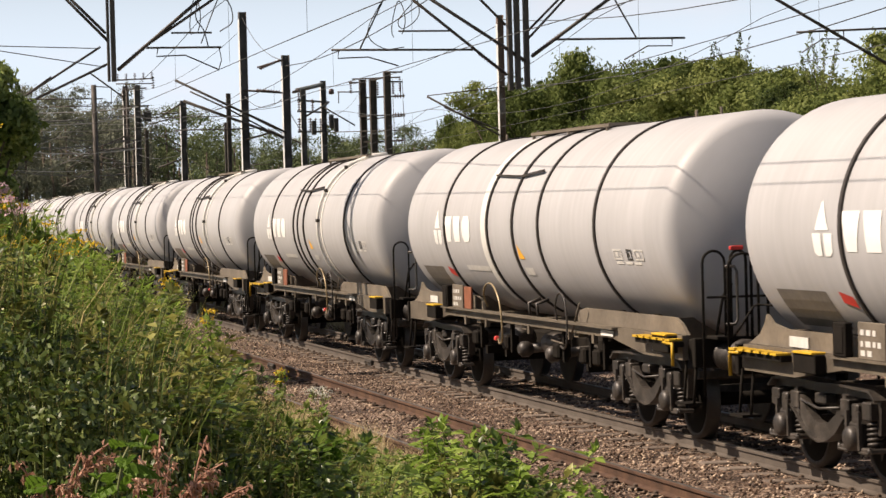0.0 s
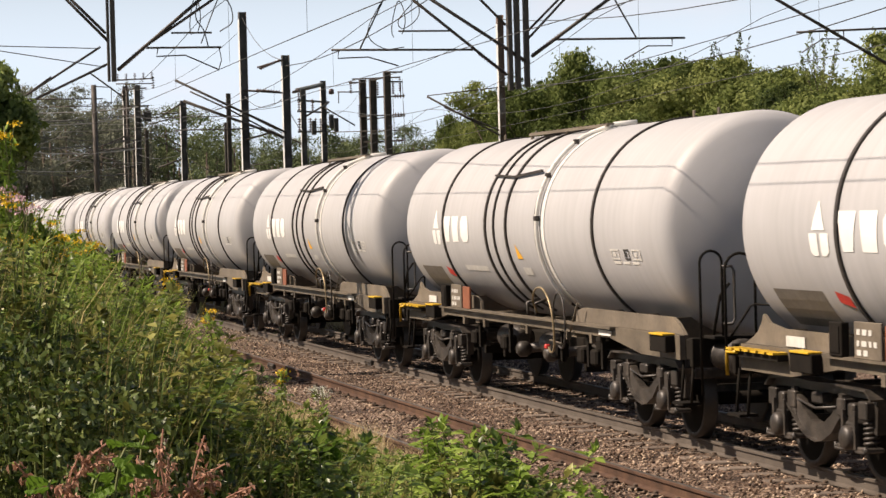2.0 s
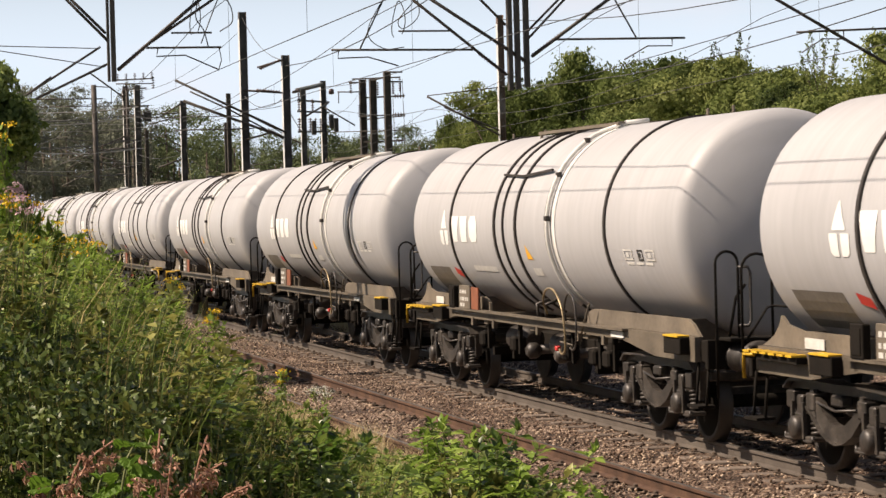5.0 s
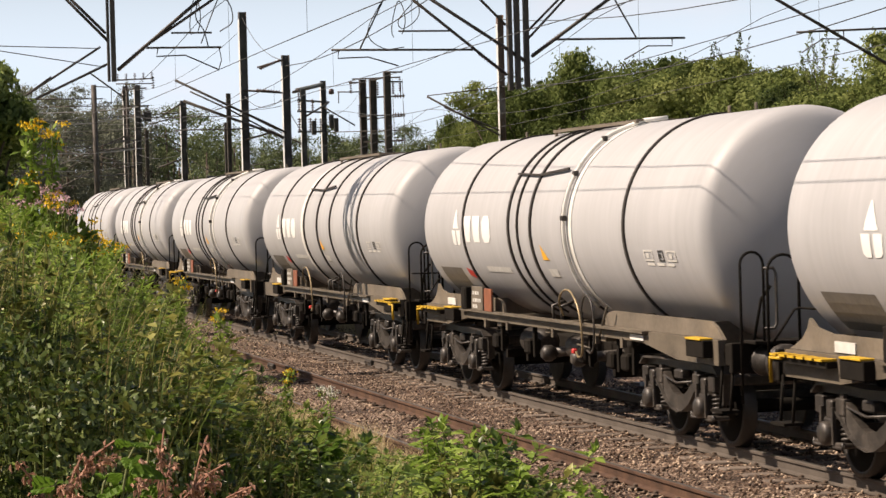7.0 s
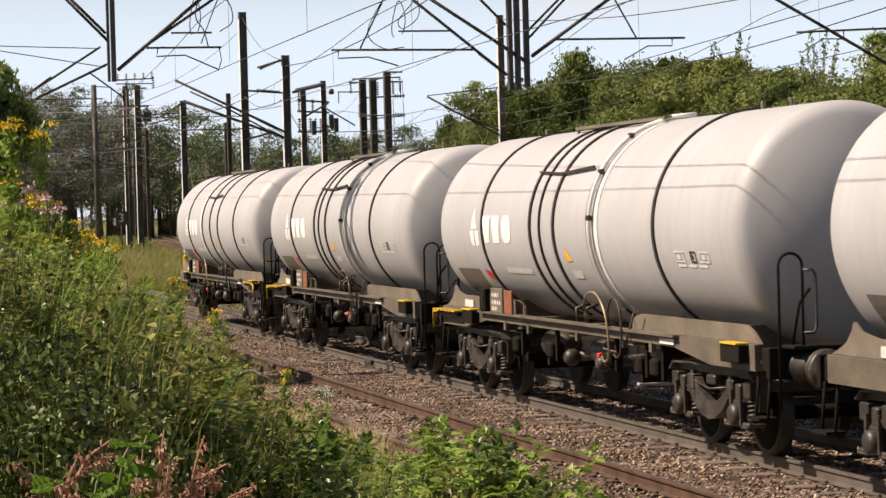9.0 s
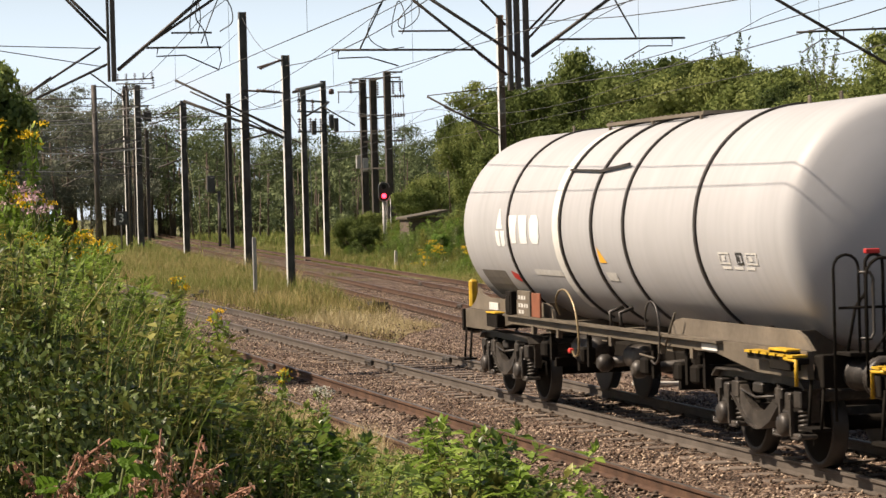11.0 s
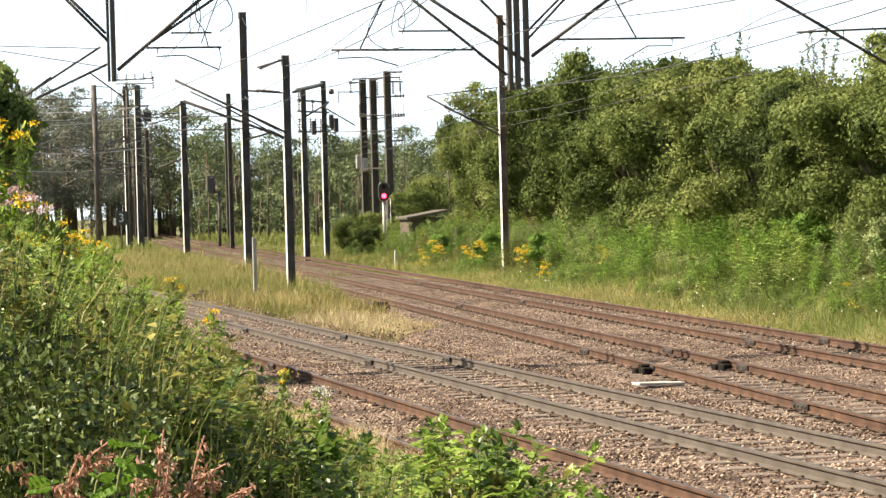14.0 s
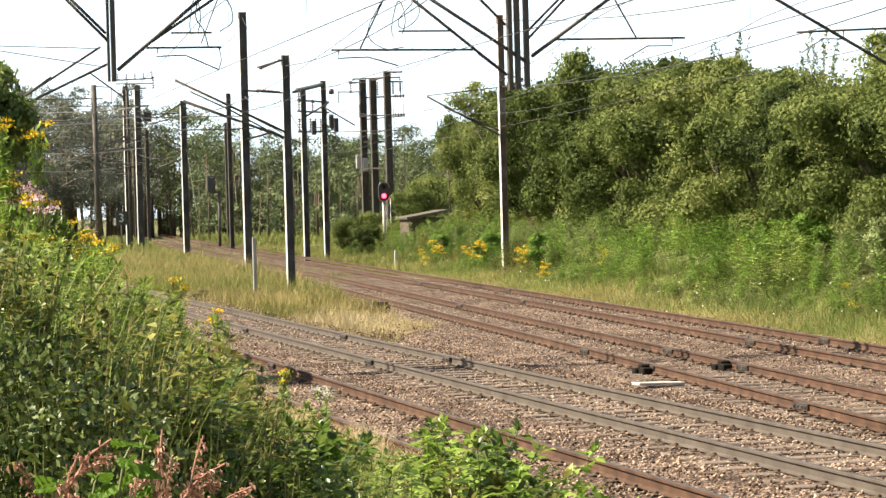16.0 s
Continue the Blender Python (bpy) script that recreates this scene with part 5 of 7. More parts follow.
bracket("arms and cross tubes on the paired masts",
        ((19.51, 236.0, 15.6), (23.04, 236.0, 15.6), 0.06),
        ((20.45, 236.0, 10.66), (14.18, 236.0, 8.08), 0.07),
        ((21.71, 236.0, 7.38), (17.42, 236.0, 8.82), 0.06),
        ((20.5, 236.0, 12.55), (26.23, 236.0, 12.73), 0.05),
        ((20.6, 236.0, 12.35), (31.74, 236.0, 12.31), 0.04),
        ((21.77, 236.0, 9.55), (17.98, 236.0, 9.35), 0.05),
        ((20.5, 236.0, -0.6), (20.5, 236.0, 15.7), 0.1))
bracket("arms on a dark mast",
        ((15.05, 178.0, 10.0), (16.9, 178.0, 11.13), 0.05),
        ((16.8, 178.0, 10.1), (14.33, 178.0, 9.53), 0.04),
        ((16.8, 178.0, 7.02), (14.86, 178.0, 6.36), 0.06),
        ((16.8, 178.0, 7.76), (15.13, 178.0, 8.69), 0.04),
        ((16.8, 178.0, 11.1), (23.67, 178.0, 8.54), 0.05))
stays = bracket("raking stays with insulators on a dark mast",
        ((2.69, 90.0, 7.82), (6.8, 90.0, 5.82), 0.045),
        ((6.83, 90.0, 8.55), (5.76, 90.0, 8.25), 0.035),
        ((6.8, 90.0, 7.29), (5.42, 90.0, 7.41), 0.03),
        ((2.99, 90.0, 7.07), (6.8, 90.0, 5.62), 0.035))
for a, b in (((6.6, 90.0, 8.5), (5.85, 90.0, 8.2)), ((6.6, 90.0, 7.33), (5.7, 90.0, 7.42)), ((6.3, 90.0, 6.05), (5.6, 90.0, 6.4))):
    part("insulator", insulator(bmesh.new(), a, b, 9, 0.075), M["insul"], stays, "ribbed brown insulator")
bracket("short arms on the tall mast",
        ((13.1, 133.3, 6.89), (14.55, 133.0, 7.26), 0.05),
        ((13.1, 133.3, 9.6), (15.24, 133.0, 9.42), 0.05))
bracket("arms on the weathered switch masts",
        ((20.51, 156.0, 10.6), (23.6, 161.3, 11.32), 0.1),
        ((20.9, 156.0, 8.8), (23.96, 161.3, 10.12), 0.06),
        ((23.6, 161.3, 9.86), (25.44, 160.0, 8.54), 0.05))
bracket("arms and drop tubes on the dark paired masts",
        ((41.93, 234.2, 15.35), (43.4, 234.2, 15.33), 0.08),
        ((43.8, 232.0, 15.4), (44.5, 229.2, 15.59), 0.08),
        ((44.4, 229.0, 16.02), (46.03, 229.0, 16.01), 0.08),
        ((44.4, 229.0, 15.1), (46.0, 229.0, 15.08), 0.08),
        ((43.3, 234.2, 11.73), (46.19, 229.0, 11.81), 0.06),
        ((40.79, 234.2, 14.44), (43.3, 234.2, 14.42), 0.06),
        ((40.9, 234.2, 14.44), (40.87, 234.2, 13.36), 0.05),
        ((45.83, 229.0, 15.08), (45.8, 229.0, 13.83), 0.05),
        ((40.12, 234.2, 10.55), (45.7, 229.0, 10.45), 0.05))
bracket("cantilever on the rusty lineside mast",
        ((16.27, 105.5, 7.81), (19.7, 105.5, 5.98), 0.045),
        ((17.03, 105.5, 7.33), (19.7, 105.5, 6.2), 0.035),
        ((16.27, 105.5, 7.85), (19.8, 105.5, 8.2), 0.022))


def feeder_wires():
    """Feeder and span wires slung from mast to mast."""
    g = thing("feeder_wire", "thin dark feeder wires slung between the masts", "overhead wire", "overhead wires")
    ends = (((20.5, 237.0, 15.2), (13.18, 133.4, 13.0)), ((20.5, 237.0, 12.4), (13.18, 133.4, 9.6)), ((13.1, 200.0, 12.0), (16.8, 178.0, 10.4)), ((16.8, 178.0, 10.8), (13.18, 133.4, 9.2)),
            ((13.18, 133.4, 13.6), (6.85, 90.1, 8.5)), ((13.18, 133.4, 9.3), (6.85, 90.1, 7.2)), ((6.85, 90.1, 8.3), (2.7, 46.35, 8.2)), ((21.14, 156.0, 10.3), (13.18, 133.4, 8.6)),
            ((23.64, 161.4, 11.2), (19.7, 105.5, 11.0)), ((23.64, 161.4, 8.2), (6.85, 90.1, 6.8)), ((43.3, 234.2, 15.0), (23.64, 161.4, 9.4)), ((44.5, 229.0, 11.0), (19.7, 105.5, 8.3)),
            ((20.5, 237.0, 9.5), (16.8, 178.0, 7.4)), ((19.7, 105.5, 8.2), (14.5, 46.35, 7.9)), ((19.7, 105.5, 11.2), (14.5, 46.35, 8.5)))
    for a, b in ends:
        a, b = Vector(a), Vector(b)
        pts = [a.lerp(b, t) - Vector((0, 0, 0.012 * (b - a).length * 4 * t * (1 - t))) for t in [k / 8 for k in range(9)]]
        part("wire", tube(bmesh.new(), pts, 0.016, 4), M["wire"], g)

    g = thing("jumper_cable", "curved black jumper cables looping round insulators", "cable", "overhead wires")
    for x, z, w, h in ((-3.63, 6.61, 0.10, 0.35), (0.336, 6.527, 0.13, 0.35)):
        pts = [(x + w * math.cos(a), PY + 0.1 * math.sin(2 * a), z + h * math.sin(a) + 0.1 * math.cos(a)) for a in [2 * math.pi * k / 18 - 1.2 for k in range(16)]]
        part("loop", tube(bmesh.new(), pts, 0.010, 5), M["mast"], g, smooth=True)
    g = thing("span_wire", "pale span wires and tubes crossing the curve", "overhead wire", "overhead wires")
    for k in range(16):
        z = 7.0 + 0.42 * k + 0.5 * math.sin(5.0 * k)
        a, b = Vector((3.0 + 0.5 * (k % 5), 190 + 2.5 * k, z)), Vector((21.0 + 0.4 * (k % 3), 236 - 1.5 * (k % 4), z + 1.2 * math.sin(2.3 * k)))
        part("wire", tube(bmesh.new(), [a.lerp(b, t) - Vector((0, 0, 2.0 * t * (1 - t))) for t in [j / 6 for j in range(7)]], 0.022 if k % 3 else 0.045, 4), M["galv" if k % 2 else "wire"], g)


feeder_wires()


def post_insulators(g, a, b, n, size, r):
    """A row of upright ribbed insulators from a to b."""
    a, b = Vector(a), Vector(b)
    for k in range(n):
        p = a.lerp(b, k / max(1, n - 1))
        part("insulator", insulator(bmesh.new(), p, p + Vector((0, 0, size)), 5, r), M["insul"], g, "ribbed brown insulator")


def cross_arms():
    """Switch gear on the paired masts: arms, rows of insulators, boxes and drop leads."""
    g = thing("switch_gear", "pale beam and rows of brown insulators between masts", "switch gear")
    part("beam", bar(bmesh.new(), (20.6, 155.4, 10.75), (23.9, 162.0, 11.5), 0.14, 0.12), M["galv"], g, "pale steel beam")
    for z, n, size, r in ((8.0, 6, 0.85, 0.15), (9.3, 3, 0.8, 0.13), (10.0, 2, 0.7, 0.13)):
        part("cross_arm", bar(bmesh.new(), (20.5, 154.6, z), (24.4, 163.2, z + 0.25), 0.10, 0.12), M["mast"], g)
        post_insulators(g, (20.7, 155.2, z + 0.06), (24.0, 162.4, z + 0.28), n, size, r)
    for x, y, z in ((23.5, 158.4, 8.75), (23.95, 159.0, 8.55), (21.3, 153.6, 8.2)):
        part("switch_box", box(bmesh.new(), (x, y, z), (0.28, 0.28, 0.9), 0.03), M["bogie"], g, "dark switch box")
    part("drop_lead", tube(bmesh.new(), [(21.4, 156.0, 8.0), (21.55, 156.0, 4.0), (21.3, 156.0, 1.2)], 0.025, 5), M["galv"], g)
    part("counterweight", lathe(bmesh.new(), [(-0.2, 0.02), (-0.15, 0.18), (0.15, 0.18), (0.2, 0.02)], 12, "z"), M["insul"], g, "round brown insulator").location = (23.9, 160.0, 10.8)
    g = thing("switch_gear", "arms with hanging insulators on the dark masts", "switch gear")
    for z, x0_, x1_ in ((15.6, 42.0, 46.2), (13.8, 43.4, 46.4), (12.0, 42.6, 46.4), (9.5, 43.0, 46.3), (6.9, 42.6, 44.6)):
        part("cross_arm", bar(bmesh.new(), (x0_, 233.0, z), (x1_, 230.5, z), 0.12, 0.14), M["mast"], g)
    for x, y, z in ((41.9, 233.2, 15.5), (46.1, 230.4, 15.5), (45.1, 229.0, 15.2), (44.05, 231.0, 15.2), (42.9, 234.0, 13.2)):
        part("insulator", insulator(bmesh.new(), (x, y, z), (x, y, z - 1.3), 6, 0.17), M["insul"], g, "hanging brown insulator")
    for z in (13.8, 12.0, 9.5):
        part("insulator", insulator(bmesh.new(), (45.6, 230.8, z), (46.6, 230.4, z), 4, 0.26), M["insul"], g, "ribbed brown insulator")
    for x in (45.3, 46.3):
        part("drop_lead", tube(bmesh.new(), [(x, 230.2, 15.4), (x + 0.1, 230.2, 10.0), (x - 0.1, 230.2, 3.0)], 0.03, 5), M["wire"], g)
    for x, z in ((42.5, 7.6), (43.2, 7.3)):
        part("switch_box", box(bmesh.new(), (x, 233.4, z), (0.45, 0.4, 1.3), 0.04), M["galv"], g, "grey switch box")
    g = thing("switch_gear", "crowded arms and insulators on the paired masts", "switch gear")
    for z, x0_, x1_ in ((16.0, 19.7, 22.9), (15.1, 20.2, 22.2), (13.4, 20.2, 22.4), (12.5, 19.5, 22.5), (10.6, 20.3, 22.0)):
        part("cross_arm", bar(bmesh.new(), (x0_, 236.8, z), (x1_, 234.6, z), 0.12, 0.12), M["mast"], g)
    post_insulators(g, (19.8, 236.7, 15.9), (22.8, 234.7, 15.9), 5, 0.7, 0.16)
    post_insulators(g, (22.9, 234.7, 15.0), (22.9, 234.7, 15.0), 1, 1.2, 0.2)
    post_insulators(g, (20.4, 236.4, 12.6), (22.3, 234.9, 12.6), 3, 0.9, 0.2)
    post_insulators(g, (20.2, 236.4, 14.0), (21.8, 234.9, 14.0), 2, 1.0, 0.2)
    part("switch_box", box(bmesh.new(), (22.25, 234.6, 12.4), (0.7, 0.5, 1.0), 0.05), M["bogie"], g, "dark switch box")


cross_arms()


def distant_signs():
    """A speed board by the curve and the back of a far signal."""
    g = thing("speed_board", "small dark speed board with a pale figure 3", "speed sign")
    x, y = 15.6, 205.0
    part("post", tube(bmesh.new(), [(x, y, -0.6), (x, y, 3.0)], 0.06, 8), M["mast"], g)
    board = part("board", box(bmesh.new(), (x, y - 0.08, 2.75), (1.0, 0.06, 1.15), 0.02), M["mark"], g, "dark square board")
    part("edge_plate", box(bmesh.new(), (x - 0.55, y - 0.1, 2.45), (0.18, 0.05, 0.6), 0.01), M["white"], g, "white edge plate")
    txt = bpy.data.curves.new("figure", "FONT")
    txt.body, txt.size, txt.extrude = "3", 1.0, 0.01
    txt.align_x, txt.align_y = "CENTER", "CENTER"
    txt.materials.append(M["white"])
    fig = new("figure", txt)
    fig.parent = board
    fig.matrix_basis = pose(x, y - 0.125, 2.75, 90, 0, 0)
    g = thing("far_signal", "dark signal head seen on a thin far post", "railway signal")
    part("post", tube(bmesh.new(), [(26.4, 220.0, -0.6), (26.45, 220.0, 5.0)], 0.14, 8), M["mast"], g)
    part("arm", bar(bmesh.new(), (25.6, 220.0, 4.85), (26.5, 220.0, 4.85), 0.12, 0.12), M["mast"], g)
    part("head", box(bmesh.new(), (25.72, 220.0, 5.62), (0.75, 0.4, 1.5), 0.06), M["mark"], g, "dark signal head")


distant_signs()


def signal():
    g = thing("railway_signal", "signal post showing a red light", "railway signal")
    x, y = 26.6, 157.2
    part("post", tube(bmesh.new(), [(x, y, -0.6), (x, y, 3.5)], 0.11, 10), M["galv"], g)
    bm = bmesh.new()
    pts = []
    for k in range(20):
        a = 2 * math.pi * k / 20
        pts.append((x + 0.36 * math.cos(a), 4.05 + 0.27 * (1 if math.sin(a) > 0 else -1) + 0.36 * math.sin(a)))
    f = [bm.verts.new((px, y - 0.12, pz)) for px, pz in pts]
    b = [bm.verts.new((px, y - 0.05, pz)) for px, pz in pts]
    bm.faces.new(f)
    bm.faces.new(b[::-1])
    for k in range(20):
        bm.faces.new((f[k], f[(k + 1) % 20], b[(k + 1) % 20], b[k]))
    board = part("backboard", bm, M["mark"], g, "black oval backboard")
    rim = [(x + 0.37 * math.cos(2 * math.pi * k / 24), y - 0.13, 4.05 + 0.27 * (1 if math.sin(2 * math.pi * k / 24) >= 0 else -1) + 0.37 * math.sin(2 * math.pi * k / 24)) for k in range(25)]
    part("rim", tube(bmesh.new(), rim, 0.03, 5, False), M["galv"], board, "pale rim")
    part("upper_lens", lathe(bmesh.new(), [(y - 0.16, 0.14), (y - 0.1, 0.16)], 16), M["glass"], g).location = (x, 0, 4.38)
    part("red_lens", lathe(bmesh.new(), [(y - 0.2, 0.12), (y - 0.1, 0.16)], 16), M["lamp"], g, "glowing red lens").location = (x, 0, 3.78)
    part("ladder", tube(tube(bmesh.new(), [(x + 0.2, y + 0.2, -0.5), (x + 0.2, y + 0.2, 3.6)], 0.03, 5), [(x + 0.5, y + 0.2, -0.5), (x + 0.5, y + 0.2, 3.6)], 0.03, 5), M["galv"], g)


signal()


def hut():
    g = thing("lineside_hut", "low hut with a pale sloping roof behind bushes", "hut")
    c = Vector((27.3, 150.0, 0.55))
    bm = bmesh.new()
    box(bm, c + Vector((0, 0, 0.8)), (2.3, 2.4, 1.9), 0.02)
    part("wall", bm, M["bark"], g, "dark wall")
    bm = bmesh.new()
    box(bm, c + Vector((0, 0, 1.95)), (2.7, 3.0, 0.16), 0.02, m=pose(0, 0, 0, 0, -9, 0))
    part("roof", bm, M["frame"], g, "grey sheet roof")


hut()


def lineside_items():
    p = thing("marker_post", "slim pale post with a small box beside the track", "post")
    part("shaft", box(bmesh.new(), (4.78, 86.3, 0.75), (0.13, 0.13, 2.5), 0.01), M["galv"], p)
    part("box", box(bmesh.new(), (5.15, 86.4, -0.1), (0.34, 0.3, 0.34), 0.02), M["bogie"], p, "grey relay box")
    b = thing("timber_board", "weathered pale board lying on the ballast", "board")
    part("plank", box(bmesh.new(), (2.53, 38.15, -0.12), (0.85, 0.28, 0.05), 0.008, m=pose(0, 0, 0, 0, 2, 8)), M["concrete"], b)
    for x, y, a in ((3.62, 90.64, 20), (5.42, 86.92, -10), (6.04, 73.32, 5)):
        s = thing("scrap_timber", "dark scrap timber lying at the track side", "timber", "scrap timbers")
        z = max(ground_z(x, y), -0.2)
        for k, (dx, dz, ln) in enumerate(((0.0, 0.07, 1.0), (0.12, 0.19, 0.7))):
            part("plank", box(bmesh.new(), (x + dx, y, z + dz), (ln, 0.24, 0.12), 0.015, m=pose(0, 0, 0, 0, 3 * k, a + 25 * k)), M["bogie"], s)
    for x, y in ((20.9, 131.0), (25.5, 148.0), (26.2, 158.5), (24.6, 132.0)):
        s = thing("cable_marker", "short white concrete marker in the grass", "marker post", "white markers")
        part("stump", box(bmesh.new(), (x, y, ground_z(x, y) + 0.45), (0.16, 0.16, 1.0), 0.02), M["concrete"], s)


lineside_items()


# ---- plants ----
def leaves(rng, pts, size, up=0.4, ratio=0.5, fold=0.25, facing=None, jitter=0.6):
    """A folded lozenge leaf at each point, four corners and two triangles; facing: which way the blades look, loosely."""
    n = len(pts)
    if facing is None:
        d = rng.normal(0, 1, (n, 3))
        d[:, 2] += up
        d /= np.linalg.norm(d, axis=1, keepdims=True)
        s = np.cross(d, rng.normal(0, 1, (n, 3)))
        s /= np.linalg.norm(s, axis=1, keepdims=True) + 1e-9
        nn = np.cross(d, s)
    else:
        nn = facing + rng.normal(0, jitter, (n, 3))
        nn /= np.linalg.norm(nn, axis=1, keepdims=True) + 1e-9
        d = np.cross(nn, rng.normal(0, 1, (n, 3)))
        d /= np.linalg.norm(d, axis=1, keepdims=True) + 1e-9
        s = np.cross(d, nn)
    L = (size * rng.uniform(0.6, 1.3, n))[:, None]
    base = pts - d * L * 0.5
    tip = pts + d * L * 0.5
    mid = pts + nn * L * fold * -0.3
    a, b = mid + s * L * ratio * 0.5 + nn * L * fold * 0.5, mid - s * L * ratio * 0.5 + nn * L * fold * 0.5
    v = np.stack([base, a, tip, b], 1).reshape(-1, 3)
    k = 4 * np.arange(n)[:, None]
    f = np.concatenate([k + np.array([[0, 1, 2]]), k + np.array([[0, 2, 3]])], 1).reshape(-1, 3)
    return v, f


def chips(rng, pts, size, facing, jitter=0.45, ratio=0.62):
    """A small pointed leaf at each point, one triangle, for crowns that are seen from afar."""
    n = len(pts)
    nn = facing + rng.normal(0, jitter, (n, 3))
    nn /= np.linalg.norm(nn, axis=1, keepdims=True) + 1e-9
    d = np.cross(nn, rng.normal(0, 1, (n, 3)))
    d /= np.linalg.norm(d, axis=1, keepdims=True) + 1e-9
    s = np.cross(d, nn)
    L = (size * rng.uniform(0.6, 1.3, n))[:, None]
    v = np.stack([pts - d * L * 0.4 - s * L * ratio * 0.5, pts - d * L * 0.4 + s * L * ratio * 0.5, pts + d * L * 0.6], 1).reshape(-1, 3)
    return v, np.arange(3 * n).reshape(-1, 3)


def join(*sets):
    vs, fs, sl, o = [], [], [], 0
    for v, f, slot in sets:
        vs.append(v)
        fs.append(np.asarray(f) + o)
        sl.append(np.full(len(f), slot))
        o += len(v)
    return np.concatenate(vs), np.concatenate(fs), np.concatenate(sl)


def crown_points(rng, n, centres, radii, flat=0.75):
    """Points on uneven clumps, thickest on their upper sides, and which way the clump looks there."""
    radii = np.array(radii)
    which = rng.choice(len(centres), n, p=radii ** 2 / np.sum(radii ** 2))
    d = rng.normal(0, 1, (n, 3))
    d[:, 2] += 0.35
    d /= np.linalg.norm(d, axis=1, keepdims=True)
    r = 0.5 + 0.64 * rng.random(n) ** 0.75 + 0.16 * rng.normal(0, 1, n) * (rng.random(n) < 0.3)
    return np.array(centres)[which] + d * np.array([1, 1, flat]) * (radii[which] * r)[:, None], d


def bush_tree(seed, height, spread, n, leaf, mat):
    """Trunk, limbs and a crown of many small leaves in uneven clumps; the origin is at the foot."""
    rng = np.random.default_rng(seed)
    trunk, limbs = bmesh.new(), bmesh.new()
    fork = height * rng.uniform(0.12, 0.22)
    tube(trunk, [(0, 0, -0.4), (0.05, 0, fork * 0.5), (0.1, 0.05, fork)], [height * 0.028, height * 0.022, height * 0.019], 8)
    centres, radii = [], []
    for k in range(11):
        a = 2 * math.pi * (k + rng.uniform(-0.3, 0.3)) / 11
        reach = spread * rng.uniform(0.3, 0.8)
        top = height * rng.uniform(0.45, 0.86)
        e = np.array([reach * math.cos(a), reach * math.sin(a), top])
        m = e * np.array([0.45, 0.45, 0.55]) + rng.normal(0, 0.2, 3)
        tube(limbs, [(0.1, 0.05, fork * 0.9), tuple(m), tuple(e)], [height * 0.013, height * 0.008, 0.02], 5)
        c = e + rng.normal(0, spread * 0.06, 3)
        centres.append(c)
        radii.append(spread * rng.uniform(0.2, 0.36))
        for _ in range(4):
            q = rng.normal(0, 1, 3)
            q /= np.linalg.norm(q)
            centres.append(c + q * spread * 0.2)
            radii.append(spread * rng.uniform(0.07, 0.16))
    for _ in range(10):
        a = rng.uniform(0, 2 * np.pi)
        rr = spread * rng.uniform(0.3, 0.85)
        centres.append(np.array([rr * math.cos(a), rr * math.sin(a), height * rng.uniform(0.14, 0.55)]))
        radii.append(spread * rng.uniform(0.17, 0.3))
    centres.append(np.array([0, 0, height * 0.72]))
    radii.append(spread * 0.45)
    p, d = crown_points(rng, n, centres, radii)
    v, f = chips(rng, p, leaf, d, 0.5)
    p, d = crown_points(rng, 2000, centres, np.array(radii) * 0.5)
    v2, f2 = chips(rng, p, 0.36, d, 0.6)
    # loose sprays that stand out of the crown
    root, way = crown_points(rng, 90, centres, np.array(radii) * 0.9)
    way = way + np.array([0, 0, 0.55]) + rng.normal(0, 0.3, (90, 3))
    way /= np.linalg.norm(way, axis=1, keepdims=True)
    run = rng.uniform(0.35, 1.15, 90) * spread / 3.6
    u = rng.random((90, 26))
    p = root[:, None] + way[:, None] * (run[:, None] * u)[..., None] - np.array([0, 0, 0.25]) * (u * u)[..., None] * run[:, None, None]
    p = p + rng.normal(0, 0.05, p.shape) * (1.3 - u[..., None])
    v3, f3 = chips(rng, p.reshape(-1, 3), leaf * 0.95, np.repeat(way, 26, 0) * 0.2 + np.array([0, 0, 0.6]), 0.6)
    for q in range(0, 90, 2):
        tube(limbs, [tuple(root[q] - way[q] * 0.3), tuple(root[q] + way[q] * run[q] * 0.5 - np.array([0, 0, 0.06]) * run[q]), tuple(root[q] + way[q] * run[q] - np.array([0, 0, 0.25]) * run[q])], [0.008, 0.005, 0.003], 3)
    v, f, _ = join((v, f, 0), (v2, f2, 0), (v3, f3, 0))
    return (mesh_of(trunk, "trunk", M["bark"]), mesh_of(limbs, "limb", M["bark"]), triangles("crown", v, f, [M[mat]]))


HEDGE = [bush_tree(11 + k, h, s, 36000, 0.125, "leaf_hedge") for k, (h, s) in enumerate(((6.6, 3.6), (7.0, 4.0), (6.2, 3.3), (5.4, 3.0)))]
HEDGE_BACK = bush_tree(19, 6.8, 3.7, 14000, 0.2, "leaf_hedge")
BANK_TREE = bush_tree(31, 6.6, 1.7, 20000, 0.17, "leaf_bank")
GREY_BUSH = bush_tree(38, 3.0, 1.6, 14000, 0.11, "leaf_grey")
BUSH = bush_tree(37, 3.0, 1.5, 14000, 0.12, "leaf_verge")


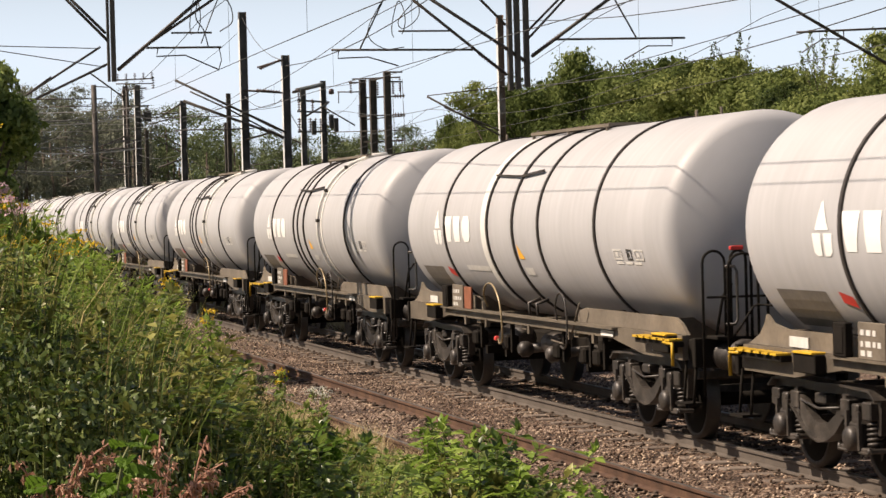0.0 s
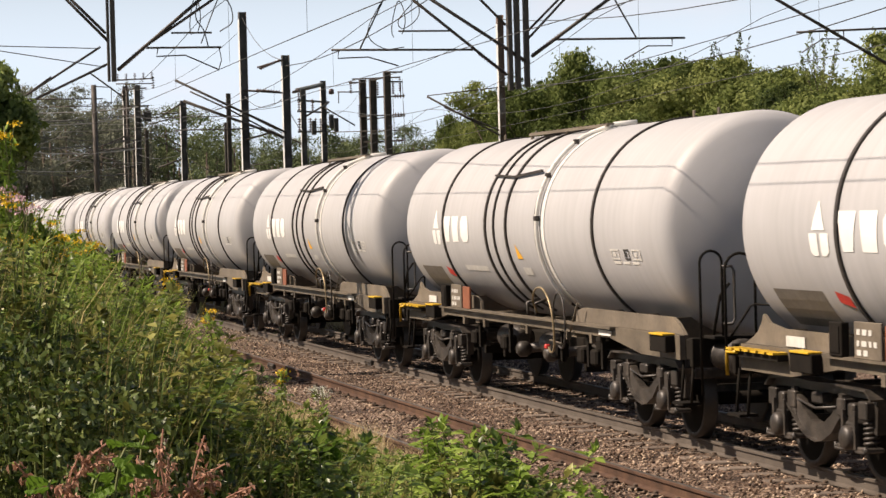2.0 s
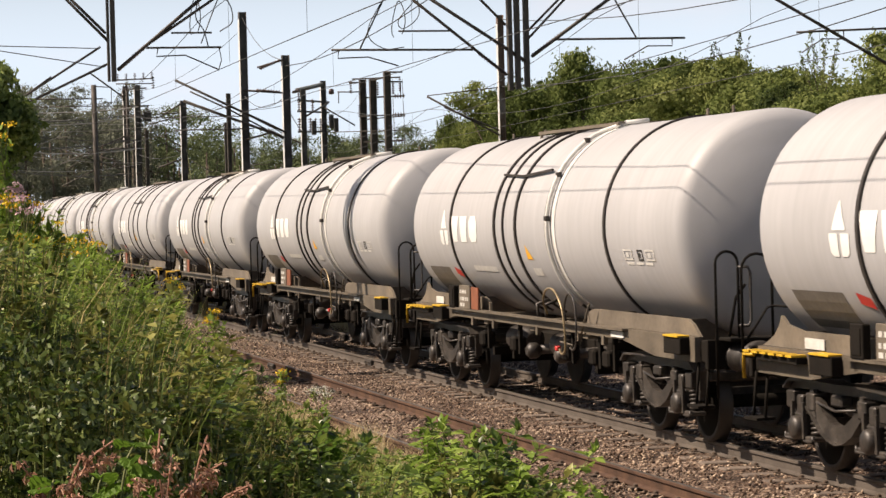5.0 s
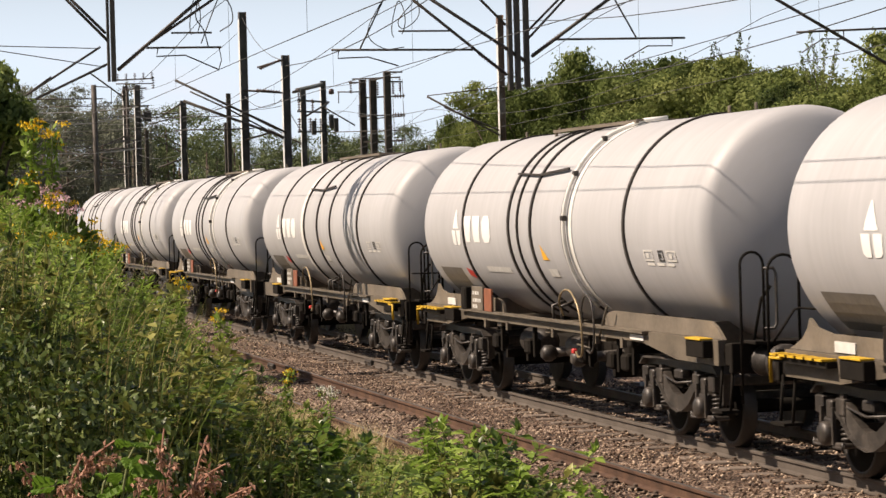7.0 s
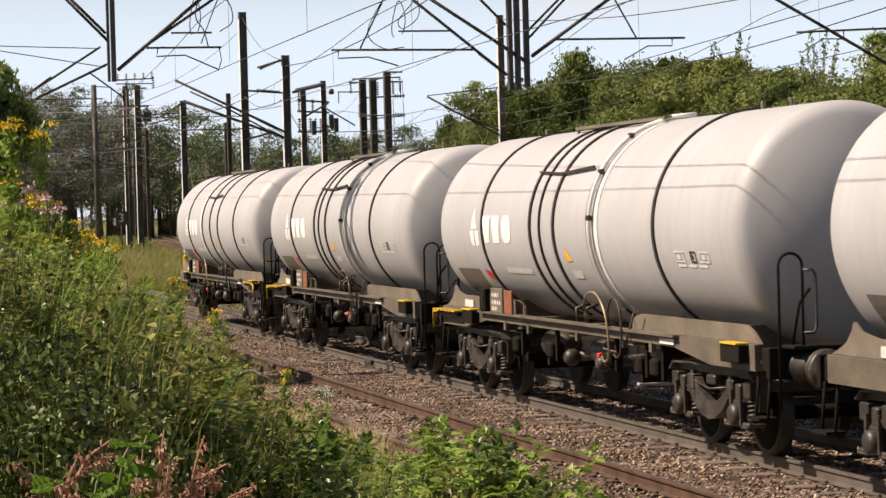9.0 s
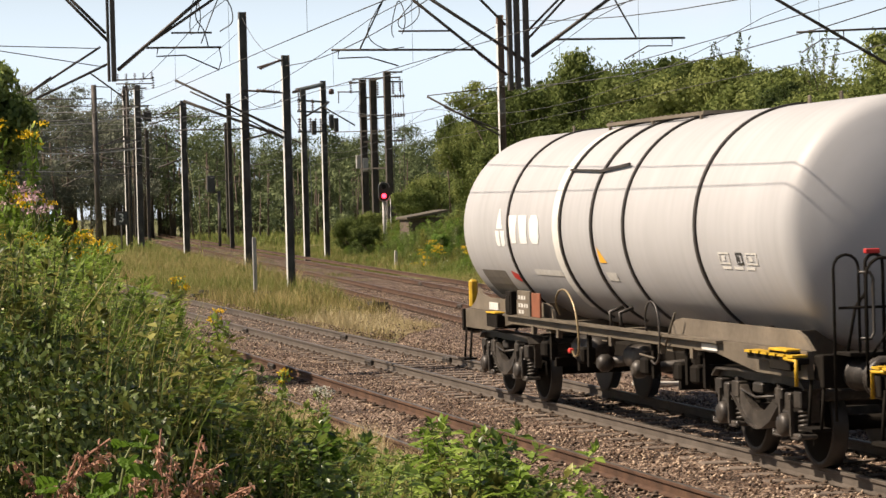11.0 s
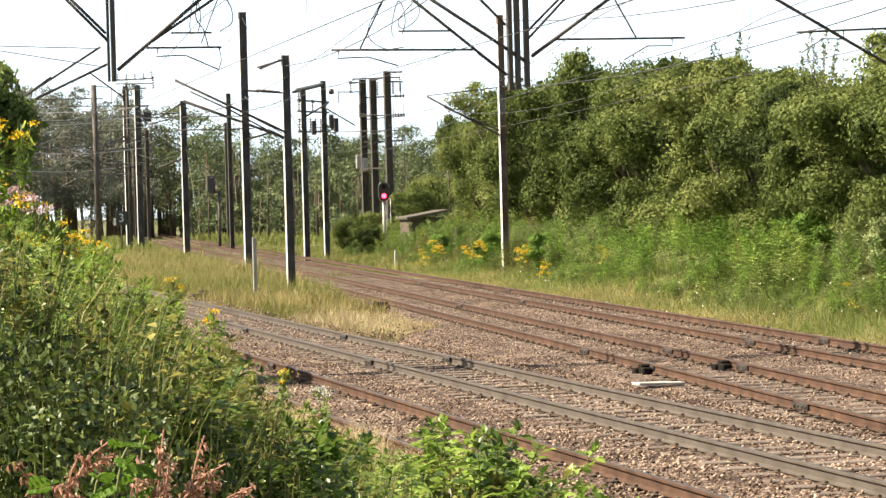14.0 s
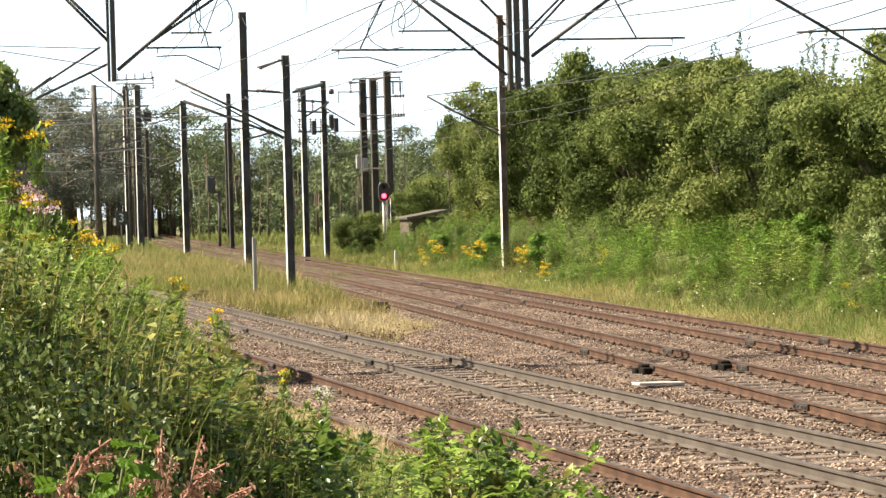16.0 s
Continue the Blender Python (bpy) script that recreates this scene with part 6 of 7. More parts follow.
def spray_tree(seed, height):
    """A thin stem with long loose twigs towards its top, sparsely leaved."""
    rng = np.random.default_rng(seed)
    trunk, limbs = bmesh.new(), bmesh.new()
    tube(trunk, [(0, 0, -0.3), (0.1, 0, height * 0.4), (0.05, 0.1, height * 0.66)], [0.07, 0.05, 0.03], 6)
    pts, way = [], []
    for k in range(13):
        a, base = 2.4 * k, height * rng.uniform(0.5, 0.72)
        run = np.array([0.75 * math.cos(a), 0.75 * math.sin(a), (height - base) * rng.uniform(0.55, 1.0)])
        ends = [np.array([0.06, 0.06, base]) + run * np.array([t ** 0.8, t ** 0.8, t]) + rng.normal(0, 0.04, 3) for t in (0.0, 0.35, 0.7, 1.0)]
        tube(limbs, [tuple(e) for e in ends], [0.02, 0.015, 0.009, 0.004], 4)
        t = rng.random(110)
        c = np.stack([np.interp(t, (0.0, 0.35, 0.7, 1.0), [e[q] for e in ends]) for q in range(3)], -1)
        pts.append(c + rng.normal(0, 0.10, c.shape) * (1.25 - t[:, None]))
        way.append(np.tile(np.array([-0.3, 0.1, 0.6]), (110, 1)))
    v, f = chips(rng, np.concatenate(pts), 0.12, np.concatenate(way), 0.7)
    return (mesh_of(trunk, "trunk", M["bark"]), mesh_of(limbs, "limb", M["bark"]), triangles("crown", v, f, [M["leaf_hedge"]]))


SPRIG = spray_tree(41, 8.3)


def tree(meshes, m, name, label, group):
    t = thing(name, label, "tree", group, m=m)
    for nm, me in zip(("trunk", "limb", "crown"), meshes):
        part(nm, me, None, t)
    return t


HEDGE_TOP = ((46, 6.2), (56, 7.0), (62, 7.5), (66, 7.0), (70, 6.4), (74, 7.3), (80, 8.0), (90, 8.8), (100, 9.5), (110, 10.0), (140, 10.0), (175, 9.9), (190, 8.4), (206, 7.0))


def hedge_row():
    """Hawthorns along the verge; the hedge climbs to its highest part and falls away at both ends."""
    rng = random.Random(4)
    y = 46.0
    while y < 174:
        x = x4(y) + 8.6 + max(0, y - 60) * 0.05 + rng.uniform(-0.6, 0.8)
        k = rng.randrange(4)
        z = ground_z(x, y) - 0.1
        top = float(np.interp(y, [p[0] for p in HEDGE_TOP], [p[1] for p in HEDGE_TOP]))
        wide = 1.25 if y < 140 else 0.8
        s = (top - z) / (6.6, 7.0, 6.2, 5.4)[k] * rng.uniform(0.92, 1.04)
        tree(HEDGE[k], pose(x, y, z, 0, 0, rng.uniform(0, 360)) @ Matrix.Diagonal((min(s, wide), min(s, wide), s, 1)), "hawthorn_tree", "dense green hawthorn tree in a tall hedge", "hedge trees")
        if rng.random() < 0.7:
            tree(HEDGE_BACK, pose(x + 4.2, y + 2.0, z, 0, 0, rng.uniform(0, 360)) @ Matrix.Diagonal((wide, wide, (top - z) / 6.8 * 0.97, 1)), "hawthorn_tree", "dense green hawthorn tree in a tall hedge", "hedge trees")
        y += rng.uniform(3.6, 5.0) * (1 + (y - 46) / 120)
    for x, y, s in ((20.2, 71.5, 0.86), (22.6, 85.0, 0.97), (33.5, 166.0, 1.0)):
        tree(SPRIG, pose(x, y, ground_z(x, y) - 0.1, 0, 0, 31 * y) @ Matrix.Scale(s, 4), "slender_tree", "slender tree with loose sprays above the hedge", "hedge trees")
    for x, y, s in ((24.3, 152, 0.36), (25.6, 163, 0.42), (28.6, 170, 0.34), (38.5, 196, 0.6), (42.5, 206, 0.8)):
        tree(HEDGE_BACK, pose(x, y, ground_z(x, y) - 0.1, 0, 0, rng.uniform(0, 360)) @ Matrix.Scale(s, 4), "lineside_bush", "rounded green bush beside the line", "lineside bushes")
    for x, y, s in ((19.2, 98.0, 0.6), (20.4, 110.5, 0.62), (22.6, 128.0, 0.5), (18.0, 66.5, 0.7)):
        tree(BUSH, pose(x, y, ground_z(x, y) - 0.08, 0, 0, 77 * y) @ Matrix.Scale(s, 4), "verge_bush", "small bright green leafy bush in the verge", "verge bushes")
    for x, y, s in ((16.6, 57.5, 0.78), (17.5, 58.5, 0.95), (16.3, 54.5, 0.85)):
        tree(GREY_BUSH, pose(x, y, ground_z(x, y) - 0.08, 0, 0, 77 * y) @ Matrix.Scale(s, 4), "willow_bush", "pale grey-green willow bush in the verge", "willow bushes")
    for x, y, s in ((-8.1, 45, 0.82), (-9.3, 51, 0.92), (-8.0, 47, 0.58), (-9.0, 42, 0.7), (-9.4, 58, 1.0), (-8.3, 52, 0.75), (-9.6, 64, 1.15)):
        tree(BANK_TREE, pose(x, y, ground_z(x, y) - 0.1, 0, 0, 40 * y) @ Matrix.Scale(s, 4), "bank_tree", "green tree on the bank beside the track", "bank trees")


hedge_row()


def far_wood():
    """Far woods behind the curve: trunks and crowns in one object."""
    rng = np.random.default_rng(21)
    cs, rs = [], []
    bm = bmesh.new()
    for k in range(300):
        t = rng.random()
        y = 330 + 70 * rng.random() + 30 * t
        x = -14 + 125 * t + rng.normal(0, 4)
        h = (21.5 if t < 0.45 else 16.5) * rng.uniform(0.75, 1.08) - 2.0 * (t > 0.55)
        tube(bm, [(x, y, -0.5), (x + rng.normal(0, 0.3), y, h * 0.7)], [0.28, 0.12], 5)
        low = 0.25 if t < 0.45 else 0.08
        for _ in range(9):
            cs.append((x + rng.normal(0, 1.7), y + rng.normal(0, 1.7), h * rng.uniform(low, 0.95)))
            rs.append(rng.uniform(1.1, 2.7))
    for k in range(46):
        # younger bright trees and bushes on this side of the wood
        y = rng.uniform(262, 325)
        x = rng.uniform(38, 82)
        h = rng.uniform(5.5, 12.0)
        tube(bm, [(x, y, -0.5), (x + rng.normal(0, 0.3), y, h * 0.8)], [0.16, 0.05], 5)
        for _ in range(9):
            z = rng.uniform(0.1, 0.95)
            cs.append((x + rng.normal(0, 1.0), y + rng.normal(0, 1.0), h * z))
            rs.append(rng.uniform(0.6, 1.5) * (1.2 - 0.6 * z))
    p, d = crown_points(rng, 400000, np.array(cs), rs)
    v, f = chips(rng, p, 0.27, d, 0.55)
    p, d = crown_points(rng, 210000, np.array(cs), np.array(rs) * 0.66)
    v2, f2 = chips(rng, p, 0.45, d, 0.6)
    v, f, _ = join((v, f, 0), (v2, f2, 0))
    bm.verts.index_update()
    tv = np.array([q.co[:] for q in bm.verts])
    bmesh.ops.triangulate(bm, faces=bm.faces)
    tf = np.array([[q.index for q in fc.verts] for fc in bm.faces])
    bm.free()
    V, F, S = join((v, f, 0), (tv, tf, 1))
    # far trees on the left take the leaves with haze in their colour
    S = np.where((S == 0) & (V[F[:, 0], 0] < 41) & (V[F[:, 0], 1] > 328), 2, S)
    ob = new("far_wood", triangles("far_wood", V, F, [M["leaf_far"], M["bark"], M["leaf_haze_wood"]], S))
    tagged(ob, "dark green wood far beyond the tracks", "wood", kind="stuff")


far_wood()


def blades(rng, x, y, z, h, w, bend=0.35):
    """A bent tapering blade at each foot: five corners, three triangles."""
    n = len(x)
    a = rng.uniform(0, 2 * np.pi, n)
    dx, dy = np.cos(a), np.sin(a)
    foot = np.stack([x, y, z], -1)
    side = np.stack([-dy, dx, 0 * dx], -1) * (w / 2)[:, None]
    lean = np.stack([dx, dy, 0 * dx], -1) * (h * bend * rng.uniform(0.2, 1.0, n))[:, None]
    up = np.stack([0 * h, 0 * h, h], -1)
    midp = foot + lean * 0.3 + up * 0.55
    v = np.stack([foot - side, foot + side, midp - side * 0.8, midp + side * 0.8, foot + lean + up], 1).reshape(-1, 3)
    k = 5 * np.arange(n)[:, None]
    f = np.concatenate([k + np.array([[0, 1, 3]]), k + np.array([[0, 3, 2]]), k + np.array([[2, 3, 4]])], 1).reshape(-1, 3)
    return v, f


def zs_of(x, y):
    return np.array([ground_z(a, b) for a, b in zip(x, y)])


def grass():
    rng = np.random.default_rng(8)
    # rough grass between the running line and the branch, taller and greener down the line
    n = 42000
    y = 60.5 + 122 * rng.random(n) ** 1.3
    a = 1.745e-4 * y * y - 1.6e-7 * y ** 3 + 1.9
    b = 4.69 + 0.105 * (y - 45) - 1.45
    x = a + (b - a) * rng.random(n)
    ok = b - a > 0.3
    x, y = x[ok], y[ok]
    tall = 0.42 + 0.65 * np.clip((y - 64) / 36, 0, 1)
    tuft = 0.5 + 0.5 * np.sin(x * 1.7 + 2 * np.sin(y * 0.21)) * np.sin(y * 0.33 + x)
    h = (0.08 + tall * (0.35 + 0.65 * tuft)) * rng.uniform(0.5, 1.2, len(x))
    tone = rng.random(len(x)) + 0.35 * np.sin(y * 0.17 + x * 0.8) - 0.4 * (y < 72)
    slot = np.where(y < 70, 3, np.where(tone < 0.45, 0, np.where(tone < 0.95, 2, 1)))
    v, f = blades(rng, x, y, zs_of(x, y), h, rng.uniform(0.007, 0.016, len(x)) * (1 + y / 150), 0.9)
    ob = new("dry_grass", triangles("dry_grass", v, f, [M["grass_dry"], M["grass_green"], M["grass_yellow"], M["grass_straw"]], np.repeat(slot, 3)))
    tagged(ob, "rough yellow and green grass between the tracks", "grass", kind="stuff")
    # tall pale grass beside and between the far ends of the branch tracks, and the meadow beyond them
    n = 62000
    y = 104 + 170 * rng.random(n) ** 1.15
    lane = rng.random(n)
    mid = 4.69 + 0.105 * (y - 45)
    right = mid + 5.0 + 15.0 * rng.random(n) ** 1.6
    x = np.where(lane < 0.18, mid + 1.86 + rng.normal(0, 0.36, n), np.where(lane < 0.7, right, mid - 1.35 - rng.random(n) * 3.0))
    ok = (lane >= 0.7) | (y > 118) | (lane < 0.18)
    x, y, lane = x[ok], y[ok], lane[ok]
    h = rng.uniform(0.25, 0.75, len(x)) * np.where(lane < 0.18, 0.6, 1.0) * (0.75 + 0.25 * np.sin(0.5 * y + x))
    v, f = blades(rng, x, y, zs_of(x, y), h, rng.uniform(0.02, 0.045, len(x)), 0.9)
    tone = rng.random(len(x)) + 0.3 * np.sin(0.21 * y + 0.6 * x)
    ob = new("meadow_grass", triangles("meadow_grass", v, f, [M["grass_yellow"], M["grass_green"], M["grass_dry"]], np.repeat(np.where(tone < 0.5, 0, np.where(tone < 0.8, 1, 2)), 3)))
    tagged(ob, "tall pale summer grass beside the far tracks", "grass", kind="stuff")
    # bright open grass before the far wood
    n = 26000
    y = 225 + 112 * rng.random(n)
    x = rng.uniform(4, 66, n)
    ok = np.abs(x - (1.745e-4 * y * y - 1.6e-7 * y ** 3)) > 2.2
    ok &= np.abs(x - 6.55 - 0.1055 * (y - 45)) > 3.6
    x, y = x[ok], y[ok]
    v, f = blades(rng, x, y, zs_of(x, y), rng.uniform(0.4, 1.15, len(x)), rng.uniform(0.05, 0.12, len(x)), 0.8)
    ob = new("far_grass", triangles("far_grass", v, f, [M["grass_yellow"], M["grass_green"]], np.repeat((rng.random(len(x)) < 0.4).astype(int), 3)))
    tagged(ob, "bright open grass before the far wood", "grass", kind="stuff")
    # verge beyond the far track: short yellow-green grass first
    n = 100000
    y = 38 + 150 * rng.random(n) ** 1.35
    q = rng.random(n) ** 1.2
    x = 8.40 + 0.106 * (y - 45) + 1.9 + 4.6 * q
    h = rng.uniform(0.10, 0.40, n) * (0.7 + 0.7 * q)
    tone = q * 0.7 + rng.normal(0, 0.22, n) + 0.22 * np.sin(y * 0.31 + 1.2 * np.sin(y * 0.13)) * np.sin(x * 0.9)
    slot = np.where(tone > 0.3, 1, np.where(tone > 0.06, 2, 0))
    v, f = blades(rng, x, y, zs_of(x, y), h, rng.uniform(0.005, 0.011, n) * (1 + y / 150), 1.7)
    ob = new("verge_grass", triangles("verge_grass", v, f, [M["grass_dry"], M["grass_green"], M["grass_yellow"]], np.repeat(slot, 3)))
    tagged(ob, "short yellow-green verge grass with dry patches", "grass", kind="stuff")


grass()


def flower_heads(rng, tops, r, mat_slot, n=14, size=0.03):
    pts = np.concatenate([t + rng.normal(0, 1, (n, 3)) * np.array([r, r, r * 0.4]) for t in tops])
    v, f = leaves(rng, pts, size, up=1.0, ratio=0.7)
    return v, f, mat_slot


def leaves_along(rng, pts, d, size, ratio, fold=0.25, jitter=0.3):
    """Lozenge leaves that grow from pts along d, their upper sides turned to the sky."""
    n = len(pts)
    up = np.array([0, 0, 1.0]) + rng.normal(0, jitter, (n, 3))
    s = np.cross(d, up)
    s /= np.linalg.norm(s, axis=1, keepdims=True) + 1e-9
    nn = np.cross(s, d)
    L = (size * rng.uniform(0.6, 1.25, n))[:, None]
    tip = pts + d * L - nn * L * 0.12
    mid = pts + d * L * 0.45
    a, b = mid + s * L * ratio * 0.5 + nn * L * fold * 0.3, mid - s * L * ratio * 0.5 + nn * L * fold * 0.3
    v = np.stack([pts, a, tip, b], 1).reshape(-1, 3)
    k = 4 * np.arange(n)[:, None]
    f = np.concatenate([k + np.array([[0, 1, 2]]), k + np.array([[0, 2, 3]])], 1).reshape(-1, 3)
    return v, f


def shoot(seed, height, nodes, branch, rise, leaf, ratio, slot, per=4, twigs=1.0):
    """A leafy upright stem one plant wide: side twigs at each node, leaves along the twigs; arrays at the origin."""
    rng = np.random.default_rng(seed)
    bend = rng.normal(0, 0.11, 2)
    P, D = [], []
    for k in range(nodes):
        t = (0.2 + 0.8 * (k + 0.5) / nodes)
        c = np.array([bend[0] * t * t, bend[1] * t * t, height * t])
        for j in range(2):
            if rng.random() > twigs:
                continue
            a = 2.4 * k + math.pi * j + rng.normal(0, 0.35)
            e = math.radians(rise) + rng.normal(0, 0.22)
            w = np.array([math.cos(a) * math.cos(e), math.sin(a) * math.cos(e), math.sin(e)])
            reach = branch * (1.15 - 0.75 * t) * rng.uniform(0.6, 1.3)
            side = np.array([-math.sin(a), math.cos(a), 0])
            for q in range(per):
                u = (q + 0.5) / per
                d = w + side * (0.75 if q % 2 else -0.75) * (1 - 0.7 * u) + rng.normal(0, 0.18, 3)
                d[2] -= 0.35 * u
                P.append(c + w * reach * u)
                D.append(d / np.linalg.norm(d))
    for q in range(5):
        d = rng.normal(0, 0.5, 3) + np.array([0, 0, 0.8])
        P.append(np.array([bend[0], bend[1], height * 0.99]))
        D.append(d / np.linalg.norm(d))
    v, f = leaves_along(rng, np.array(P), np.array(D), leaf, ratio)
    sv, sf = [], []
    for k, t in enumerate(np.linspace(0, 1, 5)):
        w = 0.007 * (1 - 0.6 * t)
        c = np.array([bend[0] * t * t, bend[1] * t * t, height * t])
        sv += [c + (w, 0, 0), c + (-w * 0.5, w, 0), c + (-w * 0.5, -w, 0)]
        if k:
            o = 3 * (k - 1)
            for j in range(3):
                sf += [(o + j, o + (j + 1) % 3, o + 3 + (j + 1) % 3), (o + j, o + 3 + (j + 1) % 3, o + 3 + j)]
    return join((v, f, slot), (np.array(sv), np.array(sf), 0))


def plant_out(places):
    """Set copies of the shoots (arrays, x, y, foot, height, girth) into one mesh's arrays; tall ones are bare at the foot."""
    rng = np.random.default_rng(5)
    vs, fs, ss, o = [], [], [], 0
    for (v, f, s), x, y, z0, h, girth, slot in places:
        a = rng.uniform(0, 2 * np.pi)
        c, si = math.cos(a), math.sin(a)
        size = 0.66 if 0 < y < 11 else 0.8 if 0 < y < 15 else 1.0
        v = v * np.array([size, size, size])
        girth = 0.5 + girth * 0.5
        top = v[:, 2].max()
        k = min(1.0, h / top)
        lift = max(0.0, h - top)
        tip = rng.normal(0, 0.10, 2)
        lx, ly = tip[0] * v[:, 2] * k, tip[1] * v[:, 2] * k
        vs.append(np.stack([(v[:, 0] * c - v[:, 1] * si) * girth + x + lx, (v[:, 0] * si + v[:, 1] * c) * girth + y + ly, np.where(v[:, 2] < 0.01, z0, v[:, 2] * k + z0 + lift)], -1))
        fs.append(f + o)
        ss.append(np.where(s == 0, 0, slot if slot else s))
        o += len(v)
    return np.concatenate(vs), np.concatenate(fs), np.concatenate(ss)


def verge_weeds():
    """Head-high nettles, willowherb and grasses between the verge grass and the hedge, bed by bed."""
    rng = np.random.default_rng(17)
    mats = [M["stalk"], M["leaf_verge"], M["leaf_weed"], M["leaf_grey"], M["leaf_olive"]]
    kinds = [[shoot(300 + 10 * j + k, 1.5, 13, br, rise, lf, ra, 1, per) for k in range(3)] for j, (br, rise, lf, ra, per) in enumerate(((0.22, 30, 0.11, 0.42, 4), (0.24, 48, 0.13, 0.2, 5), (0.18, 62, 0.18, 0.12, 4)))]
    places = []
    while len(places) < 3000:
        y = 42 + 122 * rng.random() ** 1.3
        q = rng.random()
        x = x4(y) + 4.1 + 5.2 * q
        bed = noise.noise((x * 0.35, y * 0.16, 5)) + 0.12 * rng.normal()
        if noise.noise((x * 0.8, y * 0.22, 8)) > 0.3 and q < 0.5:
            continue
        rise = smoothstep(0.0, 0.26, q + 0.4 * noise.noise((x * 0.5, y * 0.2, 1)))
        h = (0.3 + (1.3 + 1.3 * noise.noise((x * 0.5, y * 0.2, 11))) * rise) * rng.uniform(0.55, 1.1) * (1.0 if y < 62 else 0.8)
        grey = y < 61 and q > 0.3
        j, slot = (1, 3) if grey or bed > 0.28 else (0, 1) if bed > -0.12 else (2, 3) if bed > -0.22 else (0, 2) if bed > -0.36 else (1, 4)
        h *= 1.35 if grey else 1.0
        if 62 < y < 84 and q > 0.12 and bed > -0.4:
            j, slot, h = 0, 1 if bed < 0.25 else 2, h * 1.25
        places.append((kinds[j][rng.integers(3)], x, y, ground_z(x, y), h, rng.uniform(0.8, 1.5), slot))
    V, F, S = plant_out(places)
    ob = new("verge_weeds", triangles("verge_weeds", V, F, mats, S))
    tagged(ob, "head-high nettles and willowherb before the hedge", "weeds", kind="stuff")
    # white daisies and seed heads dotted about the grass
    n = 150
    y = 50 + 85 * rng.random(n)
    x = 8.40 + 0.106 * (y - 45) + 2.6 + 3.5 * rng.random(n)
    v, f = leaves(rng, np.stack([x, y, zs_of(x, y) + rng.uniform(0.25, 0.7, n)], -1), 0.05, up=2.0, ratio=0.9)
    ob = new("verge_daisies", triangles("verge_daisies", v, f, [M["petal_white"]]))
    tagged(ob, "small white flowers dotted about the verge", "wild flowers", kind="stuff")


verge_weeds()

BANK = ((-11.0, 3.25), (-9.7, 3.13), (-9.2, 2.79), (-8.7, 2.49), (-8.4, 2.11), (-8.1, 1.78), (-7.7, 1.52), (-6.8, 1.10), (-5.95, 0.68), (-5.3, 0.25), (-4.7, 0.0))


def weed_top(x, y):
    """Height of the growth on the bank: it falls from the ridge to the track, and dips towards the spot where one stands."""
    k = max(1.0, 18.0 / y)
    d = (x + 11.2) * k - 11.2 - (x1(y) if y > 18 else 0.05)
    top = float(np.interp(d, [p[0] for p in BANK], [p[1] for p in BANK]))
    return 2.846 - (2.846 - top) / k


SWAYING = []


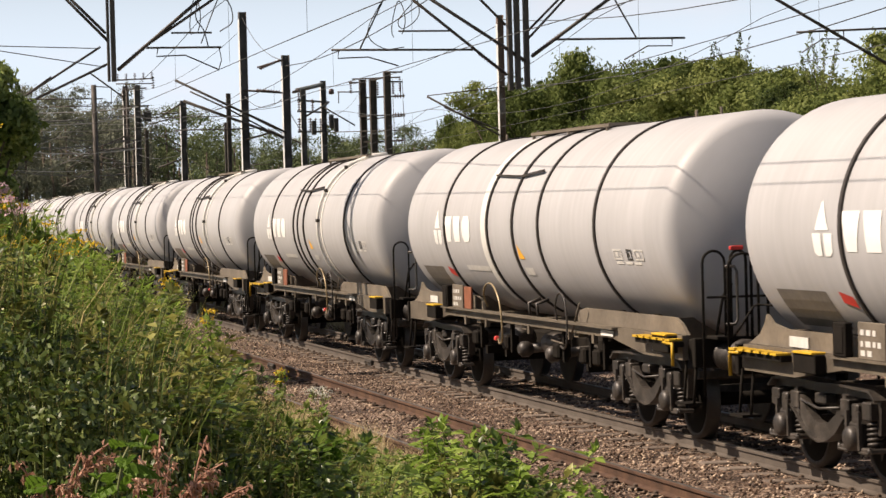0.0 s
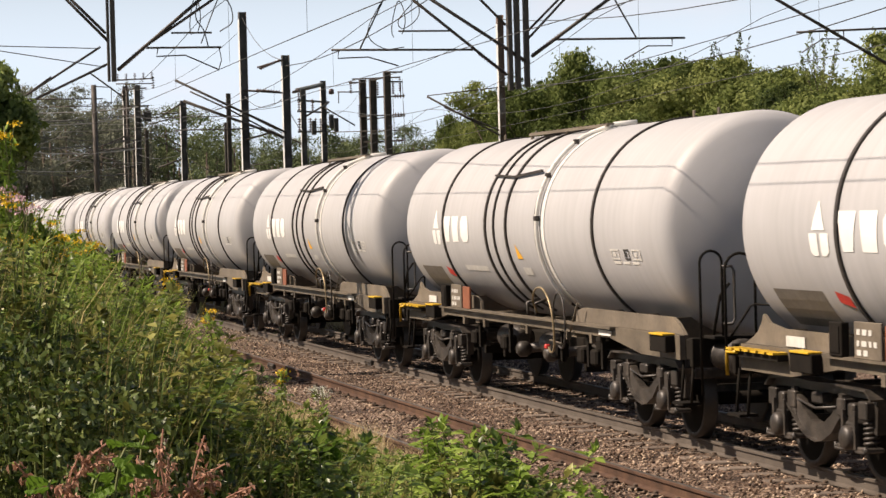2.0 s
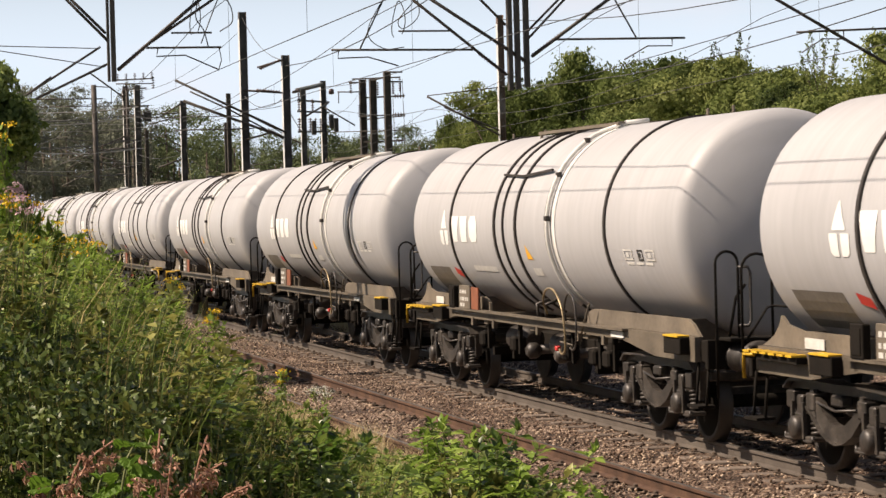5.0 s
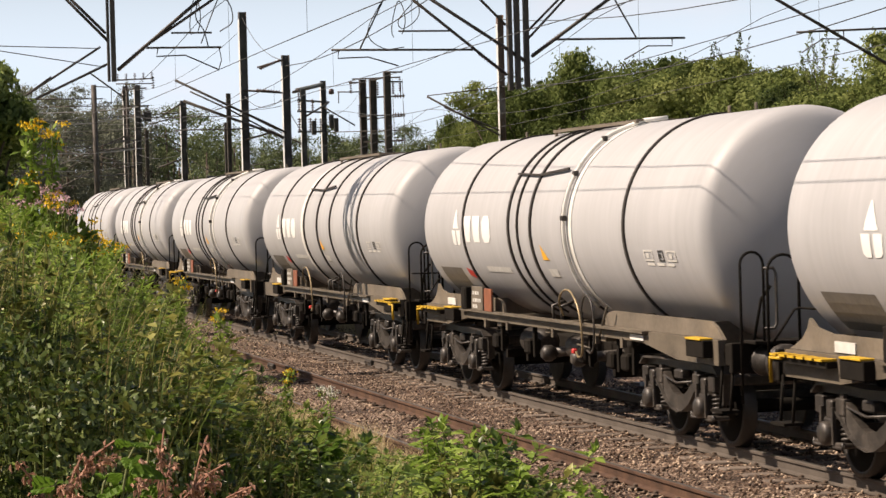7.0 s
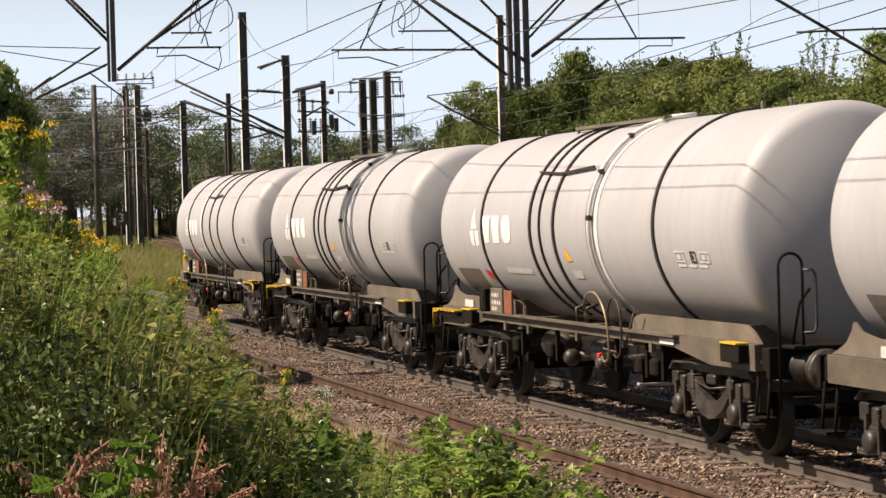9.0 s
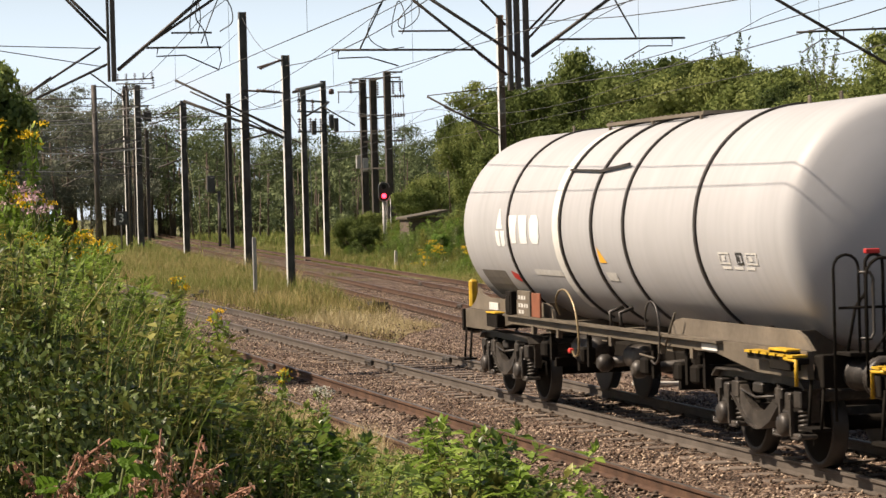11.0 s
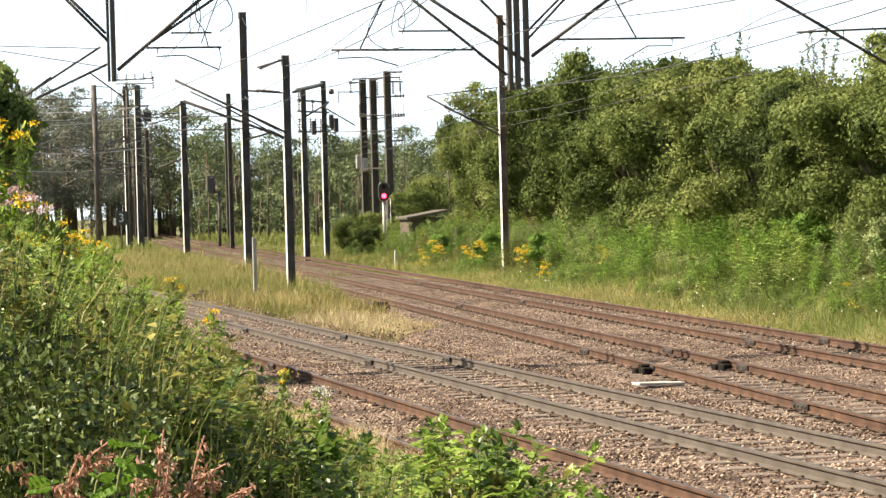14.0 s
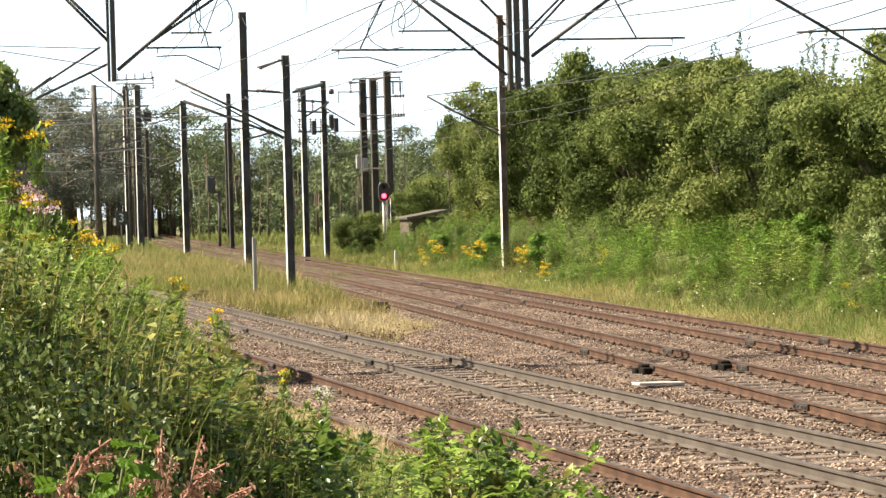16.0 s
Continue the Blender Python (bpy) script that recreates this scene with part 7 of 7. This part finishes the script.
def bank_weeds():
    rng = np.random.default_rng(33)
    # stalk 0, fresh green 1, mid green 2, olive 3, dark nettle 4, dry 5
    mats = [M["stalk"], M["leaf_fresh"], M["leaf_weed"], M["leaf_olive"], M["leaf_nettle"], M["grass_dry"]]
    ragwort = [shoot(40 + k, 0.75, 12, 0.12, 38, 0.055, 0.26, 1, 5) for k in range(4)]
    mugwort = [shoot(44 + k, 0.8, 11, 0.15, 30, 0.048, 0.36, 3, 5) for k in range(3)]
    nettle = [shoot(47 + k, 0.7, 11, 0.10, 8, 0.060, 0.46, 4, 3) for k in range(4)]
    bramble_shoot = [shoot(51 + k, 0.6, 7, 0.18, 22, 0.062, 0.66, 2, 4, 0.85) for k in range(4)]
    big_bramble = [shoot(61 + k, 0.6, 8, 0.19, 20, 0.078, 0.58, 2, 4, 0.9) for k in range(4)]
    herb = [shoot(55 + k, 0.55, 10, 0.13, 28, 0.037, 0.45, 2, 5) for k in range(3)]
    dry = [shoot(58 + k, 0.85, 9, 0.07, 55, 0.026, 0.3, 5, 4, 0.8) for k in range(3)]
    places = []
    count = tries = 0
    while count < 640 and tries < 20000:
        # one bed of a few alike plants, highest in its middle
        tries += 1
        yc = 8.0 + 26.0 * rng.random() ** 1.45
        lo, hi = -11.3 + yc * 0.07, min(-11.2 + 0.48 * yc, -4.7 + x1(yc))
        xc = lo + (hi - lo) * rng.random()
        d = (xc + 11.2) / yc                      # how far across from the ridge
        roll, bed, slot = rng.random(), noise.noise((xc * 0.9, yc * 0.35, 9)) + 0.3 * rng.normal(), 0
        drop = 0.02 + 0.34 * rng.random() ** 1.5
        if yc > 22 and d > 0.20 and roll < 0.5:
            kind = dry
        elif roll < 0.18:
            kind = dry
        elif d < 0.16 and yc > 10.5:
            kind = ragwort if bed < 0.16 else mugwort if bed < 0.5 else nettle
            drop *= 0.6
            slot = 1 if d < 0.125 and kind is not nettle else 0
        elif d > 0.27 and yc < 20:
            kind = big_bramble if bed < -0.05 else bramble_shoot if bed < 0.22 else herb if bed < 0.3 else nettle if bed < 0.45 else mugwort
            slot = (1 if rng.random() < 0.22 else 3 if rng.random() < 0.2 else 2) if kind is bramble_shoot or kind is big_bramble else 0
            drop = drop * 0.9 - (0.32 if yc < 13 else 0.06)
        else:
            kind = big_bramble if yc < 14 and rng.random() < 0.42 else herb if bed < -0.22 else nettle if bed < 0.0 else bramble_shoot if bed < 0.3 else mugwort if bed < 0.5 else ragwort
            slot = 3 if rng.random() < 0.28 else 1 if kind is big_bramble and rng.random() < 0.2 else 0
        spread = rng.uniform(0.10, 0.24) * (0.55 + yc / 26)
        m = int(rng.integers(5, 11) * (1.25 if kind is ragwort else 1.0))
        done = 0
        for _ in range(m):
            gx, gy = rng.normal(0, 1, 2)
            x, y = xc + spread * gx, yc + spread * 1.4 * gy
            top = weed_top(x, y) - drop - 0.10 * min(3.0, gx * gx + gy * gy) - 0.05 * rng.random()
            z0 = ground_z(x, y)
            if top - z0 < 0.12 or y < 7.6:
                continue
            places.append((kind[rng.integers(len(kind))], x, y, z0, top - z0, rng.uniform(0.85, 1.25), slot))
            done += 1
            if y < 16 and top - z0 > 0.7:
                low = nettle if rng.random() < 0.4 else herb if rng.random() < 0.5 else bramble_shoot
                places.append((low[rng.integers(len(low))], x + rng.normal(0, 0.08), y - 0.08, z0, max(0.15, top - z0 - 0.4), 1.1, 0))
        count += done > 0
    ridge = [p for p in places if 9.5 < p[2] < 17.5 and (p[1] + 11.2) / p[2] < 0.115]
    places = [p for p in places if not (9.5 < p[2] < 17.5 and (p[1] + 11.2) / p[2] < 0.115)]
    V, F, S = plant_out(ridge)
    foot = np.array([-10.0, 13.0, ground_z(-10.0, 13.0)])
    ob = new("ridge_weeds", triangles("ridge_weeds", V - foot, F, mats, S))
    tagged(ob, "tall ragwort and mugwort stems bending in the wind", "weeds", kind="stuff")
    ob.matrix_basis = pose(*foot)
    SWAYING.append((ob, *foot, 0.3, 1.0, 0.7))
    V, F, S = plant_out(places)
    ob = new("bank_weeds", triangles("bank_weeds", V, F, mats, S))
    tagged(ob, "dense nettles, ragwort and brambles on the bank", "weeds", kind="stuff")
    # small leaves low down between the stems
    n = 70000
    y = 7.2 + 27 * rng.random(n) ** 1.4
    lo, hi = -11.25 + y * 0.07, np.minimum(-11.2 + 0.47 * y, -4.9 + 1.745e-4 * y * y)
    x = lo + (hi - lo) * rng.random(n)
    top = np.array([weed_top(a, b) for a, b in zip(x, y)])
    z0 = zs_of(x, y)
    z = np.maximum(z0 + 0.05, top - 0.42 - 0.4 * rng.random(n))
    ok = top - z0 > 0.2
    v, f = leaves(rng, np.stack([x, y, z], -1)[ok], 0.012 + 0.0024 * y[ok], up=0.6, ratio=0.5)
    ob = new("bank_undergrowth", triangles("bank_undergrowth", v, f, [M["leaf_nettle"]]))
    tagged(ob, "dark leafy undergrowth between the weeds", "weeds", kind="stuff")
    # thin blades, dry towards the ballast
    n = 20000
    y = 8 + 28 * rng.random(n) ** 1.1
    lo, hi = -11.25 + y * 0.07, np.minimum(-11.2 + 0.48 * y, -4.5 + 1.745e-4 * y * y)
    x = lo + (hi - lo) * rng.random(n)
    edge = x > -6.4
    top = np.array([weed_top(a, b) for a, b in zip(x, y)]) - 0.08 - rng.random(n) * 0.35
    z0 = zs_of(x, y)
    h = np.maximum(0.12, top - z0)
    base = np.maximum(z0, top - 0.7)
    v, f = blades(rng, x, y, base, np.minimum(h, 0.7), rng.uniform(0.003, 0.008, n), 0.7)
    ob = new("bank_grass", triangles("bank_grass", v, f, [M["grass_green"], M["grass_dry"]], np.repeat((rng.random(n) < 0.36 + 0.55 * edge).astype(int), 3)))
    tagged(ob, "thin grass blades among the weeds on the bank", "grass", kind="stuff")
    # rough grass over the rest of the bank, round and behind the place where one stands
    n = 30000
    x, y = rng.uniform(-19, -5.4, n), -14 + 60 * rng.random(n) ** 1.4
    ok = (x < -11.3 + y * 0.07) | (y < 6.2)
    x, y = x[ok], y[ok]
    v, f = blades(rng, x, y, zs_of(x, y), rng.uniform(0.08, 0.32, len(x)), rng.uniform(0.006, 0.014, len(x)), 1.0)
    ob = new("bank_turf", triangles("bank_turf", v, f, [M["grass_green"], M["grass_yellow"], M["leaf_weed"]], np.repeat(rng.integers(0, 3, len(x)), 3)))
    tagged(ob, "rough green and yellow grass on the bank", "grass", kind="stuff")
    # bleached grass where the bank meets the ballast
    n = 24000
    y = 22 + 30 * rng.random(n)
    x = -4.45 + 1.745e-4 * y * y - 1.2 * rng.random(n) + 0.16 * np.sin(1.3 * y)
    v, f = blades(rng, x, y, np.maximum(zs_of(x, y), -0.19), rng.uniform(0.14, 0.46, n) * (0.6 + 0.4 * np.sin(0.9 * y) ** 2), rng.uniform(0.007, 0.014, n), 1.1)
    ob = new("bleached_grass", triangles("bleached_grass", v, f, [M["grass_straw"]]))
    tagged(ob, "bleached straw-coloured grass along the ballast edge", "grass", kind="stuff")


bank_weeds()


def stem(rng, x, y, z0, z1, drift, r=0.008):
    """A leaning stem; returns its mesh and the points along it, in the plant's own space."""
    pts = [np.array([drift[0] * t * t, drift[1] * t * t, (z1 - z0) * t]) for t in np.linspace(0, 1, 6)]
    return tube(bmesh.new(), [tuple(p) for p in pts], [r * (1 - 0.6 * t) for t in np.linspace(0, 1, 6)], 5), pts


def flowering(name, label, x, y, top, petals, seed, heads=5, spread=0.09, petal=0.022, leaf=0.05, r=0.03, n_leaf=90, group="flowering weeds", drop=0.10):
    """A tall weed with side shoots that carry flower heads; it sways in the wind."""
    rng = np.random.default_rng(seed)
    z0 = ground_z(x, y)
    g = thing(name, label, "wild flower", group, m=pose(x, y, z0))
    bm, pts = stem(rng, x, y, z0, top - 0.02, rng.normal(0, 0.06, 2))
    h = top - z0
    tip = pts[-1]
    tops = []
    for k in range(heads):
        a = 2 * math.pi * k / heads + rng.uniform(-0.4, 0.4)
        e = tip + np.array([spread * math.cos(a), spread * math.sin(a), rng.uniform(-drop, 0.01)]) * rng.uniform(0.5, 1.1)
        b0 = pts[-2] + (tip - pts[-2]) * rng.uniform(0.2, 0.7)
        tube(bm, [tuple(b0), tuple((b0 + e) / 2 + np.array([0, 0, 0.02])), tuple(e)], 0.003, 4)
        tops.append(e)
    part("stem", bm, M["stalk"], g)
    for t in tops:
        v, f, _ = flower_heads(rng, [t], r, 0, 22, petal)
        part("flower_head", triangles("flower_head", v, f, [M[petals]]), None, g)["kind"] = "stuff"
    t = rng.random(n_leaf) ** 0.7
    c = np.stack([np.interp(t, np.linspace(0, 1, 6), [p[k] for p in pts]) for k in range(3)], -1)
    c[:, 2] = np.maximum(c[:, 2], h - 0.9 * (0.1 + rng.random(n_leaf)))
    a = rng.uniform(0, 2 * np.pi, n_leaf)
    rr = 0.10 * rng.random(n_leaf) * (1 - t * 0.5)
    c += np.stack([rr * np.cos(a), rr * np.sin(a), 0 * a], -1)
    v, f = leaves(rng, c, leaf, up=0.3, ratio=0.35)
    part("foliage", triangles("foliage", v, f, [M["leaf_fresh"]]), None, g, "narrow green leaves")["kind"] = "stuff"
    SWAYING.append((g, x, y, z0, 0.5 + 0.5 * rng.random(), rng.uniform(0, 6), 1.0 if y < 15 else 0.45 if y < 40 else 0.1))
    return g


for k, (x, y, top) in enumerate(((-9.95, 13.0, 3.36), (-10.09, 13.0, 3.41), (-10.1, 13.0, 2.88), (-9.70, 13.0, 2.84), (-9.42, 14.6, 2.72), (-9.82, 13.0, 2.98), (-9.22, 16.0, 2.70), (-8.76, 16.0, 2.45), (-8.20, 17.5, 2.18), (-7.31, 20.0, 1.57), (-8.41, 16.0, 1.64), (-10.0, 12.4, 2.80), (-9.55, 15.0, 2.78), (-9.96, 13.1, 3.1), (-9.88, 13.1, 3.0), (-10.06, 12.9, 3.0), (-9.8, 13.1, 2.9), (-9.72, 13.2, 2.8), (-9.65, 13.2, 2.72))):
    flowering("ragwort_plant", "tall ragwort with clustered yellow flower heads", x, y, top, "petal_yellow", 70 + k, 5, 0.055, 0.018, r=0.022, n_leaf=230, leaf=0.06)
for k, (x, y, top) in enumerate(((-10.06, 13.0, 3.02), (-9.97, 13.0, 3.05), (-9.91, 13.2, 2.99), (-10.0, 12.6, 2.97))):
    flowering("hemp_agrimony", "tall weed with fluffy pale pink flower heads", x, y, top, "petal_pink", 90 + k, 7, 0.06, 0.016, r=0.024, n_leaf=160)
for k, (x, y, top) in enumerate(((-8.25, 18.0, 1.80), (-6.48, 22.0, 1.26), (-6.42, 22.3, 1.24))):
    flowering("cow_parsley", "weed with a flat white flower umbel", x, y, top, "petal_white", 110 + k, 7, 0.07, 0.016, r=0.03, n_leaf=50)
for k, (x, y, z) in enumerate(((21.05, 126.0, 0.77), (20.64, 122.0, 1.25), (20.83, 124.0, 0.35), (19.10, 107.5, 1.40), (19.53, 111.5, 1.05), (17.95, 97.0, 1.30), (17.54, 93.0, 0.67), (16.33, 82.0, 1.38), (13.57, 55.0, 0.80), (20.40, 120.0, 0.98), (21.23, 128.0, -0.01), (18.07, 98.0, 1.11))):
    for j in range(2 if k < 9 else 1):
        flowering("verge_ragwort", "yellow flowering ragwort in the verge", x + 0.35 * j, y + 0.8 * j, z - 0.22 * j, "petal_yellow", 200 + 3 * k + j, 8 if y > 90 else 4, 0.20 if y > 90 else 0.12, 0.05 if y > 90 else 0.035, leaf=0.10, r=0.06, n_leaf=60, group="verge flowers", drop=0.55)


def dead_dock(x, y, top, lean, seed):
    """A withered dock: one raking stem, its upper part and short side spikes hung with curled rust-red flakes."""
    rng = np.random.default_rng(seed)
    z0 = ground_z(x - 0.4 * lean, y)
    fx = x - 0.55 * lean
    g = thing("dead_dock", "withered reddish brown dock hung with curled seed flakes", "dead plant", "dead docks", m=pose(fx, y, z0))
    h = top - z0
    main = [np.array([0.55 * lean * t ** 2.2, 0.03 * math.sin(3 * t), h * (1 - (1 - t) ** (1.0 + 0.9 * abs(lean)))]) for t in np.linspace(0, 1, 12)]
    runs = [(main, 5)]
    for k in range(3):
        b = main[7 + k]
        way = np.array([rng.uniform(-0.7, 0.7) + lean, rng.uniform(-0.4, 0.4), rng.uniform(0.5, 1.0)])
        runs.append(([b + way * 0.10 * t + np.array([0, 0, -0.03 * t * t]) for t in np.linspace(0, 1, 5)], 0))
    for pts, first in runs:
        sp = part("spike", tube(bmesh.new(), [tuple(p) for p in pts], [0.005 - 0.0025 * q / len(pts) for q in range(len(pts))], 4), M["dead"], g, "brown spike")
        n = 74 if first else 30
        t = (first + (len(pts) - 1 - first) * rng.random(n) ** 0.85) / (len(pts) - 1)
        c = np.stack([np.interp(t, np.linspace(0, 1, len(pts)), [p[q] for p in pts]) for q in range(3)], -1) + rng.normal(0, 0.008, (n, 3))
        d = rng.normal(0, 0.55, (n, 3)) + np.array([0.2, 0, -0.65])
        v, f = leaves_along(rng, c, d / np.linalg.norm(d, axis=1, keepdims=True), 0.023, 0.45, 0.7)
        part("seed_head", triangles("seed_head", v, f, [M["dead"]]), None, sp)["kind"] = "stuff"
    SWAYING.append((g, fx, y, z0, 0.35, rng.uniform(0, 6), 0.03))


for k, (x, top, lean) in enumerate(((-10.27, 2.29, 0.1), (-10.41, 2.28, 0.5), (-10.34, 2.23, 0.05), (-10.14, 2.26, 0.22), (-10.09, 2.18, 0.55), (-10.04, 2.13, 0.6), (-10.6, 2.19, -0.3), (-10.65, 2.23, -0.35), (-10.47, 2.23, 0.25), (-10.23, 2.2, 0.1), (-10.29, 2.25, -0.12))):
    dead_dock(x, 6.4 + 0.12 * math.sin(5 * k), top, lean, 130 + k)


def big_leaf(length, width):
    """A pleated, toothed leaf with a midrib, root at the origin, pointing along +y."""
    bm = bmesh.new()
    n = 9
    rows = []
    for k in range(n + 1):
        t = k / n
        w = width * (math.sin(math.pi * min(1, t ** 0.75 * 0.97 + 0.03)) ** 0.8) * (1 if k % 2 else 0.88) / 2
        droop = -0.18 * length * t * t
        ple = 0.012 * (1 if k % 2 else -1)
        rows.append([bm.verts.new((sx * w, t * length - abs(sx) * 0.06 * length, droop + abs(sx) * 0.28 * w + (ple * abs(sx) if abs(sx) < 1 else 0))) for sx in (-1, -0.5, 0, 0.5, 1)])
    for a, b in zip(rows, rows[1:]):
        for j in range(4):
            bm.faces.new((a[j], a[j + 1], b[j + 1], b[j]))
    return mesh_of(bm, "leaf", M["leaf_big"])


LEAF_BIG = [big_leaf(0.105, 0.075), big_leaf(0.085, 0.058), big_leaf(0.065, 0.045)]


def bramble(x, y, top, way, seed, n=9):
    """An arching cane with toothed leaves in threes."""
    rng = np.random.default_rng(seed)
    z0 = ground_z(x, y)
    g = thing("bramble_cane", "arching bramble cane with toothed green leaves", "bramble", "bramble canes", m=pose(x, y, z0))
    h = top - z0
    pts = [np.array([way * 0.30 * t ** 1.5, 0.05 * t, h * (1 - (1 - t) ** 1.8)]) for t in np.linspace(0, 1, 9)]
    part("cane", tube(bmesh.new(), [tuple(p) for p in pts], [0.006 - 0.0004 * k for k in range(9)], 5), M["stalk"], g)
    for k in range(n):
        p = pts[8] + (pts[5] - pts[8]) * k / n + rng.normal(0, 0.006, 3)
        lf = part("leaf", LEAF_BIG[rng.integers(3)], None, g)
        lf.matrix_basis = pose(*p, rng.uniform(-35, 20), rng.uniform(-30, 30), k * 137 + rng.uniform(-25, 25))
    SWAYING.append((g, x, y, z0, 0.6, rng.uniform(0, 6), 0.12))


for k, (x, y, top, way) in enumerate(((-10.48, 6.0, 2.28, 0.3), (-10.53, 6.1, 2.21, 0.25), (-10.67, 5.8, 2.23, 0.25), (-10.35, 6.4, 2.27, 0.2), (-9.4, 9.5, 1.98, 0.8), (-8.6, 12.5, 1.62, 1.0), (-8.2, 13.0, 1.5, 1.0), (-7.4, 15.5, 1.33, 1.0), (-6.9, 17.0, 1.16, 1.0), (-9.0, 11.0, 1.8, 0.7), (-7.0, 15.5, 1.2, 0.8))):
    bramble(x, y, top, way, 150 + k, 6 if y < 8 else 14)

# ---- the tracks with their single pieces ----
# joint plates near y = 46 stand in for the girder's shadow on the rails
TRACKS = [
    (x0, -20, 20, 62, "rust", "rusty near track half hidden by weeds", [(46.4, 0.7525)]),
    (x1, -60, 20, 84, "railgrey", "grey dusty track on brown ballast", [(46.3, -0.7525), (46.1, 0.7525), (61.0, -0.7525), (56.0, 0.7525)]),
    (x3, -20, 28, 84, "rust", "rusty branch track on brown ballast", [(41.3, -0.7525), (40.4, 0.7525), (46.7, -0.7525), (45.7, 0.7525), (32.3, -0.7525), (71.0, 0.7525)]),
    (x4, -20, 40, 96, "rust", "rusty far track beside the verge", [(47.3, -0.7525), (46.9, 0.7525), (72.4, -0.7525), (94.0, -0.7525), (82.8, 0.7525)]),
]
for line, y0, n0, n1, mt, label, joints in TRACKS:
    track = railway_track(line, y0, n0, n1, M[mt], label, joints, -0.008 if line is x1 else 0.022, 41.5 if line is x3 else 0.0)
    if line is x3:
        for y, off in ((41.3, -0.92), (41.35, 0.6)):
            jb = bmesh.new()
            for dy, dx, h in ((-0.16, 0.0, 0.14), (0.02, 0.03, 0.19), (0.18, -0.03, 0.12)):
                box(jb, (line(y) + off + dx, y + dy, -0.2 + h / 2), (0.18, 0.2, h), 0.02)
            part("joint_box", jb, M["dirty"], track, "black box bolted beside a rail joint")


# ---- what moves ----
# how far the wind carries the heads of the tall weeds along the bank, in metres, second by second
GUSTS = ((0, -0.19), (0.5, -0.18), (1.0, -0.16), (2.0, -0.13), (3.0, -0.16), (4.0, -0.14), (6.5, -0.10), (7.0, 0.09), (7.5, 0.02), (8.0, -0.07), (8.5, 0.06), (9.2, 0.0),
         (11.5, -0.03), (12.0, 0.08), (12.5, -0.11), (13.0, -0.04), (14.0, -0.06), (15.0, -0.11), (16.0, 0.0))


def motions():
    times = [0.5 * k for k in range(33)]
    for k, w in enumerate(WAGONS):
        walk(w, [(t, wagon_pose(tail_s(t) - PITCH * k)) for t in times])
        for ws in [c for c in w.children if c.name.startswith("wheelset")]:
            x, y, z = ws.location
            steps = [k / 30 for k in range(481)]
            walk(ws, [(t, pose(x, y, z, math.degrees((205.0 - tail_s(t)) / 0.46) % 360)) for t in steps])
    for g, x, y, z, amount, phase, give in SWAYING:
        rows = []
        for k in range(65):
            t = 0.25 * k
            lean = math.degrees(give * float(np.interp(t, [p[0] for p in GUSTS], [p[1] for p in GUSTS])) / 1.9)
            rows.append((t, pose(x, y, z, amount * 0.6 * math.sin(2.1 * t + phase), lean + amount * math.sin(2.6 * t + phase * 1.3), 0)))
        walk(g, rows)


motions()
